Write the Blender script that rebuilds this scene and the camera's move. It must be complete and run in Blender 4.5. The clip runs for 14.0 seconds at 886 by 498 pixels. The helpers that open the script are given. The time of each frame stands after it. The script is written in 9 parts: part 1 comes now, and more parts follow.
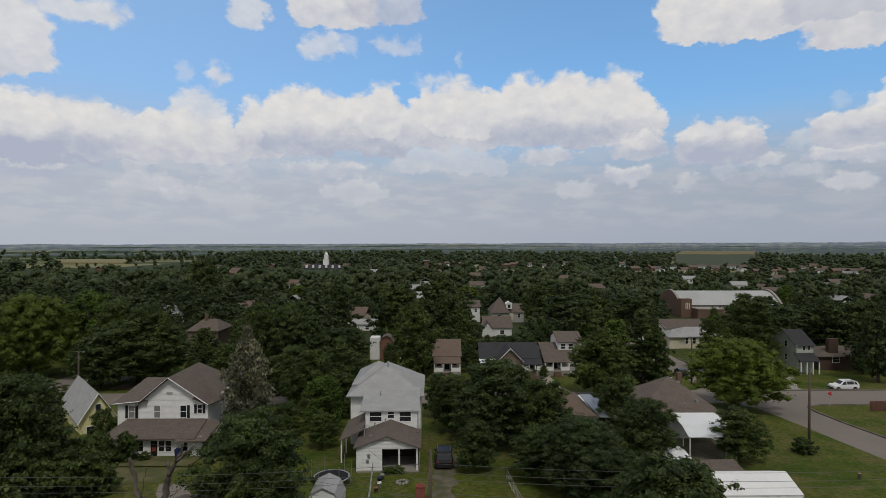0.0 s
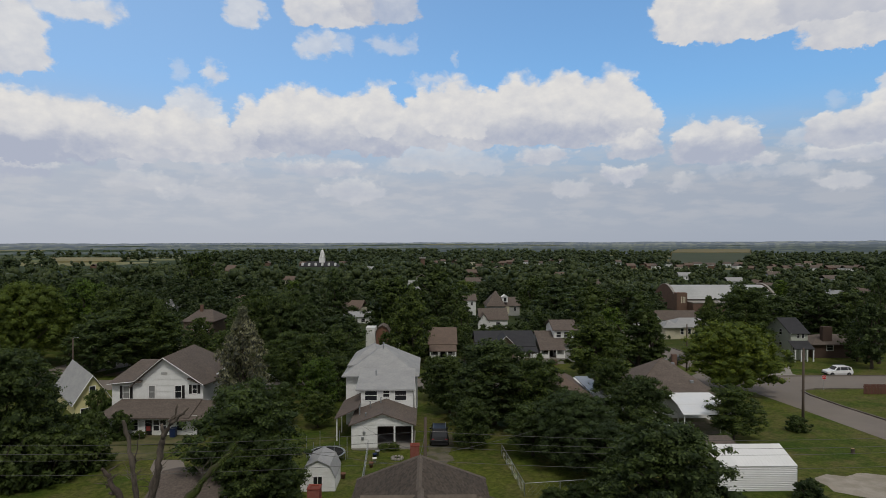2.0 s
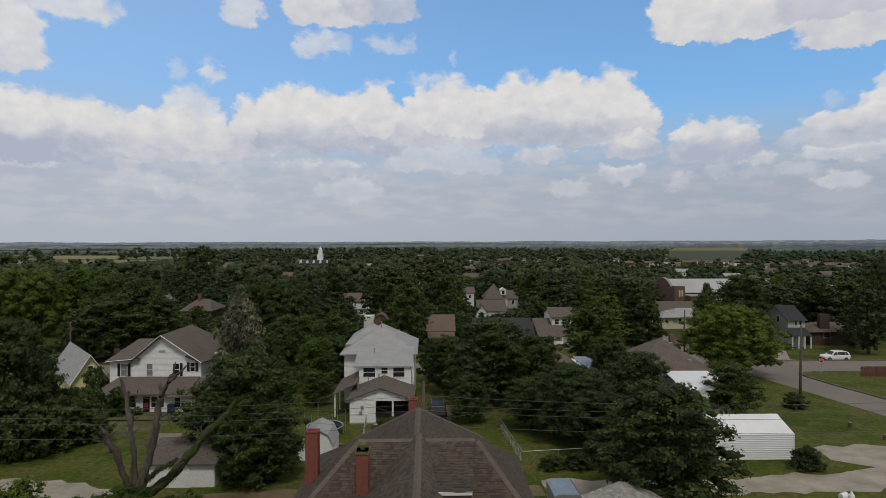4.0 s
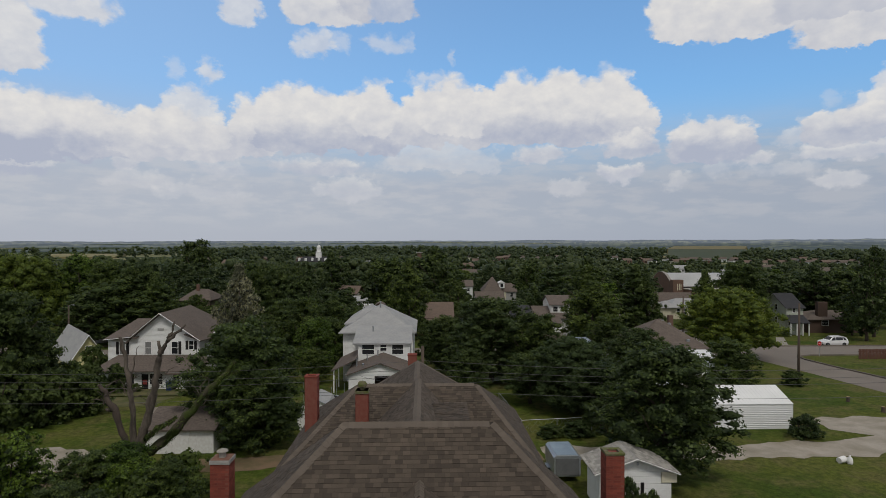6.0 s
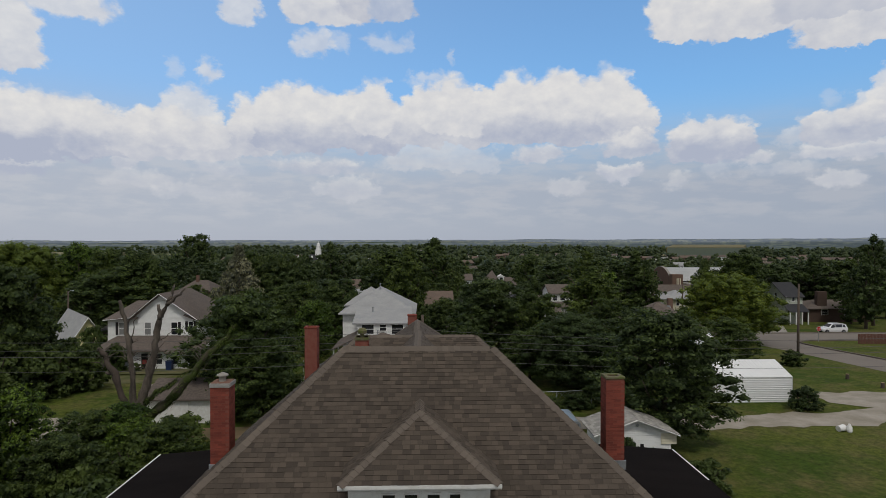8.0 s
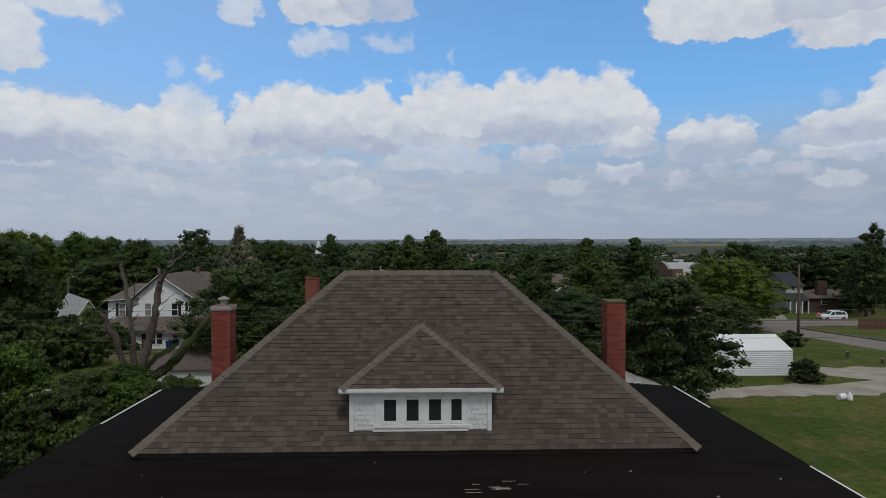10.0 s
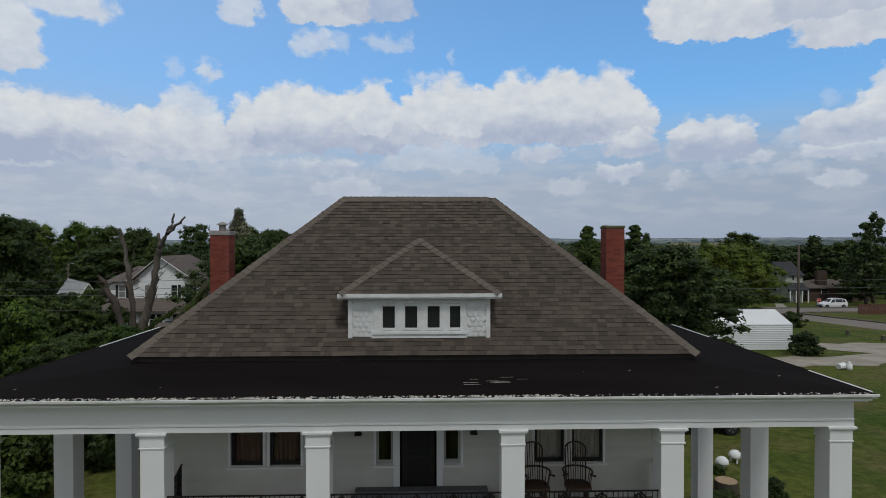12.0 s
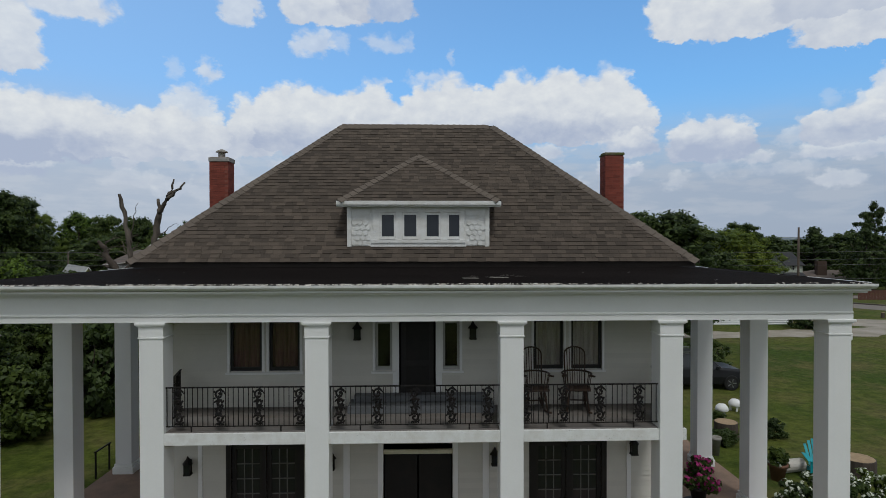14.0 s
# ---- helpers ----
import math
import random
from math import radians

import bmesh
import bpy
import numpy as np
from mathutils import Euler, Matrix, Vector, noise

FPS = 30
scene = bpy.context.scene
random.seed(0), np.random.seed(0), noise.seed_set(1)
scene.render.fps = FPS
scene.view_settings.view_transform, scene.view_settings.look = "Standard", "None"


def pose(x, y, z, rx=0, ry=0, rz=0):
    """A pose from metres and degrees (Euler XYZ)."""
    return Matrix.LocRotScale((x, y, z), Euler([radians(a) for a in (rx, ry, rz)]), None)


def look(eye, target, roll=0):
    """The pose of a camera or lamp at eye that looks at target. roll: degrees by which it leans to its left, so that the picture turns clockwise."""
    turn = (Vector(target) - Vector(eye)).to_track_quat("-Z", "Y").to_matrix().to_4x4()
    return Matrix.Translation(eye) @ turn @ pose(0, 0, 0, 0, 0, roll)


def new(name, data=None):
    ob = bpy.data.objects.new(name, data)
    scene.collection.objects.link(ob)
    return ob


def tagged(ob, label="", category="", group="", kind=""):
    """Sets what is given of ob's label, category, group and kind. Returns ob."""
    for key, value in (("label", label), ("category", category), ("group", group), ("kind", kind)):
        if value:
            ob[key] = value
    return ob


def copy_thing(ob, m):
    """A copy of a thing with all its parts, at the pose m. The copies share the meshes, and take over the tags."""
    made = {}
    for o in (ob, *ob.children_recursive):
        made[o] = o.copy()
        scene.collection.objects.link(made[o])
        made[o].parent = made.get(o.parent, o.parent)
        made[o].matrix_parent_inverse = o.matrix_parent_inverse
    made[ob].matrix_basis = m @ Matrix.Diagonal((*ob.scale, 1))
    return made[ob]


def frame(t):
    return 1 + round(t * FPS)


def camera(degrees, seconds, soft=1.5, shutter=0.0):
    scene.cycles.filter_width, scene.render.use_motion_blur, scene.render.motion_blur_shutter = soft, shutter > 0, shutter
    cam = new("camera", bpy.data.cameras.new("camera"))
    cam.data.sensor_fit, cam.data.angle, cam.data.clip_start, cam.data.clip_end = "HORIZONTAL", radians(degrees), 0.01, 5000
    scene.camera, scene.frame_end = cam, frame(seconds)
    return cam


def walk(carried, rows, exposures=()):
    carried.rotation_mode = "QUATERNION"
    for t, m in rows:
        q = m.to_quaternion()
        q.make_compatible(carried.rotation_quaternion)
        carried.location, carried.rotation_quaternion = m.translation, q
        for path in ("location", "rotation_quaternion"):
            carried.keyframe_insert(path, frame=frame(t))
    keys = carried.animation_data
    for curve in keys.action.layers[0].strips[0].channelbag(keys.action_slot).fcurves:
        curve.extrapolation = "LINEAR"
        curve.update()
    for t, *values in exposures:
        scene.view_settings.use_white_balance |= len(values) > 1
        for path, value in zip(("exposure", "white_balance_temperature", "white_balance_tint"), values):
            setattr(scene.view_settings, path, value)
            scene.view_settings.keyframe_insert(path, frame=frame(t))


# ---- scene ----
import itertools
# the camera: a drone that sinks straight down in front of the porch
cam = camera(73.8, 14.0, 0.7)
EYE, TILT, TURN = 23.0, -0.75, -0.95
# seconds, metres sunk, sideways drift, yaw, pitch, roll
ROWS = [
    (0, 0.000, 0.054, -0.074, 0.242, -0.051),
    (0.5, -0.378, 0.089, -0.190, 0.230, -0.045),
    (1, -0.939, 0.119, -0.289, 0.213, -0.039),
    (1.5, -1.605, 0.143, -0.370, 0.194, -0.034),
    (2, -2.283, 0.161, -0.434, 0.176, -0.031),
    (2.5, -2.930, 0.171, -0.484, 0.160, -0.028),
    (3, -3.558, 0.173, -0.528, 0.145, -0.027),
    (5.5, -6.702, 0.125, -0.726, 0.074, -0.035),
    (6, -7.307, 0.116, -0.757, 0.060, -0.036),
    (6.5, -7.861, 0.109, -0.779, 0.046, -0.036),
    (7, -8.404, 0.105, -0.792, 0.031, -0.035),
    (7.5, -8.955, 0.102, -0.800, 0.017, -0.033),
    (8, -9.501, 0.099, -0.805, 0.008, -0.030),
    (10.5, -12.259, 0.063, -0.807, -0.007, -0.000),
    (11, -12.798, 0.062, -0.803, -0.007, 0.009),
    (11.5, -13.333, 0.078, -0.802, -0.004, 0.020),
    (12, -13.875, 0.102, -0.807, -0.001, 0.032),
    (12.5, -14.408, 0.122, -0.811, 0.003, 0.044),
    (13, -14.942, 0.133, -0.813, 0.009, 0.054),
    (13.5, -15.466, 0.135, -0.807, 0.015, 0.063),
    (14, -16.000, 0.125, -0.794, 0.021, 0.072),
]
walk(cam, [(t, pose(0, 0, EYE, 0, 0, TURN) @ pose(0, 0, 0, TILT) @ pose(x, 0, z, 90 + pitch, 0, yaw) @ pose(0, 0, 0, 0, 0, -roll))
           for t, z, x, yaw, pitch, roll in ROWS],
     [(0, 0.0, 6500, 10), (6.5, 0.0, 6500, 10), (8, 0.0, 6420, 10), (10.5, -0.06, 6000, 8), (12.5, -0.05, 6010, 7.5), (14, 0.03, 6020, 7)])

# ---- sky, sun, exposure ----
SUN_EL, SUN_AZ = radians(57), radians(168)     # a high veiled sun, behind the camera


class Nodes:
    """Short ways to add nodes to one tree."""

    def __init__(self, tree, fresh=True):
        self.t = tree
        if fresh:
            tree.nodes.clear()

    def add(self, kind):
        return self.t.nodes.new(kind)

    def put(self, socket, value):
        if isinstance(value, bpy.types.NodeSocket):
            self.t.links.new(value, socket)
        else:
            socket.default_value = value

    def math(self, op, a, b=0.0, c=0.0, clamp=False):
        n = self.add("ShaderNodeMath")
        n.operation, n.use_clamp = op, clamp
        for s, v in zip(n.inputs, (a, b, c)):
            self.put(s, v)
        return n.outputs[0]

    def vmath(self, op, a, b=(0, 0, 0)):
        n = self.add("ShaderNodeVectorMath")
        n.operation = op
        self.put(n.inputs[0], a)
        self.put(n.inputs[1], b)
        return n.outputs["Value" if op in ("LENGTH", "DOT_PRODUCT") else "Vector"]

    def mix(self, f, a, b, blend="MIX"):
        n = self.add("ShaderNodeMix")
        n.data_type, n.blend_type = "RGBA", blend
        self.put(n.inputs[0], f)
        for s, v in ((n.inputs[6], a), (n.inputs[7], b)):
            self.put(s, v if isinstance(v, bpy.types.NodeSocket) else (*v, 1))
        return n.outputs[2]

    def noise(self, vec, scale, detail=4.0, rough=0.55, colour=False):
        n = self.add("ShaderNodeTexNoise")
        if vec is not None:
            self.put(n.inputs["Vector"], vec)
        n.inputs["Scale"].default_value, n.inputs["Detail"].default_value, n.inputs["Roughness"].default_value = scale, detail, rough
        return n.outputs["Color" if colour else 0]

    def ramp(self, f, lo, hi, a=0.0, b=1.0):
        n = self.add("ShaderNodeMapRange")
        n.interpolation_type = "SMOOTHSTEP"
        for s, v in zip(n.inputs, (f, lo, hi, a, b)):
            self.put(s, v)
        return n.outputs[0]


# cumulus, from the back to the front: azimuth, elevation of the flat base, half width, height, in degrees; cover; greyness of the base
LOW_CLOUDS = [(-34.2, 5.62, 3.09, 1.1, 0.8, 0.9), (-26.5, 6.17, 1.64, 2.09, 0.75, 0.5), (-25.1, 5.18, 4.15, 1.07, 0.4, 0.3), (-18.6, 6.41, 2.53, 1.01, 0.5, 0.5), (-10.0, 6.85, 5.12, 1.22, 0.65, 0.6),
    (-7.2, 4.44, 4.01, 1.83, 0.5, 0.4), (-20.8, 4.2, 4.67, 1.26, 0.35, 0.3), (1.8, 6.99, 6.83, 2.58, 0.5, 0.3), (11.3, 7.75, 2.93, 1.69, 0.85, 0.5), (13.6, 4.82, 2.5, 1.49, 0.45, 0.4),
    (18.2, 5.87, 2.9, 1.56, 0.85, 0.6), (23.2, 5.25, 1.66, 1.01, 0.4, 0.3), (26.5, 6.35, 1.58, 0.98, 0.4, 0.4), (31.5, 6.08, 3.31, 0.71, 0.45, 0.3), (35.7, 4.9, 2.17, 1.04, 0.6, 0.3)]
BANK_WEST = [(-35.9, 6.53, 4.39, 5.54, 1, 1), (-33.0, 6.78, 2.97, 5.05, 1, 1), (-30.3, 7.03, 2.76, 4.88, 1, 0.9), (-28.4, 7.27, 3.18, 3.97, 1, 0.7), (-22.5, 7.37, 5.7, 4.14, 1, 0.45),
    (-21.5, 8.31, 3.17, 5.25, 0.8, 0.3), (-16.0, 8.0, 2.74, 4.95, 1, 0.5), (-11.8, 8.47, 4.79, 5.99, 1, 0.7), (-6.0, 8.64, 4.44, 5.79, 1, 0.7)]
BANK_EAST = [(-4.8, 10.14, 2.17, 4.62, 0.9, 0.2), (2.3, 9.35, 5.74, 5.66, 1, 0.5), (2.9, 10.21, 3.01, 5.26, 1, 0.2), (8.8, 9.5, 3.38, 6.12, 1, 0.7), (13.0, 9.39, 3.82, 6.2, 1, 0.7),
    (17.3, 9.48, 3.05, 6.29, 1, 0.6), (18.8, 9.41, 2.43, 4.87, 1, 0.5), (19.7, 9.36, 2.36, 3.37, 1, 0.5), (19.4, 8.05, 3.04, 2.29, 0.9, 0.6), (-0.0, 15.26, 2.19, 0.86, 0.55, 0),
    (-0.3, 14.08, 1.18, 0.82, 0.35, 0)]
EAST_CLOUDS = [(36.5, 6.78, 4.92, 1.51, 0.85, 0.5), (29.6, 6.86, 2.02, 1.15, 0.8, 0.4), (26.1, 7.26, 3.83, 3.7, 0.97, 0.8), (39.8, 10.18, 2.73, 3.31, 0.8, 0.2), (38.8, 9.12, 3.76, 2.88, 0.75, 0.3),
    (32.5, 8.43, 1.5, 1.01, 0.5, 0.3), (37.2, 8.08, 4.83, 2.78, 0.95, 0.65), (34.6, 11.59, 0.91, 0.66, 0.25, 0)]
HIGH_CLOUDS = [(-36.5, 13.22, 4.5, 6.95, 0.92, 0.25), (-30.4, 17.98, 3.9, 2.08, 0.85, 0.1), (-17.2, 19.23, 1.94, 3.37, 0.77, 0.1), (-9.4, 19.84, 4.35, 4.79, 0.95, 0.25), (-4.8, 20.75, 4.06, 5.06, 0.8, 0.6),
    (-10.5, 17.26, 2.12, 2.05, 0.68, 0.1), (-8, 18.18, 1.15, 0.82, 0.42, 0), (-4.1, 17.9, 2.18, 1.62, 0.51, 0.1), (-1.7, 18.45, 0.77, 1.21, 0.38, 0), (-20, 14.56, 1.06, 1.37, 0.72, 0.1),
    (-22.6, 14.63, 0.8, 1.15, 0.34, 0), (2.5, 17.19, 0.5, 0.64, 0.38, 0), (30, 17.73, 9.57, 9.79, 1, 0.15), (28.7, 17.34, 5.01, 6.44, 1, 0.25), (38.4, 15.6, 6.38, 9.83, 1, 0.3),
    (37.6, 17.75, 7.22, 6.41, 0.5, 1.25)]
world = bpy.data.worlds.new("world")
scene.world = world
world.use_nodes = True
W = Nodes(world.node_tree)
sky = W.add("ShaderNodeTexSky")
sky.sky_type, sky.sun_disc, sky.sun_elevation, sky.sun_rotation = "NISHITA", False, SUN_EL, SUN_AZ
sky.air_density, sky.dust_density, sky.ozone_density = 1.0, 1.6, 2.0
way = W.add("ShaderNodeTexCoord").outputs["Generated"]
sep = W.add("ShaderNodeSeparateXYZ")
W.put(sep.inputs[0], way)
az = W.math("MULTIPLY", W.math("ARCTAN2", sep.outputs[0], sep.outputs[1]), 57.2958)
el = W.math("MULTIPLY", W.math("ARCSINE", sep.outputs[2]), 57.2958)


band = W.add("ShaderNodeCombineXYZ")
W.put(band.inputs[0], W.math("MULTIPLY", az, 0.15))
W.put(band.inputs[1], W.math("MULTIPLY", el, 0.55))
streak = W.ramp(W.noise(band.outputs[0], 1.6, 5, 0.55), 0.40, 0.62)
low = W.ramp(el, 1.5, 9.5, 1.0, 0.0)
SKY_GAIN = 0.14
blue = W.mix(1.0, sky.outputs[0], (SKY_GAIN * 0.58, SKY_GAIN * 1.0, SKY_GAIN * 1.22), "MULTIPLY")
clear = W.mix(W.ramp(el, 4.5, 14.0, 0.96, W.ramp(az, -38, 20, 0.60, 0.26)), blue, W.mix(W.ramp(el, 8, 15), W.mix(W.ramp(az, -25, 38), (0.44, 0.465, 0.53), (0.36, 0.395, 0.47)), (0.36, 0.54, 0.82)))
clear = W.mix(W.math("MULTIPLY", W.ramp(el, 0.5, 3.0), W.math("MULTIPLY", W.ramp(el, 7, 12.5, 1, 0), W.math("MULTIPLY", streak, 0.42))), clear, W.mix(W.ramp(az, -25, 38), (0.57, 0.575, 0.60), (0.49, 0.50, 0.535)))
# one noise bends every outline, a second puffs it up, a third models the inside
spot = W.add("ShaderNodeCombineXYZ")
W.put(spot.inputs[0], az)
W.put(spot.inputs[1], W.math("MULTIPLY", el, 1.35))
bend = W.vmath("SUBTRACT", W.noise(spot.outputs[0], 0.42, 8, 0.60, True), (0.5, 0.5, 0.5))
bent = W.add("ShaderNodeSeparateXYZ")
W.put(bent.inputs[0], W.vmath("MULTIPLY", bend, (4.2, 2.6, 0)))
bent_az, bent_el = W.math("ADD", az, bent.outputs[0]), W.math("ADD", el, bent.outputs[1])
cells = W.add("ShaderNodeTexVoronoi")
cells.feature = "SMOOTH_F1"
W.put(cells.inputs["Vector"], W.vmath("ADD", spot.outputs[0], W.vmath("MULTIPLY", bend, (1.2, 1.2, 0))))
cells.inputs["Scale"].default_value, cells.inputs["Detail"].default_value, cells.inputs["Roughness"].default_value = 0.62, 3.0, 0.55
puff = W.math("SUBTRACT", 0.42, cells.outputs["Distance"])
inside = W.math("MULTIPLY", W.math("SUBTRACT", W.noise(spot.outputs[0], 0.55, 6, 0.58), 0.5), 1.0)
relief = W.math("MULTIPLY_ADD", puff, -0.42, inside)


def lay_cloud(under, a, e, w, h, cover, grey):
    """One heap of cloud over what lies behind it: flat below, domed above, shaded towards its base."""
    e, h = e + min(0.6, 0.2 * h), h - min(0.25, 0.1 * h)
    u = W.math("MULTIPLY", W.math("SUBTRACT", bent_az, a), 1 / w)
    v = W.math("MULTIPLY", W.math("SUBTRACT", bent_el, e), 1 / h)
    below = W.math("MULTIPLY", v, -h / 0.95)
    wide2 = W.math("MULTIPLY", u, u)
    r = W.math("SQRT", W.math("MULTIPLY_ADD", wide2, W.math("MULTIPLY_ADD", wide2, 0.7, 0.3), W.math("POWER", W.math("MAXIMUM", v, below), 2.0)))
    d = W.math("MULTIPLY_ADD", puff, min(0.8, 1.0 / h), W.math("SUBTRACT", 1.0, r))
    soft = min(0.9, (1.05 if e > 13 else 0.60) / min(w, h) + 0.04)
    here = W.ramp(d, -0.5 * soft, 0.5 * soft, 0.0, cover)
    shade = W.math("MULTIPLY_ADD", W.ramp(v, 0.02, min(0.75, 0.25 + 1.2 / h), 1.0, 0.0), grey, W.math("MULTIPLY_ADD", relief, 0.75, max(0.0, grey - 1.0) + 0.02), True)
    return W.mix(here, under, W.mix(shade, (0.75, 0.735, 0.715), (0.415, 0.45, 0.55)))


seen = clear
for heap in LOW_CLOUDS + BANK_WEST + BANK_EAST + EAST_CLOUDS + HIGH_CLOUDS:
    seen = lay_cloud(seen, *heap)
# the rest of the sky, out of the view: scattered cumulus from noise alone, thicker overhead, where it shows its grey underside
wide = W.math("SUBTRACT", W.noise(W.vmath("MULTIPLY", way, (3, 3, 6)), 1.5, 5, 0.55), 0.30)
away = W.ramp(W.math("MAXIMUM", W.math("SUBTRACT", W.math("ABSOLUTE", az), 42), W.math("SUBTRACT", el, 26)), 0, 10)
rest = W.math("MULTIPLY", W.ramp(W.math("MULTIPLY", wide, 5.0), -0.04, 0.26), W.math("MULTIPLY", away, W.ramp(el, 2.0, 7.0)))
seen = W.mix(rest, seen, W.mix(W.ramp(el, 24, 40), (0.54, 0.54, 0.56), (0.35, 0.345, 0.345)))
out = W.add("ShaderNodeOutputWorld")
bg = W.add("ShaderNodeBackground")
W.put(bg.inputs[0], seen)
bg.inputs[1].default_value = 1.0
W.put(out.inputs[0], bg.outputs[0])

sun_data = bpy.data.lights.new("sun", "SUN")
sun_data.energy, sun_data.angle, sun_data.color = 1.32, radians(12), (1.0, 0.95, 0.87)
sun = new("sun", sun_data)
sun.matrix_world = look((0, 0, 60), Vector((0, 0, 60)) - 10 * Vector((math.sin(SUN_AZ) * math.cos(SUN_EL), math.cos(SUN_AZ) * math.cos(SUN_EL), math.sin(SUN_EL))))

# ---- materials ----
def material(name, colour, second=None, rough=0.8, scale=4.0, grain=40.0, bump=0.3, spread=0.5, metal=0.0, island=0.0, random_=0.0,
             stretch=(1, 1, 1), spec=0.3, dist=0.01, world_space=True, grit=1.0, flake=0.0):
    """A surface of two colours, mixed by a broad noise, with fine grain in colour and relief; island and random_ vary whole pieces."""
    m = bpy.data.materials.new(name)
    m.use_nodes = True
    n = Nodes(m.node_tree)
    second = second or tuple(c * 0.75 for c in colour)
    vec = n.add("ShaderNodeNewGeometry").outputs["Position"] if world_space else n.add("ShaderNodeTexCoord").outputs["Object"]
    vec = n.vmath("MULTIPLY", vec, stretch)
    broad = n.ramp(n.noise(vec, scale, 5, 0.6), 0.5 - spread * 0.5, 0.5 + spread * 0.5)
    col = n.mix(broad, colour, second)
    fine = n.noise(vec, grain, 4, 0.6)
    col = n.mix(1.0, col, n.mix(fine, (1 - 0.28 * grit,) * 3, (1 + 0.22 * grit,) * 3), "MULTIPLY")
    if flake:                                     # paint gone in small ragged spots, grey wood below
        bare = n.math("MULTIPLY", n.ramp(n.noise(vec, 34, 6, 0.7), 0.60, 0.66), n.ramp(n.noise(vec, 2.2, 3, 0.5), 0.50, 0.66, 0, flake))
        col = n.mix(bare, col, (0.22, 0.19, 0.16))
    if island or random_:
        v = n.add("ShaderNodeNewGeometry").outputs["Random Per Island"] if island else n.add("ShaderNodeObjectInfo").outputs["Random"]
        k = island or random_
        col = n.mix(1.0, col, n.mix(v, (1 - k, 1 - k, 1 - k), (1 + k, 1 + k * 0.97, 1 + k * 0.9)), "MULTIPLY")
    b = n.add("ShaderNodeBsdfPrincipled")
    n.put(b.inputs["Base Color"], col)
    n.put(b.inputs["Roughness"], n.math("MULTIPLY_ADD", fine, 0.2, rough - 0.1, True))
    b.inputs["Metallic"].default_value = metal
    b.inputs["Specular IOR Level"].default_value = spec
    if bump:
        p = n.add("ShaderNodeBump")
        p.inputs["Strength"].default_value, p.inputs["Distance"].default_value = bump, dist
        n.put(p.inputs["Height"], fine)
        n.put(b.inputs["Normal"], p.outputs[0])
    n.put(n.add("ShaderNodeOutputMaterial").inputs[0], b.outputs[0])
    return m


def lapped(name, colour, second, step=0.12, scale=1.5, rough=0.75):
    """Painted lap siding or seamed sheet, whose courses show as fine relief."""
    m = material(name, colour, second, rough, scale, 25, 0.0, 0.6)
    n = Nodes(m.node_tree, False)
    b = next(k for k in n.t.nodes if k.type == "BSDF_PRINCIPLED")
    s = n.add("ShaderNodeSeparateXYZ")
    n.put(s.inputs[0], n.add("ShaderNodeNewGeometry").outputs["Position"])
    saw = n.math("FRACT", n.math("DIVIDE", s.outputs[2], step))
    p = n.add("ShaderNodeBump")
    p.inputs["Strength"].default_value, p.inputs["Distance"].default_value, p.invert = 0.9, 0.03, True
    n.put(p.inputs["Height"], saw)
    n.put(b.inputs["Normal"], p.outputs[0])
    return m


def leafy(name, dark, light, warm=0.25):
    """Leaves: a colour for each clump and each tree, slightly shining, some light coming through."""
    m = bpy.data.materials.new(name)
    m.use_nodes = True
    n = Nodes(m.node_tree)
    geo = n.add("ShaderNodeNewGeometry")
    v = n.math("ADD", n.math("MULTIPLY", geo.outputs["Random Per Island"], 0.42), n.math("MULTIPLY", n.ramp(n.noise(geo.outputs["Position"], 0.45, 4, 0.6), 0.30, 0.70), 0.58))
    col = n.mix(n.ramp(v, 0.2, 0.8), dark, light)
    tone = n.add("ShaderNodeObjectInfo").outputs["Random"]
    col = n.mix(1.0, col, n.mix(tone, (0.84, 0.86, 0.86), (1.18 + warm * 0.2, 1.16, 0.92)), "MULTIPLY")
    b = n.add("ShaderNodeBsdfPrincipled")
    n.put(b.inputs["Base Color"], col)
    b.inputs["Roughness"].default_value, b.inputs["Specular IOR Level"].default_value = 0.55, 0.25
    thin = n.add("ShaderNodeBsdfTranslucent")
    n.put(thin.inputs[0], n.mix(1.0, col, (1.3, 1.35, 0.6), "MULTIPLY"))
    mix = n.add("ShaderNodeMixShader")
    mix.inputs[0].default_value = 0.25
    n.put(mix.inputs[1], b.outputs[0])
    n.put(mix.inputs[2], thin.outputs[0])
    n.put(n.add("ShaderNodeOutputMaterial").inputs[0], mix.outputs[0])
    return m


def glassy(name, tint=(0.02, 0.022, 0.025), rough=0.06):
    """A window pane seen from outside by day: dark room behind, sky on the glass."""
    m = bpy.data.materials.new(name)
    m.use_nodes = True
    n = Nodes(m.node_tree)
    b = n.add("ShaderNodeBsdfPrincipled")
    b.inputs["Base Color"].default_value = (*tint, 1)
    b.inputs["Roughness"].default_value = rough
    b.inputs["Specular IOR Level"].default_value = 0.5
    p = n.add("ShaderNodeBump")
    p.inputs["Strength"].default_value = 0.05
    n.put(p.inputs["Height"], n.noise(None, 3))
    n.put(b.inputs["Normal"], p.outputs[0])
    n.put(n.add("ShaderNodeOutputMaterial").inputs[0], b.outputs[0])
    return m


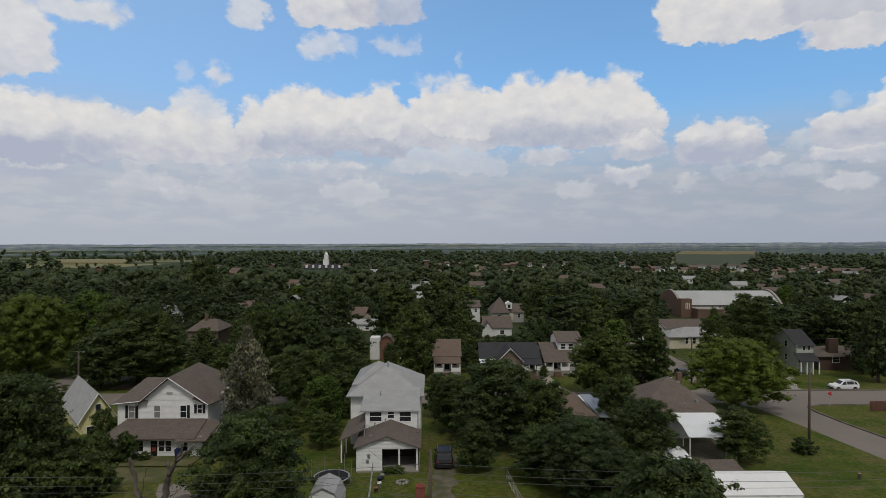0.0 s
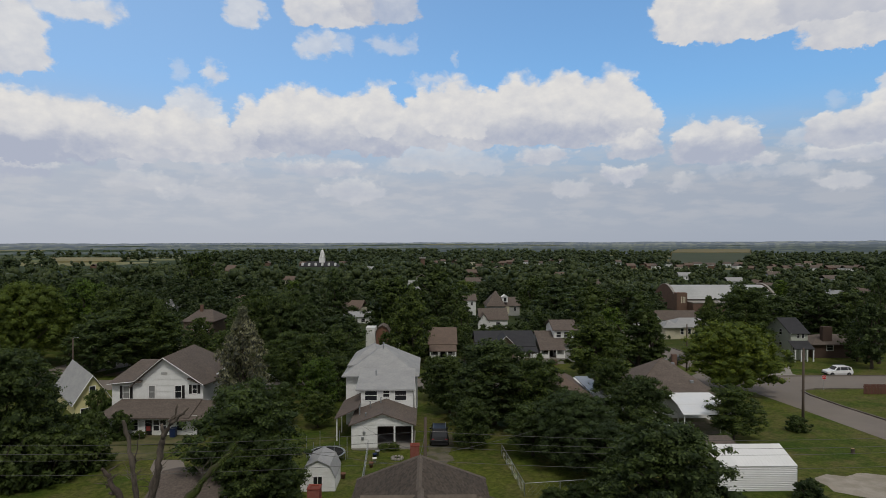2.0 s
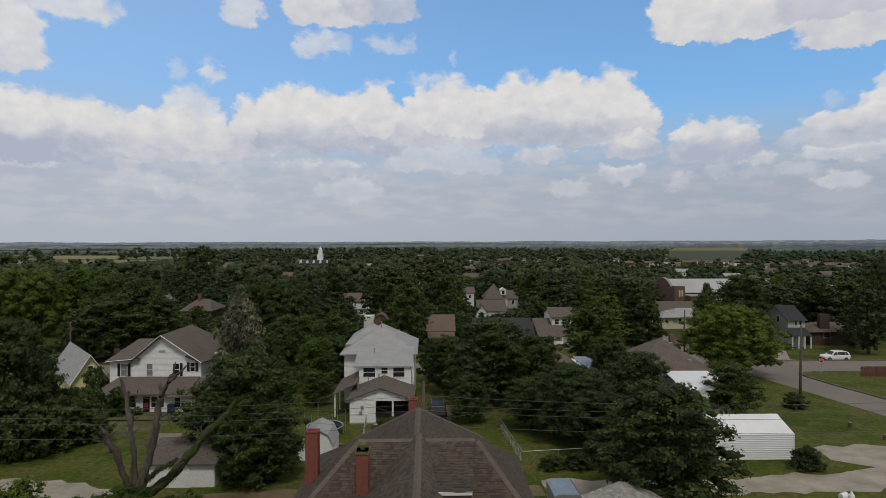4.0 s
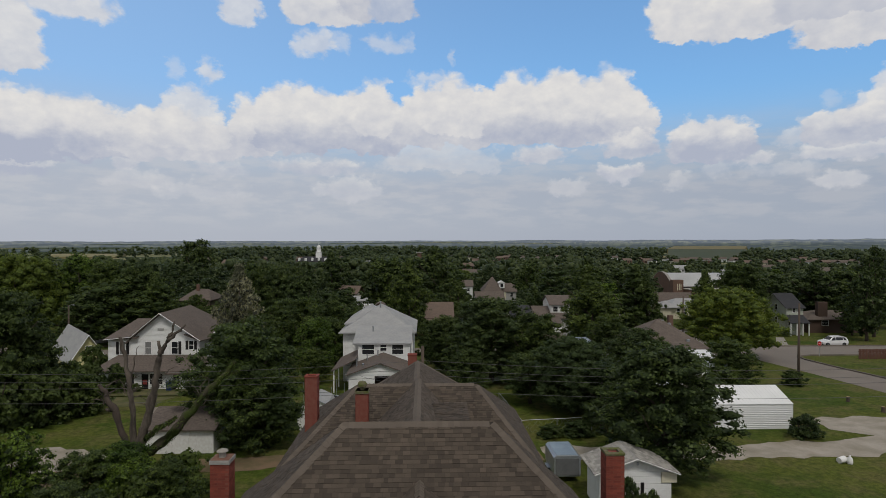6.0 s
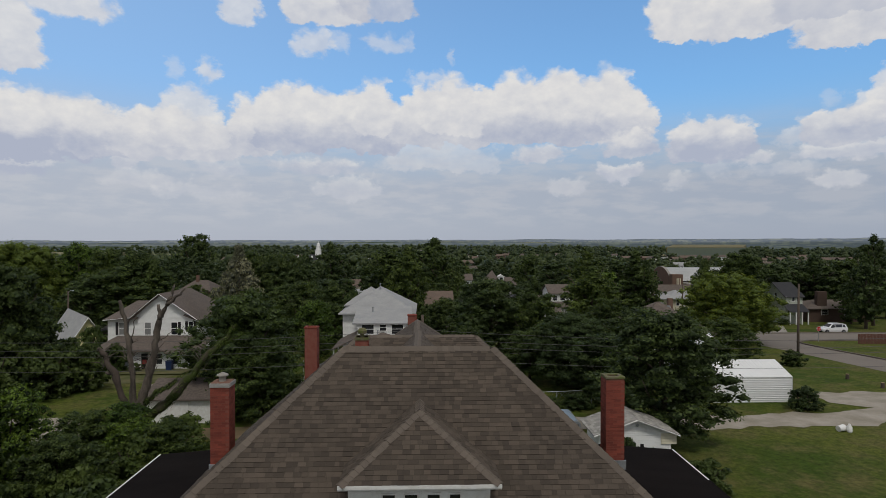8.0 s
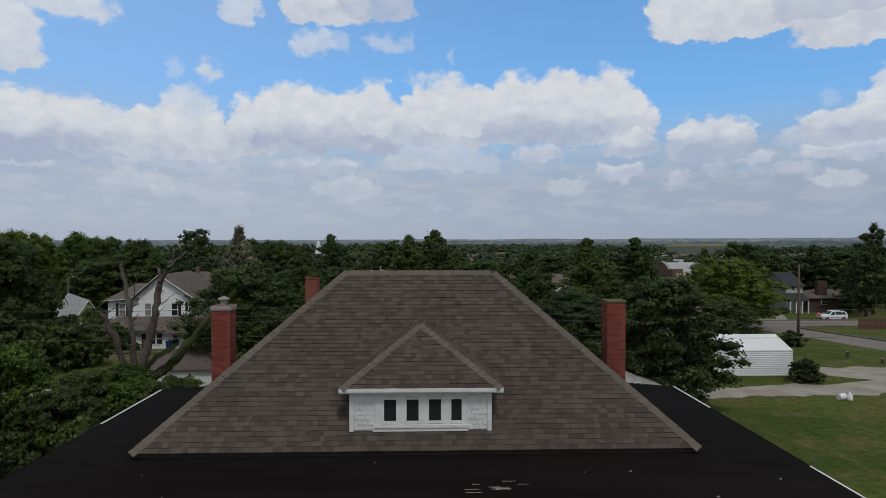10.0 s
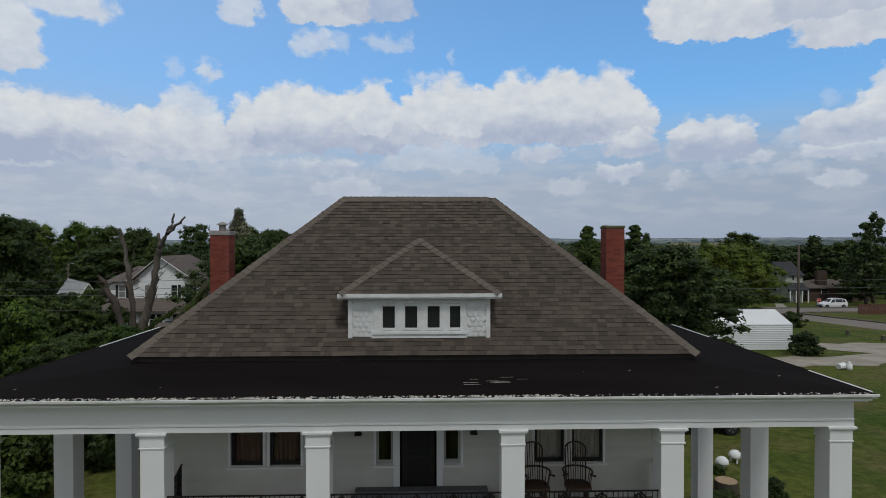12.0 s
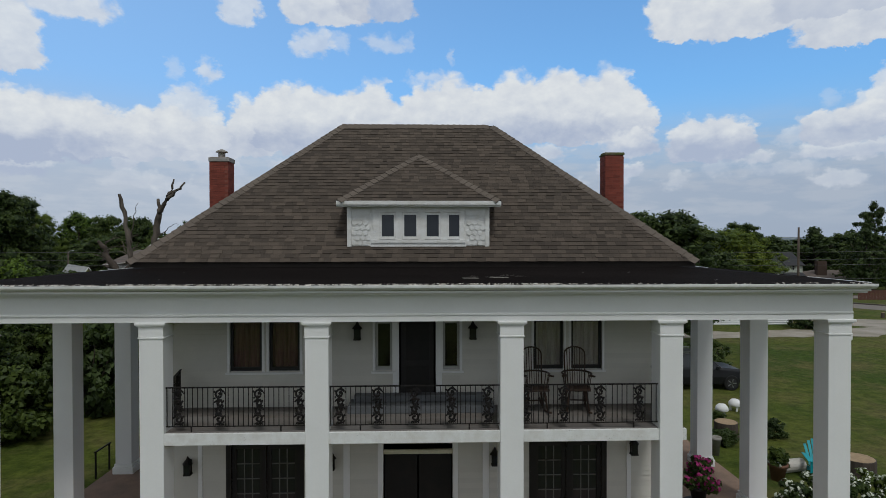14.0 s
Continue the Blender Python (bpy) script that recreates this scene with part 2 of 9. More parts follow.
def clear_glass(name):
    m = bpy.data.materials.new(name)
    m.use_nodes = True
    n = Nodes(m.node_tree)
    g, t, mix = n.add("ShaderNodeBsdfGlossy"), n.add("ShaderNodeBsdfTransparent"), n.add("ShaderNodeMixShader")
    g.inputs["Roughness"].default_value = 0.03
    mix.inputs[0].default_value = 0.045
    n.put(mix.inputs[1], t.outputs[0])
    n.put(mix.inputs[2], g.outputs[0])
    n.put(n.add("ShaderNodeOutputMaterial").inputs[0], mix.outputs[0])
    return m


WHITE = material("white_paint", (0.78, 0.78, 0.77), (0.72, 0.72, 0.71), 0.6, 0.8, 30, 0.15, 0.7, grit=0.12)
WORN = material("worn_white_paint", (0.75, 0.76, 0.75), (0.62, 0.61, 0.58), 0.75, 5, 60, 0.4, 0.55, grit=0.3, flake=0.8)
BOARD = material("white_siding_board", (0.60, 0.585, 0.53), (0.53, 0.515, 0.465), 0.65, 1.2, 30, 0.15, 0.7, island=0.04, grit=0.15)
SHINGLE = material("grey_brown_shingle", (0.090, 0.072, 0.057), (0.064, 0.052, 0.042), 0.92, 0.5, 90, 0.6, 0.7, island=0.30)
SHINGLE_PIECE = material("grey_brown_shingle_tab", (0.090, 0.072, 0.057), (0.064, 0.052, 0.042), 0.92, 0.5, 90, 0.6, 0.7, random_=0.30)
RIDGE = material("ridge_cap_shingle", (0.148, 0.123, 0.101), (0.116, 0.096, 0.080), 0.92, 1.0, 90, 0.5, 0.6, island=0.08)
FELT_AND_SHADE = material("roof_felt_and_eave_shade", (0.045, 0.038, 0.033), None, 0.95, 2, 60, 0.2)
TAR = material("black_roll_roofing", (0.009, 0.0075, 0.0072), (0.015, 0.0125, 0.012), 0.9, 0.7, 60, 0.4, 0.6, stretch=(0.35, 1.6, 1), spec=0.02)
BRICK = material("red_chimney_brick", (0.24, 0.060, 0.04), (0.17, 0.045, 0.032), 0.85, 3, 60, 0.4, 0.6, island=0.22)
BRICK_PIECE = material("red_chimney_brick_piece", (0.24, 0.060, 0.04), (0.17, 0.045, 0.032), 0.85, 3, 60, 0.4, 0.6, random_=0.22)
MORTAR = material("mortar", (0.20, 0.06, 0.045), (0.22, 0.09, 0.065), 0.95, 6, 70, 0.4)
CAP = material("mossy_chimney_cap", (0.16, 0.13, 0.10), (0.10, 0.12, 0.03), 0.95, 8, 60, 0.5, 0.4)
IRON = material("black_iron", (0.009, 0.009, 0.010), (0.016, 0.012, 0.010), 0.6, 6, 50, 0.2, 0.4, metal=0.3)
DECK = material("grey_brown_porch_floor", (0.14, 0.12, 0.105), (0.20, 0.19, 0.18), 0.8, 1.2, 40, 0.3, 0.5, stretch=(0.3, 2, 1))
DARKWOOD_AND_SHADE = material("dark_stained_wood_and_porch_shade", (0.035, 0.02, 0.014), (0.055, 0.032, 0.02), 0.5, 4, 50, 0.2, stretch=(1, 1, 0.3))
BLACKDOOR_AND_GAP = material("black_door_and_gap_shade", (0.008, 0.008, 0.008), (0.014, 0.012, 0.011), 0.6, 3, 60, 0.1)
DARKFRAME = material("black_window_frame", (0.012, 0.011, 0.011), (0.02, 0.018, 0.017), 0.5, 4, 50, 0.1)
FLAKE = material("flaking_eave_paint", (0.56, 0.54, 0.50), (0.30, 0.27, 0.23), 0.85, 9, 60, 0.3, 0.5, island=0.35)
PANE = glassy("window_pane")
BLINDPANE = glassy("window_pane_with_blind", (0.21, 0.215, 0.21), 0.15)
GLASS = clear_glass("clear_pane")
CURTAIN = material("cream_curtain", (0.52, 0.50, 0.45), (0.34, 0.32, 0.29), 0.9, 6, 60, 0.1, stretch=(4, 1, 0.2))
REDCURTAIN = material("dull_red_curtain", (0.17, 0.085, 0.08), (0.09, 0.05, 0.05), 0.9, 6, 60, 0.1, stretch=(4, 1, 0.2))
# the dimness indoors is put into this dark room colour
ROOM = material("room_painted_dark", (0.045, 0.038, 0.034), None, 0.9, 2, 20, 0)
GREYROOF = material("light_grey_shingle", (0.36, 0.365, 0.365), (0.29, 0.295, 0.30), 0.9, 0.6, 5, 0.5, 0.6, stretch=(1, 1, 3), grit=0.9)
BROWNROOF = material("brown_shingle", (0.152, 0.124, 0.106), (0.112, 0.092, 0.080), 0.92, 0.8, 5, 0.5, 0.7, stretch=(1, 1, 3), grit=2.6)
TANROOF = material("tan_brown_shingle", (0.17, 0.125, 0.10), (0.13, 0.10, 0.082), 0.92, 0.8, 5, 0.5, 0.7, stretch=(1, 1, 3), grit=1.9)
DARKROOF = material("charcoal_shingle", (0.035, 0.037, 0.042), (0.05, 0.05, 0.055), 0.9, 0.8, 5, 0.5, 0.7, stretch=(1, 1, 3), grit=1.5)
PALEROOF = material("weathered_pale_shingle", (0.36, 0.35, 0.33), (0.24, 0.23, 0.22), 0.95, 2.5, 12, 0.6, 0.5, stretch=(1, 1, 3))
PALETAB = material("weathered_pale_shingle_tab", (0.38, 0.365, 0.34), (0.27, 0.26, 0.24), 0.95, 2.5, 20, 0.6, 0.5, island=0.25)
SIDING = lapped("white_lap_siding", (0.74, 0.75, 0.74), (0.66, 0.67, 0.65), 0.14)
YELLOW = lapped("pale_yellow_siding", (0.62, 0.58, 0.30), (0.55, 0.51, 0.27), 0.14)
PALEGREEN = lapped("pale_grey_green_siding", (0.46, 0.49, 0.42), (0.40, 0.43, 0.37), 0.14)
GREYSIDE = lapped("grey_siding", (0.40, 0.40, 0.38), (0.34, 0.34, 0.33), 0.16)
CREAM = lapped("cream_siding", (0.62, 0.58, 0.44), (0.55, 0.52, 0.40), 0.16)
RIBWHITE = lapped("ribbed_white_sheet", (0.76, 0.79, 0.80), (0.66, 0.69, 0.70), 0.23, 0.7, 0.4)
SHEETROOF = material("white_sheet_metal", (0.78, 0.79, 0.79), (0.70, 0.71, 0.71), 0.42, 0.6, 20, 0.1, 0.6, metal=0.0, spec=0.5, grit=0.25)
GALV = material("galvanised_sheet", (0.42, 0.44, 0.46), (0.32, 0.34, 0.36), 0.4, 1.5, 20, 0.15, 0.6, metal=0.6)
WALLBRICK = material("red_brown_brick_wall", (0.165, 0.100, 0.072), (0.125, 0.080, 0.060), 0.9, 0.4, 12, 0.4, 0.6)
DARKBRICK = material("dark_brown_brick_wall", (0.085, 0.055, 0.042), (0.065, 0.045, 0.036), 0.9, 0.4, 12, 0.4, 0.6)
STONEWALL = material("brown_stone_wall", (0.21, 0.16, 0.12), (0.13, 0.105, 0.085), 0.9, 2.2, 8, 0.5, 0.4)
CONCRETE = material("worn_concrete", (0.33, 0.31, 0.28), (0.25, 0.235, 0.21), 0.92, 0.35, 14, 0.3, 0.6)
ASPHALT = material("old_pale_asphalt", (0.225, 0.196, 0.170), (0.185, 0.162, 0.142), 0.92, 0.18, 20, 0.3, 0.7)
GRAVEL = material("pale_gravel", (0.40, 0.36, 0.31), (0.25, 0.225, 0.175), 0.95, 0.5, 22, 0.5, 0.5)
DIRT = material("reddish_bare_earth", (0.20, 0.135, 0.085), (0.12, 0.10, 0.05), 0.95, 0.7, 16, 0.5, 0.5)
BLEACHED = material("bleached_log_wood", (0.56, 0.53, 0.48), (0.42, 0.39, 0.35), 0.85, 3, 30, 0.4, 0.5, stretch=(0.3, 1, 1), dist=0.01)
BARK = material("grey_brown_bark", (0.095, 0.075, 0.06), (0.06, 0.048, 0.04), 0.95, 3, 18, 0.8, 0.5, stretch=(1, 1, 0.25), dist=0.03)
DEADBARK = material("bleached_dead_bark", (0.150, 0.126, 0.102), (0.055, 0.046, 0.038), 0.95, 3, 22, 1.0, 0.4, stretch=(1, 1, 0.25), dist=0.03)
MOSSBARK = material("mossy_dead_bark", (0.065, 0.056, 0.040), (0.046, 0.066, 0.012), 0.95, 1.3, 18, 0.8, 0.25, dist=0.03)
POLE = material("weathered_pole_wood", (0.11, 0.085, 0.065), (0.075, 0.06, 0.05), 0.95, 2, 25, 0.5, stretch=(1, 1, 0.1))
WIRE = material("grey_wire", (0.12, 0.12, 0.12), None, 0.6, 2, 10, 0)
TEAL = material("turquoise_plastic", (0.02, 0.36, 0.42), (0.02, 0.30, 0.36), 0.45, 3, 30, 0.05)
CUTWOOD = material("pale_cut_wood", (0.42, 0.31, 0.19), (0.30, 0.21, 0.13), 0.85, 5, 40, 0.3)
TERRA = material("terracotta", (0.22, 0.115, 0.078), (0.16, 0.085, 0.06), 0.9, 4, 40, 0.3)
PORCHTILE = material("pinkish_porch_tile", (0.29, 0.195, 0.14), (0.20, 0.14, 0.105), 0.85, 1.5, 30, 0.3)
PETAL_W = material("white_petals", (0.72, 0.74, 0.66), (0.5, 0.55, 0.42), 0.7, 6, 30, 0.1, island=0.15)
PETAL_P = material("magenta_petals", (0.34, 0.03, 0.16), (0.24, 0.02, 0.11), 0.7, 6, 30, 0.1, island=0.2)
CARWHITE = material("white_car_paint", (0.74, 0.75, 0.76), (0.70, 0.71, 0.72), 0.25, 1, 10, 0, spec=0.6, grit=0.1)
CARBLACK = material("black_car_paint", (0.010, 0.010, 0.012), (0.014, 0.014, 0.016), 0.35, 1, 10, 0, spec=0.3, grit=0.1)
RUBBER = material("black_rubber", (0.015, 0.015, 0.015), None, 0.85, 6, 40, 0.2)
GREYRIM = material("dark_alloy", (0.05, 0.05, 0.052), None, 0.5, 6, 40, 0.05, metal=0.5)
RIM = material("alloy_rim", (0.45, 0.46, 0.47), None, 0.35, 6, 40, 0.05, metal=0.9)
RED = material("red_sign_sheet", (0.48, 0.02, 0.025), (0.42, 0.02, 0.025), 0.5, 3, 30, 0)
REDPAINT = material("red_painted_wood", (0.28, 0.05, 0.04), (0.20, 0.04, 0.035), 0.75, 2, 30, 0.2)
BLUEBIN = material("dark_blue_plastic", (0.015, 0.03, 0.09), None, 0.5, 3, 30, 0.1)
FENCEWOOD = material("red_brown_fence_board", (0.14, 0.065, 0.045), (0.10, 0.05, 0.04), 0.9, 3, 30, 0.4, stretch=(1, 1, 0.2))
LEAF = leafy("green_leaves", (0.030, 0.051, 0.013), (0.088, 0.126, 0.030))
LEAF_DARK = leafy("dark_green_leaves", (0.025, 0.043, 0.014), (0.076, 0.110, 0.032))
LEAF_BRIGHT = leafy("fresh_green_leaves", (0.042, 0.080, 0.012), (0.120, 0.190, 0.028))
LEAF_LIGHT = leafy("yellow_green_leaves", (0.066, 0.098, 0.014), (0.150, 0.196, 0.028))
LEAF_GREY = leafy("grey_green_needles", (0.068, 0.078, 0.058), (0.235, 0.240, 0.185))
# bluer than near leaves: the haze of distance is mixed into the colour
LEAF_FAR = leafy("distant_woods_hazed_leaves", (0.023, 0.041, 0.018), (0.070, 0.096, 0.040))
# darker than the leaves: shade inside the crowns is painted into these colours
CORE = material("crown_shade", (0.018, 0.034, 0.009), (0.040, 0.064, 0.016), 0.9, 1.6, 9, 0.9, 0.5, dist=0.2)
CORE_LIGHT = material("light_crown_shade", (0.045, 0.072, 0.011), (0.095, 0.130, 0.020), 0.9, 1.6, 9, 0.9, 0.5, dist=0.2)
CORE_GREY = material("grey_crown_shade", (0.050, 0.058, 0.042), (0.095, 0.100, 0.075), 0.9, 1.6, 9, 0.9, 0.5, dist=0.2)
DRYGRASS = material("thin_dry_grass", (0.135, 0.122, 0.058), (0.070, 0.082, 0.026), 0.95, 0.6, 14, 0.5, 0.4)
MUD_AND_SHADE = material("grey_brown_mud_and_awning_shade", (0.150, 0.128, 0.098), (0.072, 0.078, 0.032), 0.9, 0.8, 14, 0.5, 0.35)

# ---- building blocks ----
class Shape:
    """Vertices and faces of one mesh, gathered piece by piece."""

    def __init__(self):
        self.v, self.f = [], []

    def add(self, verts, faces):
        k = len(self.v)
        self.v += [tuple(p) for p in verts]
        self.f += [tuple(i + k for i in q) for q in faces]
        return self

    def box(self, x0, x1, y0, y1, z0, z1):
        return self.add([(x, y, z) for z in (z0, z1) for y in (y0, y1) for x in (x0, x1)],
                        [(0, 2, 3, 1), (4, 5, 7, 6), (0, 1, 5, 4), (2, 6, 7, 3), (0, 4, 6, 2), (1, 3, 7, 5)])

    def bar(self, a, b, w, d=None, up=(0, 0, 1)):
        """A straight bar of section w by d from a to b."""
        a, b, d = Vector(a), Vector(b), d or w
        z = (b - a).normalized()
        x = z.cross(Vector(up))
        x = x.normalized() if x.length > 1e-4 else Vector((1, 0, 0))
        y = z.cross(x)
        pts = [p + x * sx * w / 2 + y * sy * d / 2 for p in (a, b) for sx, sy in ((-1, -1), (1, -1), (1, 1), (-1, 1))]
        return self.add(pts, [(3, 2, 1, 0), (4, 5, 6, 7), (0, 1, 5, 4), (1, 2, 6, 5), (2, 3, 7, 6), (3, 0, 4, 7)])

    def tube(self, path, radii, n=8, cap=True):
        """A round limb along a path."""
        path = [Vector(p) for p in path]
        if not isinstance(radii, (list, tuple)):
            radii = [radii] * len(path)
        k, ref = len(self.v), Vector((0.31, 0.17, 0.93))
        for i, (p, r) in enumerate(zip(path, radii)):
            d = (path[min(i + 1, len(path) - 1)] - path[max(i - 1, 0)]).normalized()
            x = d.cross(ref)
            x = x.normalized() if x.length > 1e-3 else d.cross(Vector((1, 0, 0))).normalized()
            y = d.cross(x)
            self.v += [tuple(p + (x * math.cos(a) + y * math.sin(a)) * r) for a in (2 * math.pi * j / n for j in range(n))]
        for i in range(len(path) - 1):
            for j in range(n):
                a, b = k + i * n + j, k + i * n + (j + 1) % n
                self.f.append((a, b, b + n, a + n))
        if cap:
            self.f.append(tuple(k + j for j in reversed(range(n))))
            self.f.append(tuple(k + (len(path) - 1) * n + j for j in range(n)))
        return self

    def prism(self, poly, axis, lo, hi):
        """A flat outline (two coordinates each) pushed along an axis from lo to hi."""
        def at(p, c):
            return {"x": (c, p[0], p[1]), "y": (p[0], c, p[1]), "z": (p[0], p[1], c)}[axis]
        n = len(poly)
        return self.add([at(p, lo) for p in poly] + [at(p, hi) for p in poly],
                        [tuple(range(n)), tuple(range(2 * n - 1, n - 1, -1))] + [(i + n, (i + 1) % n + n, (i + 1) % n, i) for i in range(n)])

    def slab(self, pts, thick):
        """A flat plate: its upper outline in space, and how far down it goes."""
        n = len(pts)
        return self.add([tuple(p) for p in pts] + [(p[0], p[1], p[2] - thick) for p in pts],
                        [tuple(range(n)), tuple(range(2 * n - 1, n - 1, -1))] + [(i + n, (i + 1) % n + n, (i + 1) % n, i) for i in range(n)])

    def lathe(self, profile, n=12, centre=(0, 0, 0)):
        """Radius and height pairs turned round an upright axis."""
        k, (cx, cy, cz) = len(self.v), centre
        for r, z in profile:
            self.v += [(cx + r * math.cos(2 * math.pi * j / n), cy + r * math.sin(2 * math.pi * j / n), cz + z) for j in range(n)]
        for i in range(len(profile) - 1):
            for j in range(n):
                a, b = k + i * n + j, k + i * n + (j + 1) % n
                self.f.append((a, b, b + n, a + n))
        self.f.append(tuple(k + j for j in reversed(range(n))))
        self.f.append(tuple(k + (len(profile) - 1) * n + j for j in range(n)))
        return self

    def mesh(self, name, mat, smooth=False, fix=True):
        me = bpy.data.meshes.new(name)
        me.from_pydata(self.v, [], self.f)
        if mat:
            me.materials.append(mat)
        if smooth:
            me.polygons.foreach_set("use_smooth", [True] * len(me.polygons))
        if fix and len(self.f) < 4000:
            bm = bmesh.new()
            bm.from_mesh(me)
            bmesh.ops.recalc_face_normals(bm, faces=bm.faces)
            bm.to_mesh(me)
            bm.free()
        me.update()
        return me


def thing(name, m, label, category, group="", kind=""):
    """An Empty at a thing's base, to hold its parts."""
    ob = new(name)
    ob.matrix_world = m if isinstance(m, Matrix) else Matrix.Translation(m)
    ob.empty_display_size = 0.2
    return tagged(ob, label, category, group, kind)


def part(name, shape, mat, parent, label="", smooth=False, bevel=0.0, kind=""):
    """One mesh object under a thing or a part."""
    ob = new(name, shape if isinstance(shape, bpy.types.Mesh) else shape.mesh(name, mat, smooth))
    ob.parent = parent
    if bevel:
        mod = ob.modifiers.new("bevel", "BEVEL")
        mod.width, mod.segments, mod.limit_method = bevel, 2, "ANGLE"
    return tagged(ob, label, kind=kind)


def solid(name, shape, mat, label, category="", kind="", m=None, smooth=False, bevel=0.0, group=""):
    """A thing or a piece of the setting that is one mesh."""
    ob = part(name, shape, mat, None, "", smooth, bevel)
    if m is not None:
        ob.matrix_world = m
    return tagged(ob, label, category, group, kind)


def partw(name, shape, mat, parent, label="", smooth=False, bevel=0.0, kind=""):
    """The same, for a shape given in the place's own metres."""
    ob = part(name, shape, mat, parent, label, smooth, bevel, kind)
    top = parent
    while top.parent:
        top = top.parent
    if parent is top:
        ob.matrix_parent_inverse = top.matrix_world.inverted()
    return ob


rng = random.Random(7)
# ---- the lie of the land ----
LAND_Y = [-4900, -200, -50, 48, 60, 75, 90, 104, 150, 224, 255, 400, 1000, 2200, 3300, 4300, 4900]
LAND_Z = [-6, -2, 0, 0, -0.4, -1.2, -2.1, -2.9, -5, -7.2, -9, -11, -15, -17, -8, 6, 10]


def land(x, y):
    z = float(np.interp(y, LAND_Y, LAND_Z))
    far = min(1.0, max(0.0, (y - 300) / 900))
    return z + far * (2.5 * math.sin(x * 0.0031 + 1.3) + 2.0 * math.sin(x * 0.0011 + y * 0.0017)) + far * max(0.0, min(1.0, (y - 1500) / 2500)) * (x * 0.0024)


def patch(name, outline, mat, label, lift=0.02, step=3.0, category="", kind="structure", ragged=0.0):
    """A thin sheet on the ground inside an outline; ragged: how far its rim wanders."""
    pts, n = [], len(outline)
    for i in range(n):
        (ax, ay), (bx, by) = outline[i], outline[(i + 1) % n]
        k = max(1, int(math.hypot(bx - ax, by - ay) / step))
        for j in range(k):
            x, y = ax + (bx - ax) * j / k, ay + (by - ay) * j / k
            if ragged:
                x += ragged * noise.noise((x * 0.6, y * 0.6, 1.7)) * 2
                y += ragged * noise.noise((x * 0.6, y * 0.6, 9.1)) * 2
            pts.append((x, y))
    bm = bmesh.new()
    bm.faces.new([bm.verts.new((x, y, 0)) for x, y in pts])
    lo, hi = min(p[1] for p in pts), max(p[1] for p in pts)
    cuts = [c for c in LAND_Y if lo < c < hi] + [lo + (hi - lo) * i / 8 for i in range(1, 8)]
    for c in cuts:
        bmesh.ops.bisect_plane(bm, geom=bm.verts[:] + bm.edges[:] + bm.faces[:], plane_co=(0, c, 0), plane_no=(0, 1, 0))
    bmesh.ops.triangulate(bm, faces=bm.faces[:])
    for v in bm.verts:
        v.co.z = land(v.co.x, v.co.y) + lift
    bmesh.ops.recalc_face_normals(bm, faces=bm.faces)
    if sum(f.normal.z for f in bm.faces) < 0:
        bmesh.ops.reverse_faces(bm, faces=bm.faces[:])
    me = bpy.data.meshes.new(name)
    bm.to_mesh(me)
    bm.free()
    me.materials.append(mat)
    return tagged(new(name, me), label, category, "", kind)

# ---- ground, streets, distance ----
def ground_material():
    m = bpy.data.materials.new("grass_and_fields")
    m.use_nodes = True
    n = Nodes(m.node_tree)
    pos = n.add("ShaderNodeNewGeometry").outputs["Position"]
    s = n.add("ShaderNodeSeparateXYZ")
    n.put(s.inputs[0], pos)
    lush = n.mix(n.ramp(n.noise(pos, 0.11, 5, 0.6), 0.34, 0.62), (0.043, 0.074, 0.010), (0.086, 0.102, 0.020))
    dry = n.mix(n.ramp(n.noise(pos, 0.30, 6, 0.68), 0.42, 0.70), lush, (0.112, 0.104, 0.040))
    tuft = n.mix(1.0, dry, n.mix(n.ramp(n.noise(pos, 2.2, 9, 0.78), 0.3, 0.7), (0.50, 0.55, 0.5), (1.45, 1.40, 1.3)), "MULTIPLY")
    flat = n.vmath("MULTIPLY", pos, (0.0022, 0.0040, 0))
    field = n.add("ShaderNodeTexVoronoi")
    field.distance = "CHEBYCHEV"
    n.put(field.inputs["Vector"], n.vmath("ADD", flat, n.vmath("MULTIPLY", n.noise(flat, 2, 3, 0.5, True), (0.3, 0.3, 0))))
    field.inputs["Scale"].default_value = 1.6
    pick = n.add("ShaderNodeSeparateColor")
    n.put(pick.inputs[0], field.outputs["Color"])
    woods = n.mix(n.noise(pos, 0.02, 5, 0.7), (0.025, 0.042, 0.020), (0.055, 0.075, 0.035))
    far = n.mix(n.ramp(pick.outputs[0], 0.80, 0.85), woods, n.mix(pick.outputs[1], (0.12, 0.14, 0.06), (0.24, 0.22, 0.12)))
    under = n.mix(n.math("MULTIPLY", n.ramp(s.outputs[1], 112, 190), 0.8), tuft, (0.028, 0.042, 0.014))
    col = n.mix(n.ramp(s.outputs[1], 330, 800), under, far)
    b = n.add("ShaderNodeBsdfPrincipled")
    n.put(b.inputs["Base Color"], col)
    b.inputs["Roughness"].default_value, b.inputs["Specular IOR Level"].default_value = 0.95, 0.1
    p = n.add("ShaderNodeBump")
    p.inputs["Strength"].default_value, p.inputs["Distance"].default_value = 0.7, 0.06
    n.put(p.inputs["Height"], n.noise(pos, 9, 4, 0.7))
    n.put(b.inputs["Normal"], p.outputs[0])
    n.put(n.add("ShaderNodeOutputMaterial").inputs[0], b.outputs[0])
    return m


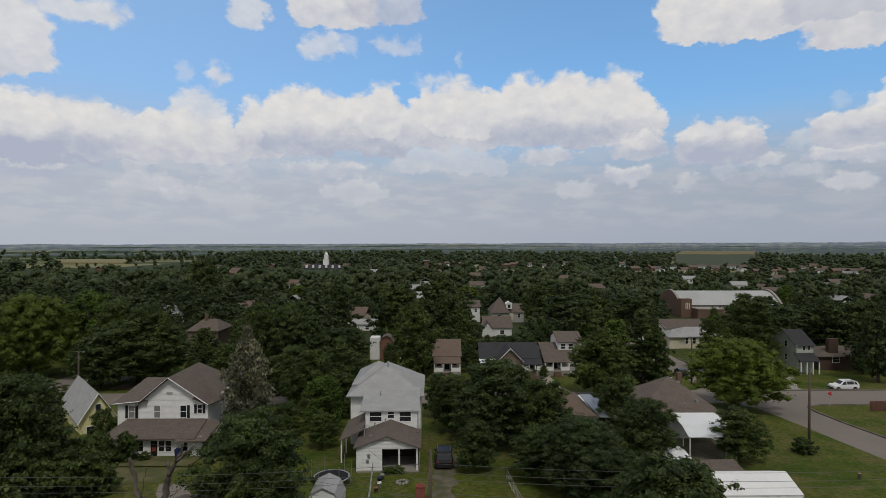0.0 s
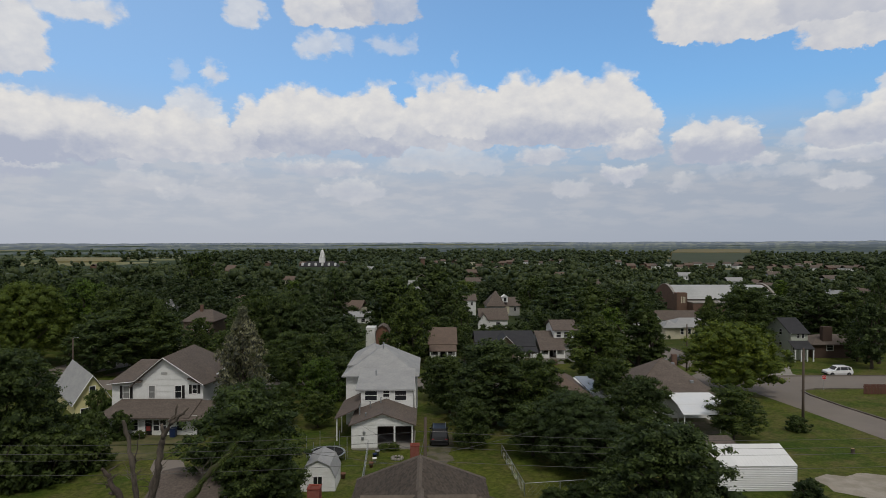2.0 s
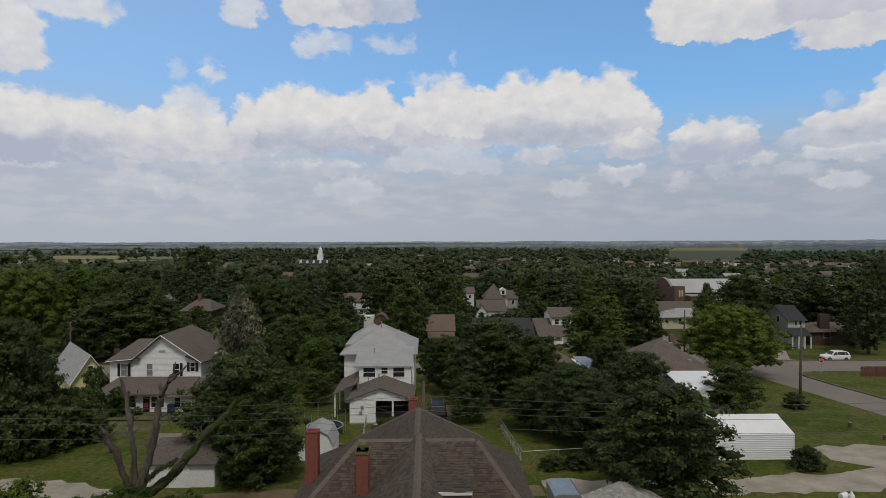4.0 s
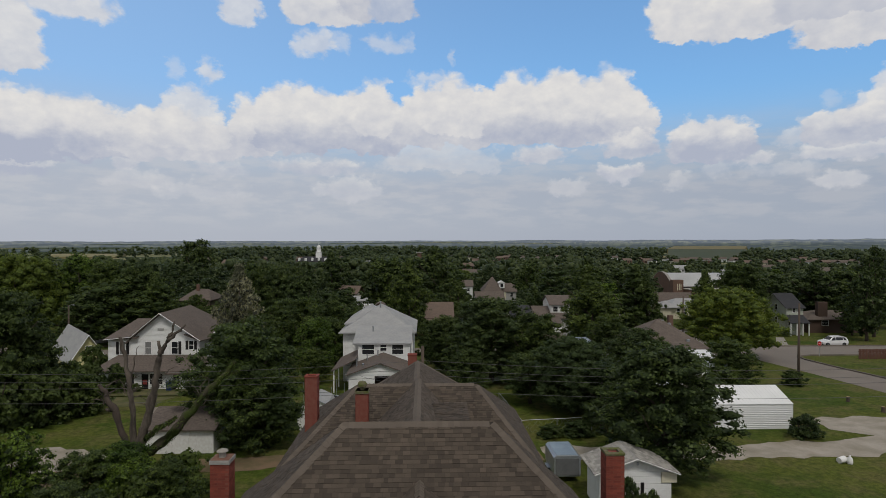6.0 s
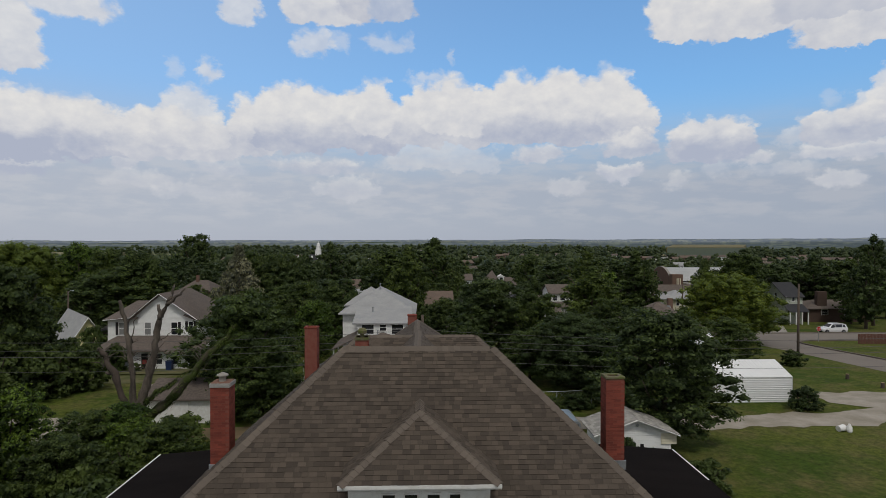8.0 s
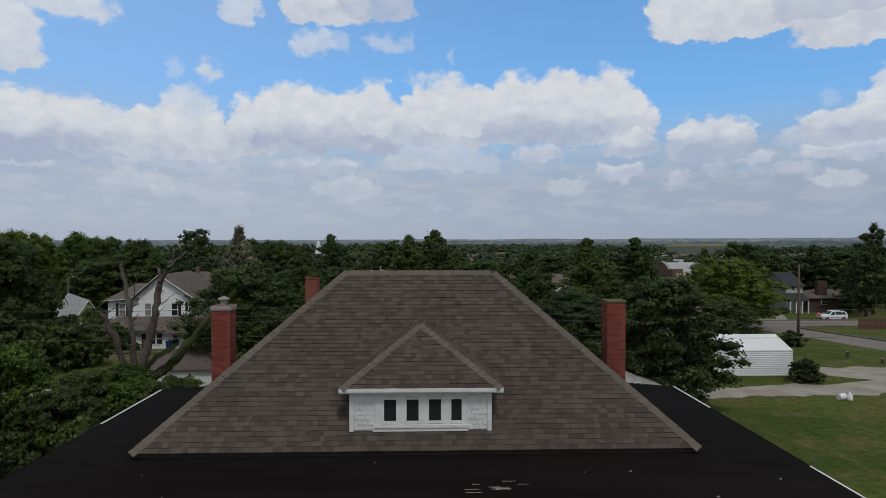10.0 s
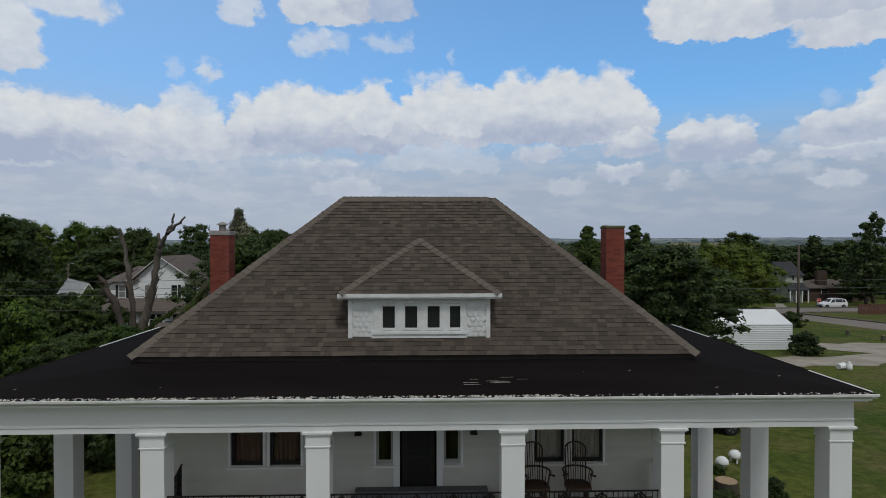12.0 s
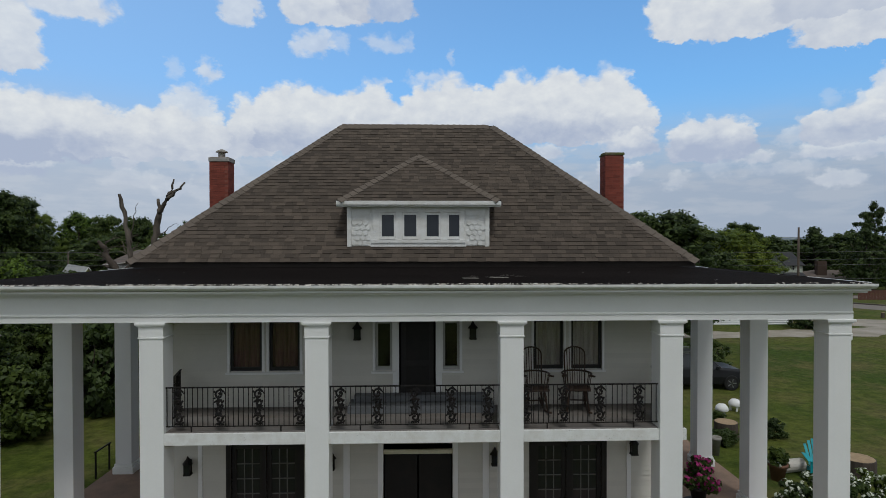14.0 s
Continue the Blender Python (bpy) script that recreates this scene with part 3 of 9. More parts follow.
def spread(lo, hi, near_lo, near_hi, step):
    """Grid lines that are close in the middle and wide apart far out."""
    out = list(np.arange(near_lo, near_hi + 0.1, step))
    d, v = step, near_hi
    while v < hi:
        d *= 1.35
        v = min(hi, v + d)
        out.append(v)
    d, v = step, near_lo
    while v > lo:
        d *= 1.35
        v = max(lo, v - d)
        out.insert(0, v)
    return out


GX, GYL = spread(-4900, 4900, -110, 130, 6.0), sorted(set(spread(-4900, 4900, -12, 280, 4.0) + LAND_Y))
earth = Shape()
earth.v = [(x, y, land(x, y)) for y in GYL for x in GX]
earth.f = [(j * len(GX) + i, j * len(GX) + i + 1, (j + 1) * len(GX) + i + 1, (j + 1) * len(GX) + i) for j in range(len(GYL) - 1) for i in range(len(GX) - 1)]
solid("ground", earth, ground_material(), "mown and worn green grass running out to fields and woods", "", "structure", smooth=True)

# streets: one along the depth, one across it
patch("road", [(49.2, -40), (55.6, -40), (56.0, 78), (56.6, 86), (57.6, 89.6), (60.5, 91.0), (160, 90.6), (160, 101.6), (60, 102.4), (57.2, 106), (58.6, 140), (61.5, 160), (64, 230),
               (57, 230), (54, 160), (50.8, 126), (49.0, 106), (46.5, 103.2), (36, 102.2), (-90, 102.2), (-90, 93.0), (40, 93.0), (47.2, 92.6), (49.6, 89)],
      ASPHALT, "pale worn asphalt street with a crossing, patched and cracked", 0.02, 4)
patch("side_street", [(-74, 100), (-64, 101), (-57, 122), (-60, 150), (-70, 150), (-72, 124)], ASPHALT, "pale worn asphalt side street between trees", 0.02, 4)
kerb = Shape()
for a, b in (((55.75, -40), (56.15, 78)), ((56.15, 78), (56.75, 86)), ((56.75, 86), (57.8, 89.4)), ((57.8, 89.4), (60.6, 90.75)), ((60.6, 90.75), (160, 90.35)),
             ((60, 102.6), (160, 101.8)), ((57.4, 106), (58.8, 140))):
    n = max(1, int(math.hypot(b[0] - a[0], b[1] - a[1]) / 6))
    for i in range(n):
        p, q = [(a[0] + (b[0] - a[0]) * k / n, a[1] + (b[1] - a[1]) * k / n) for k in (i, i + 1)]
        kerb.bar((*p, land(*p) + 0.06), (*q, land(*q) + 0.06), 0.28, 0.26)
solid("kerb", kerb, material("stained_kerb_concrete", (0.19, 0.165, 0.14), (0.12, 0.105, 0.09), 0.92, 0.6, 14, 0.3), "low stained concrete kerb along the street", "", "structure", bevel=0.03)
patch("driveway", [(9.0, 41.6), (22, 41.6), (30, 42.1), (49.4, 43.4), (49.4, 50.5), (43, 51.5), (37.6, 52.4), (34.6, 51.4), (33.6, 48.6), (36.2, 46.6), (32.6, 45.6), (24, 44.7), (9, 44.4)],
      GRAVEL, "pale gravel and concrete drive with grassy edges", 0.025, 0.7, ragged=0.45)
patch("pavement", [(60.5, 103.2), (66, 103.2), (66, 105), (72, 116), (70.6, 116.4), (64.5, 106), (60.5, 105.4)], CONCRETE, "pale concrete front path to a house", 0.03, 2)
patch("gravel_yard", [(-34, 44), (-30, 42), (-26, 39.8), (-23.6, 38.6), (-21.2, 39.6), (-21.2, 41.8), (-24, 44), (-28, 45.4), (-34, 46)], GRAVEL, "pale gravel turning place worn into the grass", 0.025, 1.0, ragged=0.5)
patch("bare_strip", [(-16, 40.2), (-5, 41.4), (4, 41.5), (8.8, 41.8), (8.8, 43.6), (0, 43.8), (-9, 43.4), (-16, 42.6)], DIRT, "strip of bare reddish earth along the alley", 0.02, 1.0, ragged=0.35)
patch("bare_patch", [(-24.5, 36.5), (-19, 37), (-18, 40), (-21, 42), (-25, 40.5)], DIRT, "patch of bare reddish earth below shrubs", 0.03, 1.0, ragged=0.4)
patch("garage_drive", [(-21.6, 48.6), (-16.4, 48.8), (-22.4, 55), (-23.6, 57.5), (-26.4, 57.5), (-25.6, 55)], ASPHALT, "grey concrete drive leading to a garage", 0.025, 2)
patch("front_terrace", [(-33.6, 62.4), (-25.5, 62.4), (-25.5, 66), (-33.6, 66)], DRYGRASS, "low worn terrace before a white house", 0.10, 2)
patch("dry_lawn", [(-34, 57.8), (-26.8, 58), (-25.8, 62.2), (-33.8, 62.2)], DRYGRASS, "dry worn lawn before a white house", 0.02, 1.0, ragged=0.4)
patch("muddy_drive", [(0.2, 50), (1.7, 50), (2.3, 58), (2.9, 66), (0.8, 66), (0.2, 58)], MUD_AND_SHADE, "worn muddy wheel track with puddles of gravel", 0.02, 1.0, ragged=0.45)
patch("sandy_drive", [(20.2, 103), (23.2, 103), (23.6, 121), (20.6, 121)], GRAVEL, "sandy tan drive beside a house", 0.03, 2)
patch("red_bank", [(-58, 106), (-46, 106), (-47, 112), (-57, 113)], DIRT, "bank of bare red earth", 0.03, 2, ragged=0.5)
for nm, pts, cols, lab in (("field", [(352, 850, -8.6), (474, 850, -8.6), (690, 1250, 0.5), (520, 1250, 0.5)], ((0.055, 0.068, 0.034), (0.042, 0.056, 0.028)), "mown green field on a far slope"),
                           ("stubble_field", [(520, 1256, 0.9), (690, 1256, 0.9), (830, 1500, 5.4), (640, 1500, 5.4)], ((0.19, 0.155, 0.07), (0.13, 0.12, 0.055)), "pale golden stubble field on a far slope"),
                           ("hay_field", [(-680, 1080, -11.5), (-560, 1080, -11.5), (-600, 1200, -8.4), (-760, 1200, -8.4)], ((0.24, 0.21, 0.11), (0.18, 0.17, 0.08)), "pale hay field among far woods")):
    solid(nm, Shape().slab(pts, 14), material(nm + "_grass", cols[0], cols[1], 0.95, 0.03, 0.3, 0, stretch=(0.6, 1.6, 1)), lab, "", "structure")


def ridge_line(name, dist, base, wave, colour, glow, label, seed, tilt, pale=1.0):
    """A far line of hills, right round the horizon's visible arc."""
    s = Shape()
    n = 420
    for i in range(n + 1):
        a = radians(-58 + 116 * i / n)
        x, y = dist * math.sin(a), dist * math.cos(a)
        top = base + tilt * math.degrees(a) + wave * (noise.noise((i * 0.05, seed, 0)) + 0.4 * noise.noise((i * 0.21, seed, 3)) + 0.30 * noise.noise((i * 0.9, seed, 5)))
        s.v += [(x, y, -60), (x, y, top), (x * 1.03, y * 1.03, -60)]
    for i in range(n):
        k = 3 * i
        s.f += [(k, k + 3, k + 4, k + 1), (k + 1, k + 4, k + 5, k + 2)]
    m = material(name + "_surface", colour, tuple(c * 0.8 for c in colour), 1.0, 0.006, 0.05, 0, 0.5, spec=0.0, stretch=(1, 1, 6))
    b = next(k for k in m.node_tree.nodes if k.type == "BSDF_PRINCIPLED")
    # haze is painted as a glow: flat field and hedge patches, paler and darker
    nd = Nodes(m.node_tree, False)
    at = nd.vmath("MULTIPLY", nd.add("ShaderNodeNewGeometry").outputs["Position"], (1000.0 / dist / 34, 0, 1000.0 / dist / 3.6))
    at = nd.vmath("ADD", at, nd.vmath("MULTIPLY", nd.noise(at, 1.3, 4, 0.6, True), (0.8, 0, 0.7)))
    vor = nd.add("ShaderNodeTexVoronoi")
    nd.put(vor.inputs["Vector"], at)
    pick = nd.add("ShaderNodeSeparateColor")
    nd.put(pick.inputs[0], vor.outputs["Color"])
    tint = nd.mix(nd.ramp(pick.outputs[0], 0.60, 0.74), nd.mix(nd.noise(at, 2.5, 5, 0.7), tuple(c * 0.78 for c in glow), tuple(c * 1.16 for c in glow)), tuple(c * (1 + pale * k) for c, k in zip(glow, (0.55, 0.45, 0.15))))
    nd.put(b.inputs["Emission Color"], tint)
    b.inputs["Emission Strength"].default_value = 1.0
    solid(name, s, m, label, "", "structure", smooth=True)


ridge_line("backdrop_hills", 4600, 25, 7, (0.01, 0.012, 0.014), (0.128, 0.150, 0.178), "far blue-green hills on the horizon, haze painted into their glow", 2.0, 0.28)
ridge_line("backdrop_rise", 3300, 8, 6, (0.01, 0.013, 0.013), (0.090, 0.108, 0.122), "low far rise with fields and hedges, haze painted into its glow", 7.0, 0.20)
ridge_line("backdrop_valley", 2300, -1, 5, (0.01, 0.013, 0.012), (0.064, 0.080, 0.088), "far valley with hedges, haze painted into its glow", 5.0, 0.32)

# ---- the porch house ----
COLS = (-8.53, -5.14, -1.98, 1.82, 4.98, 8.37)       # centres of the front columns
MID, WALL_Y, FLOOR_Z, DECK_Z = -0.08, 13.1, 0.35, 3.30
house = thing("porch_house", (MID, 20, 0), "white two-storey house with square columns and a brown hip roof", "house")


def siding(s, x0, x1, z0, z1, y, step=0.118, proud=0.030):
    """Lap boards over one upright rectangle facing -y; each board leans out at its foot, with an open joint above it."""
    z = z0
    while z < z1 - 0.005:
        t = min(z + step, z1)
        g = t - 0.0035
        s.add([(x0, y - proud, z), (x1, y - proud, z), (x1, y - 0.014, g), (x0, y - 0.014, g), (x0, y + 0.02, z), (x1, y + 0.02, z), (x1, y + 0.02, g), (x0, y + 0.02, g)],
              [(0, 1, 2, 3), (4, 5, 1, 0), (0, 3, 7, 4), (1, 5, 6, 2), (3, 2, 6, 7)])
        z = t


OPEN_UP = [(-4.24, -3.53, 4.10, 5.65), (-3.37, -2.69, 4.10, 5.65), (-1.00, -0.62, 4.10, 5.6), (-0.47, 0.36, 3.34, 5.62), (0.52, 0.90, 4.10, 5.6), (2.59, 3.26, 4.10, 5.65), (3.44, 4.14, 4.10, 5.65)]
OPEN_DOWN = [(-4.22, -3.50, FLOOR_Z, 2.46), (-3.44, -2.72, FLOOR_Z, 2.46), (-0.83, 0.74, FLOOR_Z, 2.44), (2.60, 3.33, FLOOR_Z, 2.46), (3.40, 4.14, FLOOR_Z, 2.46)]
WX0, WX1 = -5.82, 5.66


def front_wall(z0, z1, holes):
    """A wall with real openings: boards between them, and a solid core behind."""
    boards, core = Shape(), Shape()
    xs = sorted({WX0, WX1, *[h[0] for h in holes], *[h[1] for h in holes]})
    for a, b in zip(xs, xs[1:]):
        gaps = sorted((h[2], h[3]) for h in holes if h[0] < (a + b) / 2 < h[1])
        z = z0
        for lo, hi in gaps + [(z1, z1)]:
            if lo > z + 0.01:
                siding(boards, a, b, z, lo, WALL_Y)
                core.box(a, b, WALL_Y + 0.02, WALL_Y + 0.2, z, lo)
            z = max(z, hi)
    return boards, core


for z0, z1, holes in ((DECK_Z - 0.02, 6.2, OPEN_UP), (FLOOR_Z, DECK_Z - 0.2, OPEN_DOWN)):
    boards, core = front_wall(z0, z1, holes)
    partw("siding", boards, BOARD, house, "white lap siding boards", kind="stuff")
    partw("wall", core, WHITE, house)
shell = Shape()
shell.box(-5.2, -5.0, WALL_Y + 0.2, 31.5, 0, 6.35).box(4.5, 4.7, WALL_Y + 0.2, 31.5, 0, 6.35).box(-5.2, 4.7, 31.5, 31.7, 0, 6.35)
shell.box(-3.6, 3.1, 31.7, 36, 0, 5.8)
partw("side_wall", shell, SIDING, house, "white lap siding")
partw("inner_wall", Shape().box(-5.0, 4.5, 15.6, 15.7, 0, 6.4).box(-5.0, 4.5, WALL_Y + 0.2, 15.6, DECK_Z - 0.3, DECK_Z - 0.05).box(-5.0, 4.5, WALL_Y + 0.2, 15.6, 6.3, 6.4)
      .box(-5.0, 4.5, WALL_Y + 0.2, 15.6, 0.1, 0.3), ROOM, house, "inner rooms painted dark for their dimness")


def sash(holes, curtain, label, frame_mat=None):
    """A dark double-hung window in one opening, with casing, sill, pane and curtain."""
    x0, x1, z0, z1 = holes
    w = partw("window", Shape().box(x0 - 0.06, x0, WALL_Y - 0.035, WALL_Y + 0.02, z0 - 0.02, z1 + 0.08).box(x1, x1 + 0.06, WALL_Y - 0.035, WALL_Y + 0.02, z0 - 0.02, z1 + 0.08)
              .box(x0 - 0.09, x1 + 0.09, WALL_Y - 0.07, WALL_Y + 0.02, z0 - 0.065, z0 - 0.02), WHITE, house, label, bevel=0.006)
    f, y, m = Shape(), WALL_Y + 0.03, (z0 + z1) / 2
    t = 0.055
    f.box(x0, x0 + t, y, y + 0.06, z0 - 0.02, z1).box(x1 - t, x1, y, y + 0.06, z0 - 0.02, z1).box(x0 + t, x1 - t, y, y + 0.06, z0 - 0.02, z0 + 0.08).box(x0 + t, x1 - t, y, y + 0.06, z1 - 0.06, z1)
    f.box(x0 + t, x1 - t, y + 0.002, y + 0.055, m + 0.30, m + 0.36)
    partw("sash_frame", f, frame_mat or DARKFRAME, w)
    pane = partw("pane", Shape().box(x0 + t, x1 - t, y + 0.03, y + 0.034, z0 + 0.08, z1 - 0.06), GLASS, w)
    pane.visible_shadow = False
    if curtain:
        c = Shape()
        n = 28
        for i in range(n):
            a, b = x0 + (x1 - x0) * i / n, x0 + (x1 - x0) * (i + 1) / n
            ya, yb = [WALL_Y + 0.22 + 0.025 * math.sin(j * 1.35) * (1 + 0.3 * math.sin(j * 0.6)) for j in (i, i + 1)]
            c.add([(a, ya, z0), (b, yb, z0), (b, yb, z1), (a, ya, z1)], [(0, 1, 2, 3)])
        partw("curtain", c, curtain, w, "hanging " + ("cream" if curtain is CURTAIN else "dull red") + " curtain", smooth=True)
    return w


MUNTIN = material("dim_grey_glazing_bar", (0.16, 0.155, 0.15), (0.11, 0.11, 0.10), 0.7, 3, 30, 0.1)
GREYPAINT = material("pale_grey_paint", (0.42, 0.42, 0.40), (0.34, 0.34, 0.32), 0.7, 3, 30, 0.2, grit=0.3)
for h in OPEN_UP[:2]:
    sash(h, REDCURTAIN, "black-framed sash window with dull red curtains")
for h in OPEN_UP[5:]:
    sash(h, CURTAIN, "black-framed sash window with cream curtains")
for h in (OPEN_UP[2], OPEN_UP[4]):
    sash(h, None, "narrow white-cased sidelight window beside the balcony door", GREYPAINT)
x0, x1, z0, z1 = OPEN_UP[3]
door = partw("balcony_door", Shape().box(x0 + 0.04, x1 - 0.04, WALL_Y + 0.03, WALL_Y + 0.075, z0, z1 - 0.04), BLACKDOOR_AND_GAP, house, "dark wooden screen door", bevel=0.006)
rails = Shape().box(x0 + 0.05, x0 + 0.15, WALL_Y + 0.02, WALL_Y + 0.03, z0, z1 - 0.05).box(x1 - 0.15, x1 - 0.05, WALL_Y + 0.02, WALL_Y + 0.03, z0, z1 - 0.05)
for z in (z0 + 0.02, z0 + 0.85, z1 - 0.2):
    rails.box(x0 + 0.15, x1 - 0.15, WALL_Y + 0.02, WALL_Y + 0.03, z, z + 0.11)
partw("door_rail", rails, DARKFRAME, door)
partw("door_casing", Shape().box(x0 - 0.14, x0, WALL_Y - 0.04, WALL_Y + 0.02, z0, z1).box(x1, x1 + 0.14, WALL_Y - 0.04, WALL_Y + 0.02, z0, z1), WHITE, house, bevel=0.006)
for (x0, x1, z0, z1) in (OPEN_DOWN[0], OPEN_DOWN[1], OPEN_DOWN[3], OPEN_DOWN[4]):
    d = partw("french_door", Shape().box(x0, x0 + 0.1, WALL_Y + 0.02, WALL_Y + 0.07, z0, z1).box(x1 - 0.1, x1, WALL_Y + 0.02, WALL_Y + 0.07, z0, z1)
              .box(x0 + 0.1, x1 - 0.1, WALL_Y + 0.02, WALL_Y + 0.07, z0, z0 + 0.3).box(x0 + 0.1, x1 - 0.1, WALL_Y + 0.02, WALL_Y + 0.07, z1 - 0.12, z1), DARKFRAME, house, "black french door with small panes")
    bars = Shape()
    for i in (1, 2):
        x = x0 + 0.1 + (x1 - x0 - 0.2) * i / 3
        bars.box(x - 0.011, x + 0.011, WALL_Y + 0.03, WALL_Y + 0.055, z0 + 0.3, z1 - 0.12)
    for i in range(1, 5):
        z = z0 + 0.3 + (z1 - z0 - 0.42) * i / 5
        bars.box(x0 + 0.1, x1 - 0.1, WALL_Y + 0.032, WALL_Y + 0.053, z - 0.011, z + 0.011)
    partw("muntin", bars, MUNTIN, d, "thin pale glazing bars")
    partw("pane", Shape().box(x0 + 0.1, x1 - 0.1, WALL_Y + 0.058, WALL_Y + 0.062, z0 + 0.3, z1 - 0.12), PANE, d)
for a, b in ((-4.34, -4.22), (-3.50, -3.44), (-2.72, -2.60), (2.48, 2.60), (3.33, 3.40), (4.14, 4.26)):
    partw("door_frame", Shape().box(a, b, WALL_Y - 0.03, WALL_Y + 0.06, FLOOR_Z, 2.56), DARKFRAME, house, "black painted door frame")
x0, x1, z0, z1 = OPEN_DOWN[2]
d = partw("front_door", Shape().box(x0 + 0.03, -0.06, WALL_Y + 0.03, WALL_Y + 0.08, z0, z1 - 0.24).box(-0.03, x1 - 0.03, WALL_Y + 0.03, WALL_Y + 0.08, z0, z1 - 0.24), BLACKDOOR_AND_GAP, house, "wide dark double screen door", bevel=0.008)
partw("transom", Shape().box(x0, x1, WALL_Y - 0.02, WALL_Y + 0.05, z1 - 0.24, z1 - 0.15), CREAM, house, "pale transom bar over the door")
for a, b in ((x0 - 0.12, x0), (x1, x1 + 0.12), (-1.72, -1.58), (1.42, 1.56), (-4.95, -4.86), (4.72, 4.81)):
    partw("casing", Shape().box(a, b, WALL_Y - 0.05, WALL_Y - 0.016, FLOOR_Z, 2.9), WHITE, house)
partw("door_step", Shape().box(-1.55, 1.62, 12.45, 13.07, DECK_Z, DECK_Z + 0.16).box(-1.45, 1.5, 12.8, 13.07, DECK_Z + 0.16, DECK_Z + 0.3), material("grey_painted_step", (0.16, 0.17, 0.18), (0.12, 0.125, 0.13), 0.8, 2, 30, 0.2), house,
      "grey painted double step before the balcony door", bevel=0.01)

# columns, the same but for their place
col = Shape().box(-0.23, 0.23, -0.23, 0.23, 0.28, 4.79)
cap = Shape().box(-0.25, 0.25, -0.25, 0.25, 4.785, 4.815).box(-0.235, 0.235, -0.235, 0.235, 4.815, 5.02).box(-0.262, 0.262, -0.262, 0.262, 5.02, 5.05).box(-0.29, 0.29, -0.29, 0.29, 5.05, 5.10)
base = Shape().box(-0.29, 0.29, -0.29, 0.29, 0, 0.2).box(-0.26, 0.26, -0.26, 0.26, 0.2, 0.28)
meshes = [("column", col, 0.012), ("capital", cap, 0.008), ("plinth", base, 0.015)]
meshes = [(n, s.mesh(n, WHITE), b) for n, s, b in meshes]
for x, y in [(x, 11.48) for x in COLS] + [(x, y) for x in (COLS[0], COLS[5]) for y in (14.33, 17.13, 19.8)]:
    holder = None
    for n, me, b in meshes:
        ob = part(n, me, None, house if holder is None else holder, "square white painted porch column" if n == "column" else "", bevel=b)
        if holder is None:
            ob.matrix_parent_inverse = house.matrix_world.inverted()
            ob.location = (x, y, FLOOR_Z)
            holder = ob

# entablature round the porch: steps of the beam, then gutter
PX0, PX1, PY0, PY1 = -8.96, 8.80, 10.92, 20.3
gutter = Shape()
STEP = [(11.23, 5.45), (11.23, 5.545), (11.26, 5.55), (11.26, 5.565), (11.22, 5.57), (11.22, 5.60), (11.25, 5.61), (11.25, 5.98), (11.71, 5.98), (11.71, 5.45)]
CROWN = [(11.07, 5.985), (11.07, 6.025), (10.97, 6.03), (10.97, 6.065), (11.71, 6.07), (11.71, 5.98)]
for nm, pr, lab in (("beam", STEP, "white painted porch beam with stepped mouldings"), ("cornice", CROWN, "white painted cornice moulding")):
    partw(nm, Shape().prism(pr, "x", COLS[0] - 0.23 - (11.25 - pr[0][0]), COLS[5] + 0.23 + (11.25 - pr[0][0])), WHITE, house, lab)
    for sgn, cx in ((-1, COLS[0] - 0.23), (1, COLS[5] + 0.23)):
        partw(nm, Shape().prism([(cx - sgn * (y - 11.25), z) for y, z in pr], "y", 11.71, PY1 - 0.2), WHITE, house, lab)
prof = [(PY0, 6.082), (PY0 - 0.055, 6.13), (PY0 - 0.06, 6.175), (PY0 - 0.045, 6.18), (PY0 - 0.03, 6.14), (PY0 + 0.06, 6.11), (PY0 + 0.07, 6.07)]
gutter.prism(prof, "x", PX0 - 0.05, PX1 + 0.05)
partw("gutter", gutter, WORN, house, "white gutter, paint flaking along its lip", bevel=0.004)
for x, y0, y1, mat, lab in ((PX0, PY0 + 0.1, 16.5, TAR, "black worn edge strip"), (PX0, 16.5, PY1, WHITE, "white metal edge strip"), (PX1, PY0 + 0.1, 12.9, WHITE, "white metal edge strip"),
                            (PX1, 12.9, 17.6, TAR, "black worn edge strip"), (PX1, 17.6, PY1, WHITE, "white metal edge strip")):
    partw("edge_strip", Shape().box(x - 0.025, x + 0.025, y0, y1, 6.07, 6.199), mat, house, lab + " of the porch roof", bevel=0.004)
# flaking paint and old tar along the eave
flake = Shape()
r2 = random.Random(3)
for i in range(900):
    x, w = (r2.uniform(PX0, 2.8) if i % 8 else r2.uniform(2.8, PX1)), r2.uniform(0.012, 0.075)
    y, z = PY0 + r2.uniform(-0.05, 0.045), 6.176 + r2.random() * 0.014
    d = r2.uniform(0.012, 0.04)
    flake.add([(x, y, z), (x + w, y + r2.uniform(-0.01, 0.01), z), (x + w * 0.8, y + d, z + r2.uniform(0.004, 0.028)), (x + w * 0.2, y + d * 0.8, z + r2.uniform(0.004, 0.022))], [(0, 1, 2, 3)])
partw("flaking_paint", flake, FLAKE, house, "curled flakes of white paint", kind="stuff")

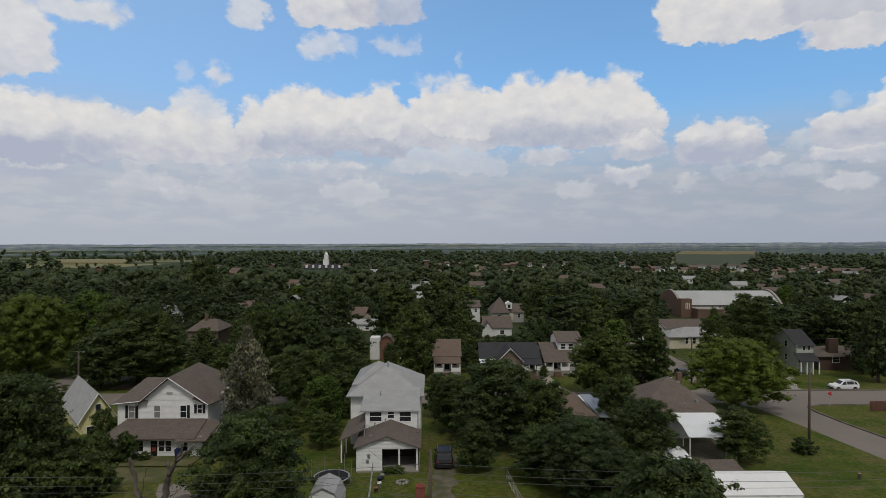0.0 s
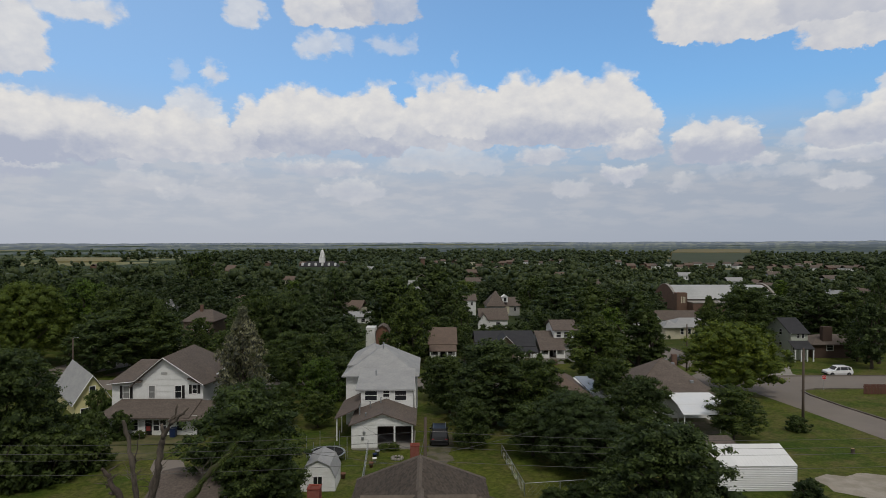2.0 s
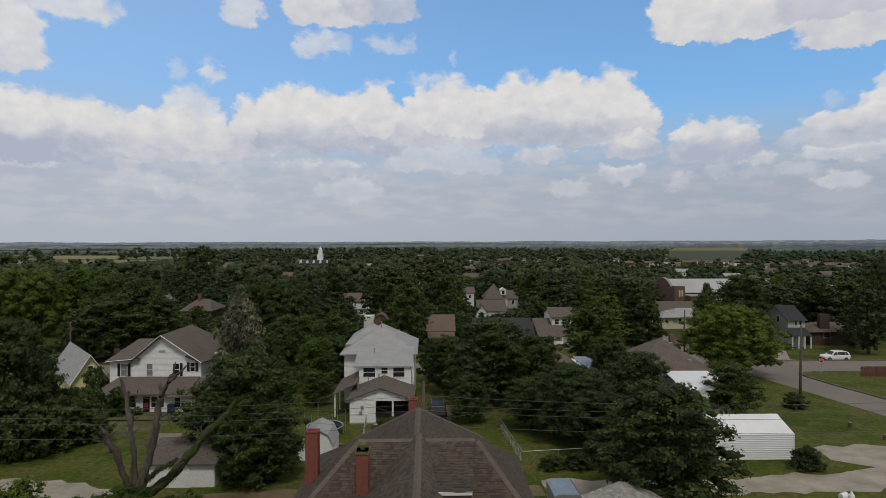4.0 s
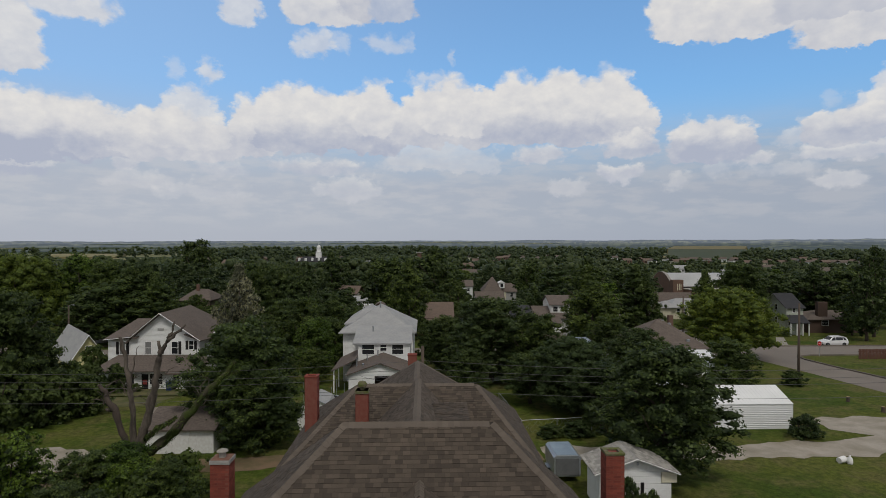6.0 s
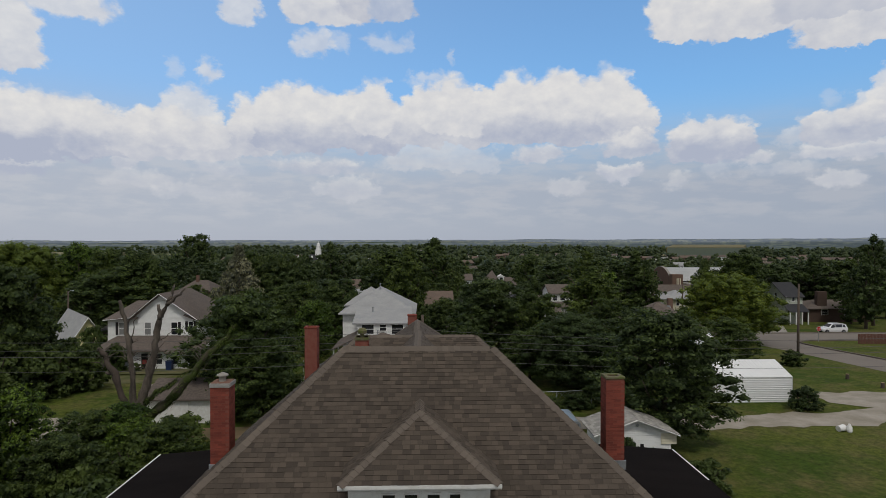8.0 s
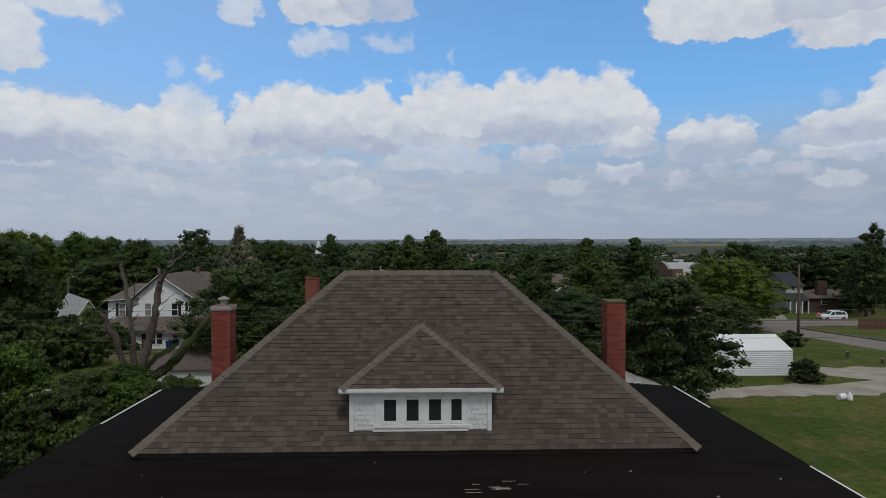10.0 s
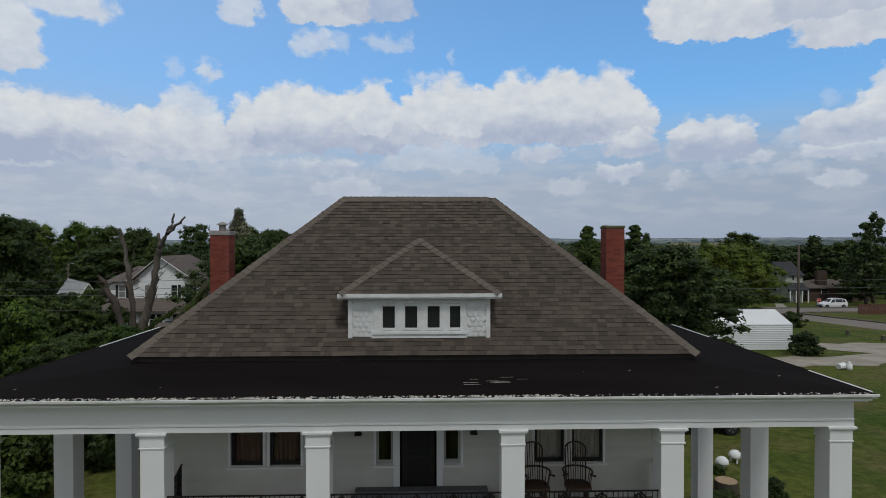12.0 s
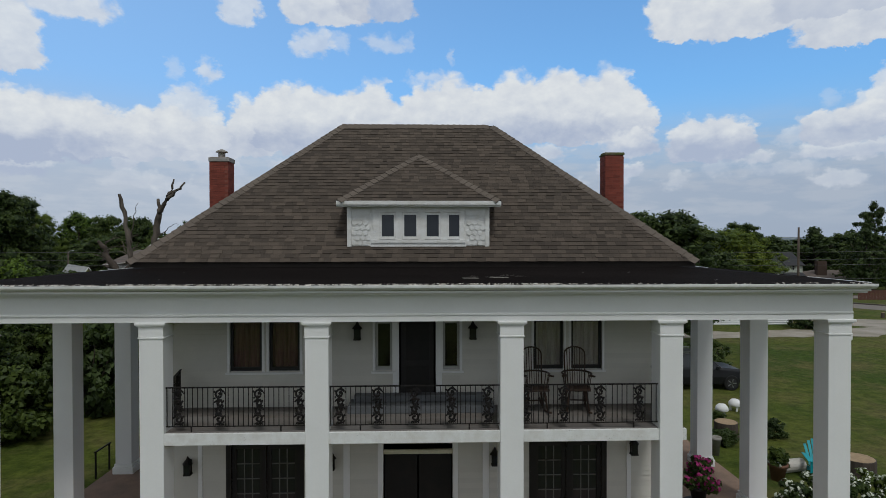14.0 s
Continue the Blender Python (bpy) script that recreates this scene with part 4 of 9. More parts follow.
# low black porch roof
t, h0, h1 = 0.06, 6.19, 6.44
outer = [(PX0, PY0, h0), (PX1, PY0, h0), (PX1, PY1, h0), (PX0, PY1, h0)]
inner = [(-5.75, 13.5, h1), (5.6, 13.5, h1), (5.6, PY1, h1), (-5.75, PY1, h1)]
for q in ([outer[0], outer[1], inner[1], inner[0]], [outer[1], outer[2], inner[2], inner[1]], [outer[3], outer[0], inner[0], inner[3]]):
    partw("porch_roof", Shape().slab(q, t), TAR, house, "low porch roof of black roll roofing, scuffed and patched")
scuff = Shape()
for i in range(13):
    x, y = 1.0 + r2.uniform(-0.2, 1.1), 11.55 + r2.uniform(0, 0.55)
    z = h0 + (h1 - h0) * (y - PY0) / (13.5 - PY0) + 0.006
    w = r2.uniform(0.05, 0.4)
    scuff.add([(x, y, z), (x + w, y + 0.004, z), (x + w * 0.9, y + 0.02, z + 0.002), (x + 0.03, y + 0.022, z + 0.002)], [(0, 1, 2, 3)])
for i in range(10):
    x, y = r2.uniform(-8, 8), r2.uniform(11.2, 13.2)
    z = h0 + (h1 - h0) * (y - PY0) / (13.5 - PY0) + 0.008
    w = r2.uniform(0.02, 0.06)
    scuff.add([(x, y, z), (x + w, y, z + 0.01), (x + w, y + w, z + 0.01), (x, y + w, z)], [(0, 1, 2, 3)])
partw("scuff", scuff, CONCRETE, house, "pale scuffs and bits of debris", kind="stuff")
partw("porch_ceiling", Shape().box(PX0 + 0.3, PX1 - 0.3, PY0 + 0.4, WALL_Y - 0.02, 5.94, 5.97).box(PX0 + 0.3, WX0, WALL_Y, PY1, 5.94, 5.97).box(WX1, PX1 - 0.3, WALL_Y, PY1, 5.94, 5.97), WHITE, house)
partw("porch_floor", Shape().box(PX0 - 0.1, PX1 + 0.1, 10.75, WALL_Y, 0, FLOOR_Z).box(PX0 - 0.1, WX0, WALL_Y, PY1, 0, FLOOR_Z).box(WX1, PX1 + 0.1, WALL_Y, PY1, 0, FLOOR_Z), PORCHTILE, house, "pinkish tiled porch floor", bevel=0.02)

# balcony
BX0, BX1, BY0 = -5.32, 5.30, 11.28
partw("balcony_floor", Shape().box(BX0 + 0.02, BX1 - 0.02, BY0 + 0.06, WALL_Y, DECK_Z - 0.04, DECK_Z), DECK, house, "worn grey-brown balcony floor")
partw("balcony_fascia", Shape().box(BX0, BX1, BY0, BY0 + 0.06, 3.06, DECK_Z - 0.01).box(BX0, BX0 + 0.05, BY0 + 0.06, WALL_Y, 3.06, DECK_Z - 0.01).box(BX1 - 0.05, BX1, BY0 + 0.06, WALL_Y, 3.06, DECK_Z - 0.01)
      .box(BX0, BX1, BY0 + 0.06, WALL_Y, 3.06, 3.09), WORN, house, "white balcony edge with worn paint", bevel=0.008)


def scroll_mesh():
    """One wrought-iron panel: two uprights, and between them leafy scrolls curling to either side of a winding stem."""
    s = Shape()
    w = 0.125
    s.box(-w, -w + 0.013, -0.007, 0.007, 0.03, 0.78).box(w - 0.013, w, -0.007, 0.007, 0.03, 0.78)
    s.tube([(0.05 * math.sin(k * 0.75), 0, 0.05 + 0.071 * k) for k in range(11)], 0.011, 5)
    for cz, sgn, big in ((0.645, 1, 0.098), (0.475, -1, 0.075), (0.325, 1, 0.082), (0.17, -1, 0.092)):
        path = []
        for i in range(17):
            a, rr = 0.5 + i * 0.5, big * (1 - i / 20)
            path.append((math.cos(a) * rr * sgn, 0, cz + math.sin(a) * rr))
        s.tube(path, [0.022] * 12 + [0.026, 0.030, 0.032, 0.027, 0.016], 5)
        for a in (0.2, 1.3, 2.5, 3.7, 4.9):
            p = Vector((math.cos(a) * big * sgn, 0, cz + math.sin(a) * big))
            q = p + Vector((math.cos(a + 0.8) * 0.035 * sgn, 0, math.sin(a + 0.8) * 0.035))
            s.tube([p, (p + q) / 2, q], [0.013, 0.027, 0.005], 4)
    for x in (-0.08, -0.04, 0.0, 0.04, 0.08):
        s.tube([(x * 0.4, 0, 0.10), (x * 0.8, 0, 0.075), (x, 0, 0.045)], [0.006, 0.016, 0.004], 4)
    return s.mesh("scroll_panel", IRON)


SCROLL = scroll_mesh()
BALUSTER = Shape().box(-0.007, 0.007, -0.007, 0.007, 0.11, 0.86).mesh("baluster", IRON)


def railing(x0, x1, y0, y1, panels, z=DECK_Z):
    """An iron railing along one edge: rails, plain bars, scroll panels at the given shares of its length."""
    holder = thing("railing", (x0, y0, z), "black wrought-iron balcony railing with leafy scroll panels", "railing", "balcony railings")
    length, ang = math.hypot(x1 - x0, y1 - y0), math.atan2(y1 - y0, x1 - x0)
    holder.matrix_world = pose(x0, y0, z, 0, 0, math.degrees(ang))
    part("top_rail", Shape().box(0, length, -0.018, 0.018, 0.855, 0.88), IRON, holder, bevel=0.004)
    part("bottom_rail", Shape().box(0, length, -0.012, 0.012, 0.10, 0.116), IRON, holder)
    for k in (0.18, 0.82):
        part("foot", Shape().box(length * k - 0.012, length * k + 0.012, -0.012, 0.012, -0.01, 0.10), IRON, holder)
    centres = [length * p for p in panels]
    for c in centres:
        part("scroll_panel", SCROLL, None, holder).location = (c, 0, 0.08)
    x = 0.02
    while x < length:
        if all(abs(x - c) > 0.16 for c in centres):
            part("baluster", BALUSTER, None, holder).location = (x, 0, 0)
        x += 0.098
    return holder


for (a, b), pn in (((COLS[1] + 0.23, COLS[2] - 0.23), (0.09, 0.38, 0.66, 0.955)), ((COLS[2] + 0.23, COLS[3] - 0.23), (0.06, 0.28, 0.50, 0.715, 0.93)), ((COLS[3] + 0.23, COLS[4] - 0.23), (0.02, 0.30, 0.57, 0.86))):
    railing(a, b, 11.36, 11.36, pn)
railing(COLS[1] + 0.12, -5.30, 11.72, 13.03, (0.3, 0.75))
railing(COLS[4] - 0.12, 5.27, 11.72, 13.03, (0.3, 0.75))

# main hip roof: felt planes, to be covered by shingle tabs
EX0, EX1, EY, EZ = -6.54, 6.42, 13.17, 6.55
RX0, RX1, RY, RZ = -2.28, 2.13, 17.15, 10.40
BACK_Y, VALLEY_Z = 21.6, 6.55
RB0, RB1 = -5.9, 5.0                               # eaves of the rear block
PLANES = [  # eave left, eave right, top right, top left: each seen from outside
    ((EX0, EY, EZ), (EX1, EY, EZ), (RX1, RY, RZ), (RX0, RY, RZ)),
    ((EX1, EY, EZ), (5.5, BACK_Y, EZ), (RX1, RY, RZ), (RX1, RY, RZ)),
    ((-6.45, BACK_Y, EZ), (EX0, EY, EZ), (RX0, RY, RZ), (RX0, RY, RZ)),
    ((5.5, BACK_Y, VALLEY_Z), (-6.45, BACK_Y, VALLEY_Z), (RX0, RY, RZ), (RX1, RY, RZ)),
    # the rear block
    ((RB0, 22.6, EZ), (RB1, 22.6, EZ), (2.48, 26.8, 9.2), (-2.95, 26.8, 9.2)),
    ((RB1, 22.6, EZ), (RB1, 32.0, EZ), (2.48, 26.8, 9.2), (2.48, 26.8, 9.2)),
    ((RB0, 32.0, EZ), (RB0, 22.6, EZ), (-2.95, 26.8, 9.2), (-2.95, 26.8, 9.2)),
    ((RB1, 32.0, EZ), (RB0, 32.0, EZ), (-2.95, 26.8, 9.2), (2.48, 26.8, 9.2)),
    # the linking ridge between them, and the rear wing
    ((-3.4, 27.2, 6.9), (-3.4, 17.6, 6.9), (-0.2, 17.6, 9.40), (-0.2, 27.2, 9.40)),
    ((3.0, 17.6, 6.9), (3.0, 27.2, 6.9), (-0.2, 27.2, 9.40), (-0.2, 17.6, 9.40)),
    ((-4.3, 37, 5.9), (-4.3, 27.2, 5.9), (-0.3, 27.2, 9.27), (-0.3, 31.7, 9.27)),
    ((3.7, 27.2, 5.9), (3.7, 37, 5.9), (-0.3, 31.7, 9.27), (-0.3, 27.2, 9.27)),
    ((3.7, 37, 5.9), (-4.3, 37, 5.9), (-0.3, 31.7, 9.27), (-0.3, 31.7, 9.27)),
]
DORMER = [((-1.87, 13.30, 7.93), (1.84, 13.30, 7.93), (-0.04, 14.85, 9.20), (-0.04, 14.85, 9.20)),
          ((1.84, 13.30, 7.93), (1.84, 14.62, 7.93), (-0.04, 15.95, 9.20), (-0.04, 14.85, 9.20)),
          ((-1.87, 14.62, 7.93), (-1.87, 13.30, 7.93), (-0.04, 14.85, 9.20), (-0.04, 15.95, 9.20))]
felt = Shape()
for q in PLANES:
    pts = [q[0], q[1], q[2]] + ([q[3]] if q[3] != q[2] else [])
    felt.add(pts, [tuple(range(len(pts)))])
partw("roof", felt, FELT_AND_SHADE, house, "steep hip roof of grey-brown shingles")
partw("roof_hatch", Shape().slab([(0.05, 22.0, 8.78), (1.85, 22.0, 8.78), (1.85, 24.6, 8.95), (0.05, 24.6, 8.95)], 0.5), SHINGLE, house, "low shingled box between the roof slopes")
partw("hatch_edge", Shape().box(0.05, 1.87, 21.96, 22.0, 8.68, 8.80), WHITE, house, "white metal edge")
# the dark felt colour here paints in the shade below the eave
partw("eave_board", Shape().box(EX0 + 0.05, EX1 - 0.05, EY + 0.06, EY + 0.1, EZ - 0.13, EZ - 0.03), FELT_AND_SHADE, house, "eave board coloured dark for the shade under the eave")
partw("soffit", Shape().box(EX0 + 0.1, EX1 - 0.1, EY + 0.02, EY + 0.5, EZ - 0.035, EZ - 0.01), FELT_AND_SHADE, house, "soffit coloured dark for the shade under the eave")
partw("wall_strip", Shape().box(EX0 + 0.3, EX1 - 0.3, EY + 0.25, EY + 0.3, 6.3, EZ - 0.03), FELT_AND_SHADE, house, "strip of wall coloured dark for the shade under the eave")
felt = Shape()
for q in DORMER:
    pts = [q[0], q[1], q[2]] + ([q[3]] if q[3] != q[2] else [])
    felt.add(pts, [tuple(range(len(pts)))])
dormer = partw("dormer", Shape().box(-1.66, -0.78, 13.52, 14.9, 6.90, 7.80).box(0.72, 1.60, 13.52, 14.9, 6.90, 7.80).box(-0.78, 0.72, 13.52, 14.9, 6.90, 7.10).box(-0.78, 0.72, 13.52, 14.9, 7.60, 7.80)
               .box(-0.78, 0.72, 14.0, 14.9, 7.1, 7.6), WORN, house, "white dormer with four small windows and flaking paint")
partw("dormer_roof", felt, FELT_AND_SHADE, dormer)
trim = Shape().box(-1.90, 1.87, 13.27, 13.31, 7.84, 7.93).box(-1.90, 1.87, 13.31, 13.52, 7.80, 7.84).box(-1.88, -1.84, 13.31, 14.25, 7.84, 7.91).box(1.81, 1.85, 13.31, 14.25, 7.84, 7.91)
trim.box(-1.68, -1.58, 13.48, 13.52, 6.88, 7.80).box(1.52, 1.62, 13.48, 13.52, 6.88, 7.80).box(-1.12, 1.06, 13.44, 13.52, 6.97, 7.04).box(-1.14, 1.08, 13.47, 13.52, 6.88, 6.97)
for x in (-0.98, -0.46, 0.06, 0.58, 1.02):
    trim.box(x - 0.1, x + (0.06 if x < 1 else 0.02), 13.475, 13.52, 7.04, 7.70)
trim.box(-1.1, 1.04, 13.478, 13.52, 7.68, 7.80)
partw("dormer_trim", trim, WORN, dormer, "white trim with flaking paint", bevel=0.006)
for x in (-0.90, -0.38, 0.14, 0.66):
    w = partw("dormer_window", Shape().box(x - 0.02, x + 0.02, 13.49, 13.53, 7.06, 7.66).box(x + 0.30, x + 0.34, 13.49, 13.53, 7.06, 7.66).box(x + 0.02, x + 0.30, 13.49, 13.53, 7.06, 7.12).box(x + 0.02, x + 0.30, 13.49, 13.53, 7.62, 7.66), WORN, dormer)
    if x < 9:
        partw("pane", Shape().box(x + 0.02, x + 0.30, 13.512, 13.518, 7.12, 7.62).box(x + 0.145, x + 0.175, 13.506, 13.511, 7.14, 7.32), PANE, dormer)
hexes = Shape()                                   # six-sided shingles on the dormer's cheeks
for x0, x1 in ((-1.56, -1.16), (1.10, 1.50)):
    for row in range(5):
        for i in range(4):
            cx, cz, rr = x0 + 0.05 + 0.125 * i + (0.062 if row % 2 else 0), 6.97 + 0.118 * row, 0.063
            if cx + 0.05 > x1 + 0.02:
                continue
            pts = [(cx + rr * math.sin(math.pi / 3 * k), cz + rr * math.cos(math.pi / 3 * k)) for k in range(6)]
            hexes.prism(pts, "y", 13.494, 13.53)
    hexes.box(x0 - 0.02, x1 + 0.02, 13.50, 13.53, 7.60, 7.70)
partw("hex_shingle", hexes, WORN, dormer, "white six-sided wall shingles", kind="stuff")


def chimney(x, y, w, d, z0, z1, top, label):
    """A brick stack: mortar core with every brick in front of it, and its cap."""
    c = partw("chimney", Shape().box(x - w / 2 + 0.008, x + w / 2 - 0.008, y - d / 2 + 0.008, y + d / 2 - 0.008, z0, z1), MORTAR, house, label)
    s, h, row = Shape(), 0.068, 0
    z = z0
    while z + h <= z1 + 0.01:
        for axis, length, depth in (("x", w, d), ("y", d, w)):
            n = max(1, round(length / 0.21))
            for sgn in (-1, 1):
                off = 0.5 if (row % 2) ^ (axis == "y") else 0.0
                k = -off
                while k < n:
                    a, b = max(0.0, k / n), min(1.0, (k + 1) / n)
                    k += 1
                    if b - a < 0.02 / length or (axis == "x" and sgn < 0 and z > z1 - 2.6):
                        continue
                    a0, b0 = -length / 2 + a * length + 0.005, -length / 2 + b * length - 0.005
                    e0, e1 = sorted((sgn * depth / 2, sgn * (depth / 2 - 0.02)))
                    if axis == "x":
                        s.box(x + a0, x + b0, y + e0, y + e1, z + 0.005, z + h - 0.005)
                    else:
                        s.box(x + e0, x + e1, y + a0, y + b0, z + 0.005, z + h - 0.005)
        z += h
        row += 1
    partw("brickwork", s, BRICK, c, kind="stuff")
    if top == "pot":
        partw("cap", Shape().box(x - w / 2 - 0.02, x + w / 2 + 0.02, y - d / 2 - 0.02, y + d / 2 + 0.02, z1 - 0.06, z1 + 0.06), PALEROOF, c, "pale stained cement cap", bevel=0.01)
        partw("cap_top", Shape().box(x - w / 2 + 0.01, x + w / 2 - 0.01, y - d / 2 + 0.01, y + d / 2 - 0.01, z1 + 0.06, z1 + 0.075), TERRA, c, "rust-stained top")
        partw("flue", Shape().lathe([(0.10, 0.075), (0.10, 0.23), (0.17, 0.24), (0.16, 0.27), (0.06, 0.315), (0.02, 0.33)], 14, (x, y, z1)), CONCRETE, c, "small stained metal flue cowl")
    elif top == "ball":
        partw("flue", Shape().box(x - w / 2 - 0.03, x + w / 2 + 0.03, y - d / 2 - 0.03, y + d / 2 + 0.03, z1 - 0.12, z1).lathe([(0.09, 0), (0.09, 0.1), (0.19, 0.14), (0.2, 0.25), (0.13, 0.34), (0.02, 0.37)], 12, (x, y, z1)), CAP, c, "rusty round flue cowl on mossy bricks")
    else:
        t = 0.11
        partw("rim", Shape().box(x - w / 2 - 0.02, x + w / 2 + 0.02, y - d / 2 - 0.02, y - d / 2 + t, z1, z1 + 0.08).box(x - w / 2 - 0.02, x + w / 2 + 0.02, y + d / 2 - t, y + d / 2 + 0.02, z1, z1 + 0.06)
              .box(x - w / 2 - 0.02, x - w / 2 + t, y - d / 2 + t, y + d / 2 - t, z1, z1 + 0.09).box(x + w / 2 - t, x + w / 2 + 0.02, y - d / 2 + t, y + d / 2 - t, z1, z1 + 0.07), CAP if "mossy" in label else BRICK, c, "crumbling brick rim", bevel=0.02)
    return c


CHIMNEYS = [(-5.785, 17.18, 0.54, 0.53, 6.4, 9.36, "pot", "red brick chimney with a white cement cap and a cowl"), (5.62, 17.04, 0.54, 0.54, 6.4, 9.50, "open", "red brick chimney with a crumbling mossy rim"),
            (-5.05, 26.9, 0.56, 0.56, 6.4, 9.55, "open", "slender plain red brick chimney"), (-2.52, 24.6, 0.52, 0.52, 6.6, 9.52, "ball", "short red brick chimney with a round cowl"), (-0.62, 33.2, 0.5, 0.5, 6.4, 9.3, "open", "low red brick chimney")]
stacks = [chimney(*c) for c in CHIMNEYS]
for x, y, z in ((-6.08, 16.86, 7.1), (5.32, 16.70, 7.15)):
    partw("flashing", Shape().box(x, x + 0.6, y, y + 0.055, 6.9, z), GALV, house, "bent grey metal flashing")


def lantern(x, y, z):
    """A black wall lantern with a glazed cage."""
    t = thing("wall_lantern", Matrix.LocRotScale((x, y, z), None, (0.98, 0.98, 0.98)), "black metal wall lantern with glass sides", "lamp", "porch lanterns")
    part("bracket", Shape().box(-0.04, 0.04, -0.02, 0, -0.12, 0.14).tube([(0, -0.01, 0.1), (0, -0.09, 0.2), (0, -0.14, 0.18)], 0.012, 6), IRON, t)
    part("cage", Shape().box(-0.07, -0.055, -0.21, -0.195, -0.14, 0.08).box(0.055, 0.07, -0.21, -0.195, -0.14, 0.08).box(-0.07, -0.055, -0.085, -0.07, -0.14, 0.08).box(0.055, 0.07, -0.085, -0.07, -0.14, 0.08)
         .box(-0.08, 0.08, -0.22, -0.06, -0.17, -0.14), IRON, t)
    part("roof", Shape().lathe([(0.12, 0.08), (0.10, 0.11), (0.04, 0.18), (0.03, 0.22), (0.01, 0.25)], 6, (0, -0.14, 0)), IRON, t)
    part("glass", Shape().box(-0.055, 0.055, -0.195, -0.085, -0.14, 0.08), PANE, t, "dim glass")
    return t


for x, z in ((-1.39, 4.98), (1.19, 4.98)):
    lantern(x, WALL_Y - 0.02, z)
# the lantern at x 4.83 stands in for a small hanging plant
for x, z in ((-5.12, 2.02), (-1.97, 2.1), (1.68, 2.15), (4.83, 2.35)):
    lantern(x, WALL_Y - 0.05, z)


def rocker(x, y, z, turn):
    """A tall double-bow wooden rocking chair: saddle seat, arm bow on spindles, high narrow back bow."""
    t = thing("rocking_chair", pose(x, y, z, 0, 0, turn) @ Matrix.Scale(1.1, 4), "dark-stained tall bow-back wooden rocking chair on the balcony", "chair", "balcony rocking chairs")
    part("seat", Shape().prism([(-0.24, -0.25), (0, -0.275), (0.24, -0.25), (0.265, -0.05), (0.235, 0.16), (0.12, 0.24), (-0.12, 0.24), (-0.235, 0.16), (-0.265, -0.05)], "z", 0.45, 0.495), DARKWOOD_AND_SHADE, t, bevel=0.014)
    for sx in (-1, 1):
        for sy in (-1, 1):
            part("leg", Shape().tube([(sx * 0.15, sy * 0.15, 0.45), (sx * 0.175, sy * 0.17, 0.33), (sx * 0.19, sy * 0.185, 0.22), (sx * 0.215, sy * 0.205, 0.06)], [0.019, 0.026, 0.018, 0.016], 8), DARKWOOD_AND_SHADE, t, smooth=True)
        part("rocker", Shape().tube([(sx * 0.215, -0.44, 0.095), (sx * 0.215, -0.22, 0.035), (sx * 0.215, 0.05, 0.02), (sx * 0.215, 0.32, 0.06), (sx * 0.215, 0.54, 0.15)], 0.02, 6), DARKWOOD_AND_SHADE, t, smooth=True)
        part("stretcher", Shape().tube([(sx * 0.19, -0.185, 0.22), (sx * 0.195, 0, 0.22), (sx * 0.19, 0.185, 0.22)], [0.011, 0.017, 0.011], 6), DARKWOOD_AND_SHADE, t, smooth=True)
    part("stretcher", Shape().tube([(-0.19, 0, 0.22), (0, 0, 0.22), (0.19, 0, 0.22)], [0.011, 0.017, 0.011], 6), DARKWOOD_AND_SHADE, t, smooth=True)
    rim = [(0.285 * math.cos(a), 0.27 * math.sin(a) - (0.03 if math.sin(a) < 0 else 0), 0.755) for a in (math.pi * (-0.22 + 1.44 * i / 16) for i in range(17))]
    part("arm_bow", Shape().tube([(0.315, -0.27, 0.75)] + rim + [(-0.315, -0.27, 0.75)], 0.019, 7), DARKWOOD_AND_SHADE, t, smooth=True)
    for i in (0, 2, 4, 12, 14, 16):
        p = rim[i]
        part("arm_spindle", Shape().tube([(p[0] * 0.85, p[1] * 0.85, 0.49), p], 0.009, 5), DARKWOOD_AND_SHADE, t)
    arch = [(-0.19, 0.20, 0.49), (-0.20, 0.25, 0.78), (-0.205, 0.29, 1.05)] + [(-0.205 * math.cos(math.pi * k / 10), 0.295 + 0.02 * math.sin(math.pi * k / 10), 1.09 + 0.135 * math.sin(math.pi * k / 10)) for k in range(11)] + [(0.205, 0.29, 1.05), (0.20, 0.25, 0.78), (0.19, 0.20, 0.49)]
    part("back_bow", Shape().tube(arch, 0.015, 7), DARKWOOD_AND_SHADE, t, smooth=True)
    for i in range(7):
        x = -0.144 + 0.048 * i
        part("spindle", Shape().tube([(x * 0.95, 0.21, 0.49), (x, 0.26, 0.78), (x * 1.08, 0.31, 1.09 + 0.13 * math.sqrt(max(0.0, 1 - (x * 1.08 / 0.205) ** 2)))], 0.008, 5), DARKWOOD_AND_SHADE, t)
    return t


rocker(2.50, 12.52, DECK_Z, 3)
rocker(3.42, 12.52, DECK_Z, -6)

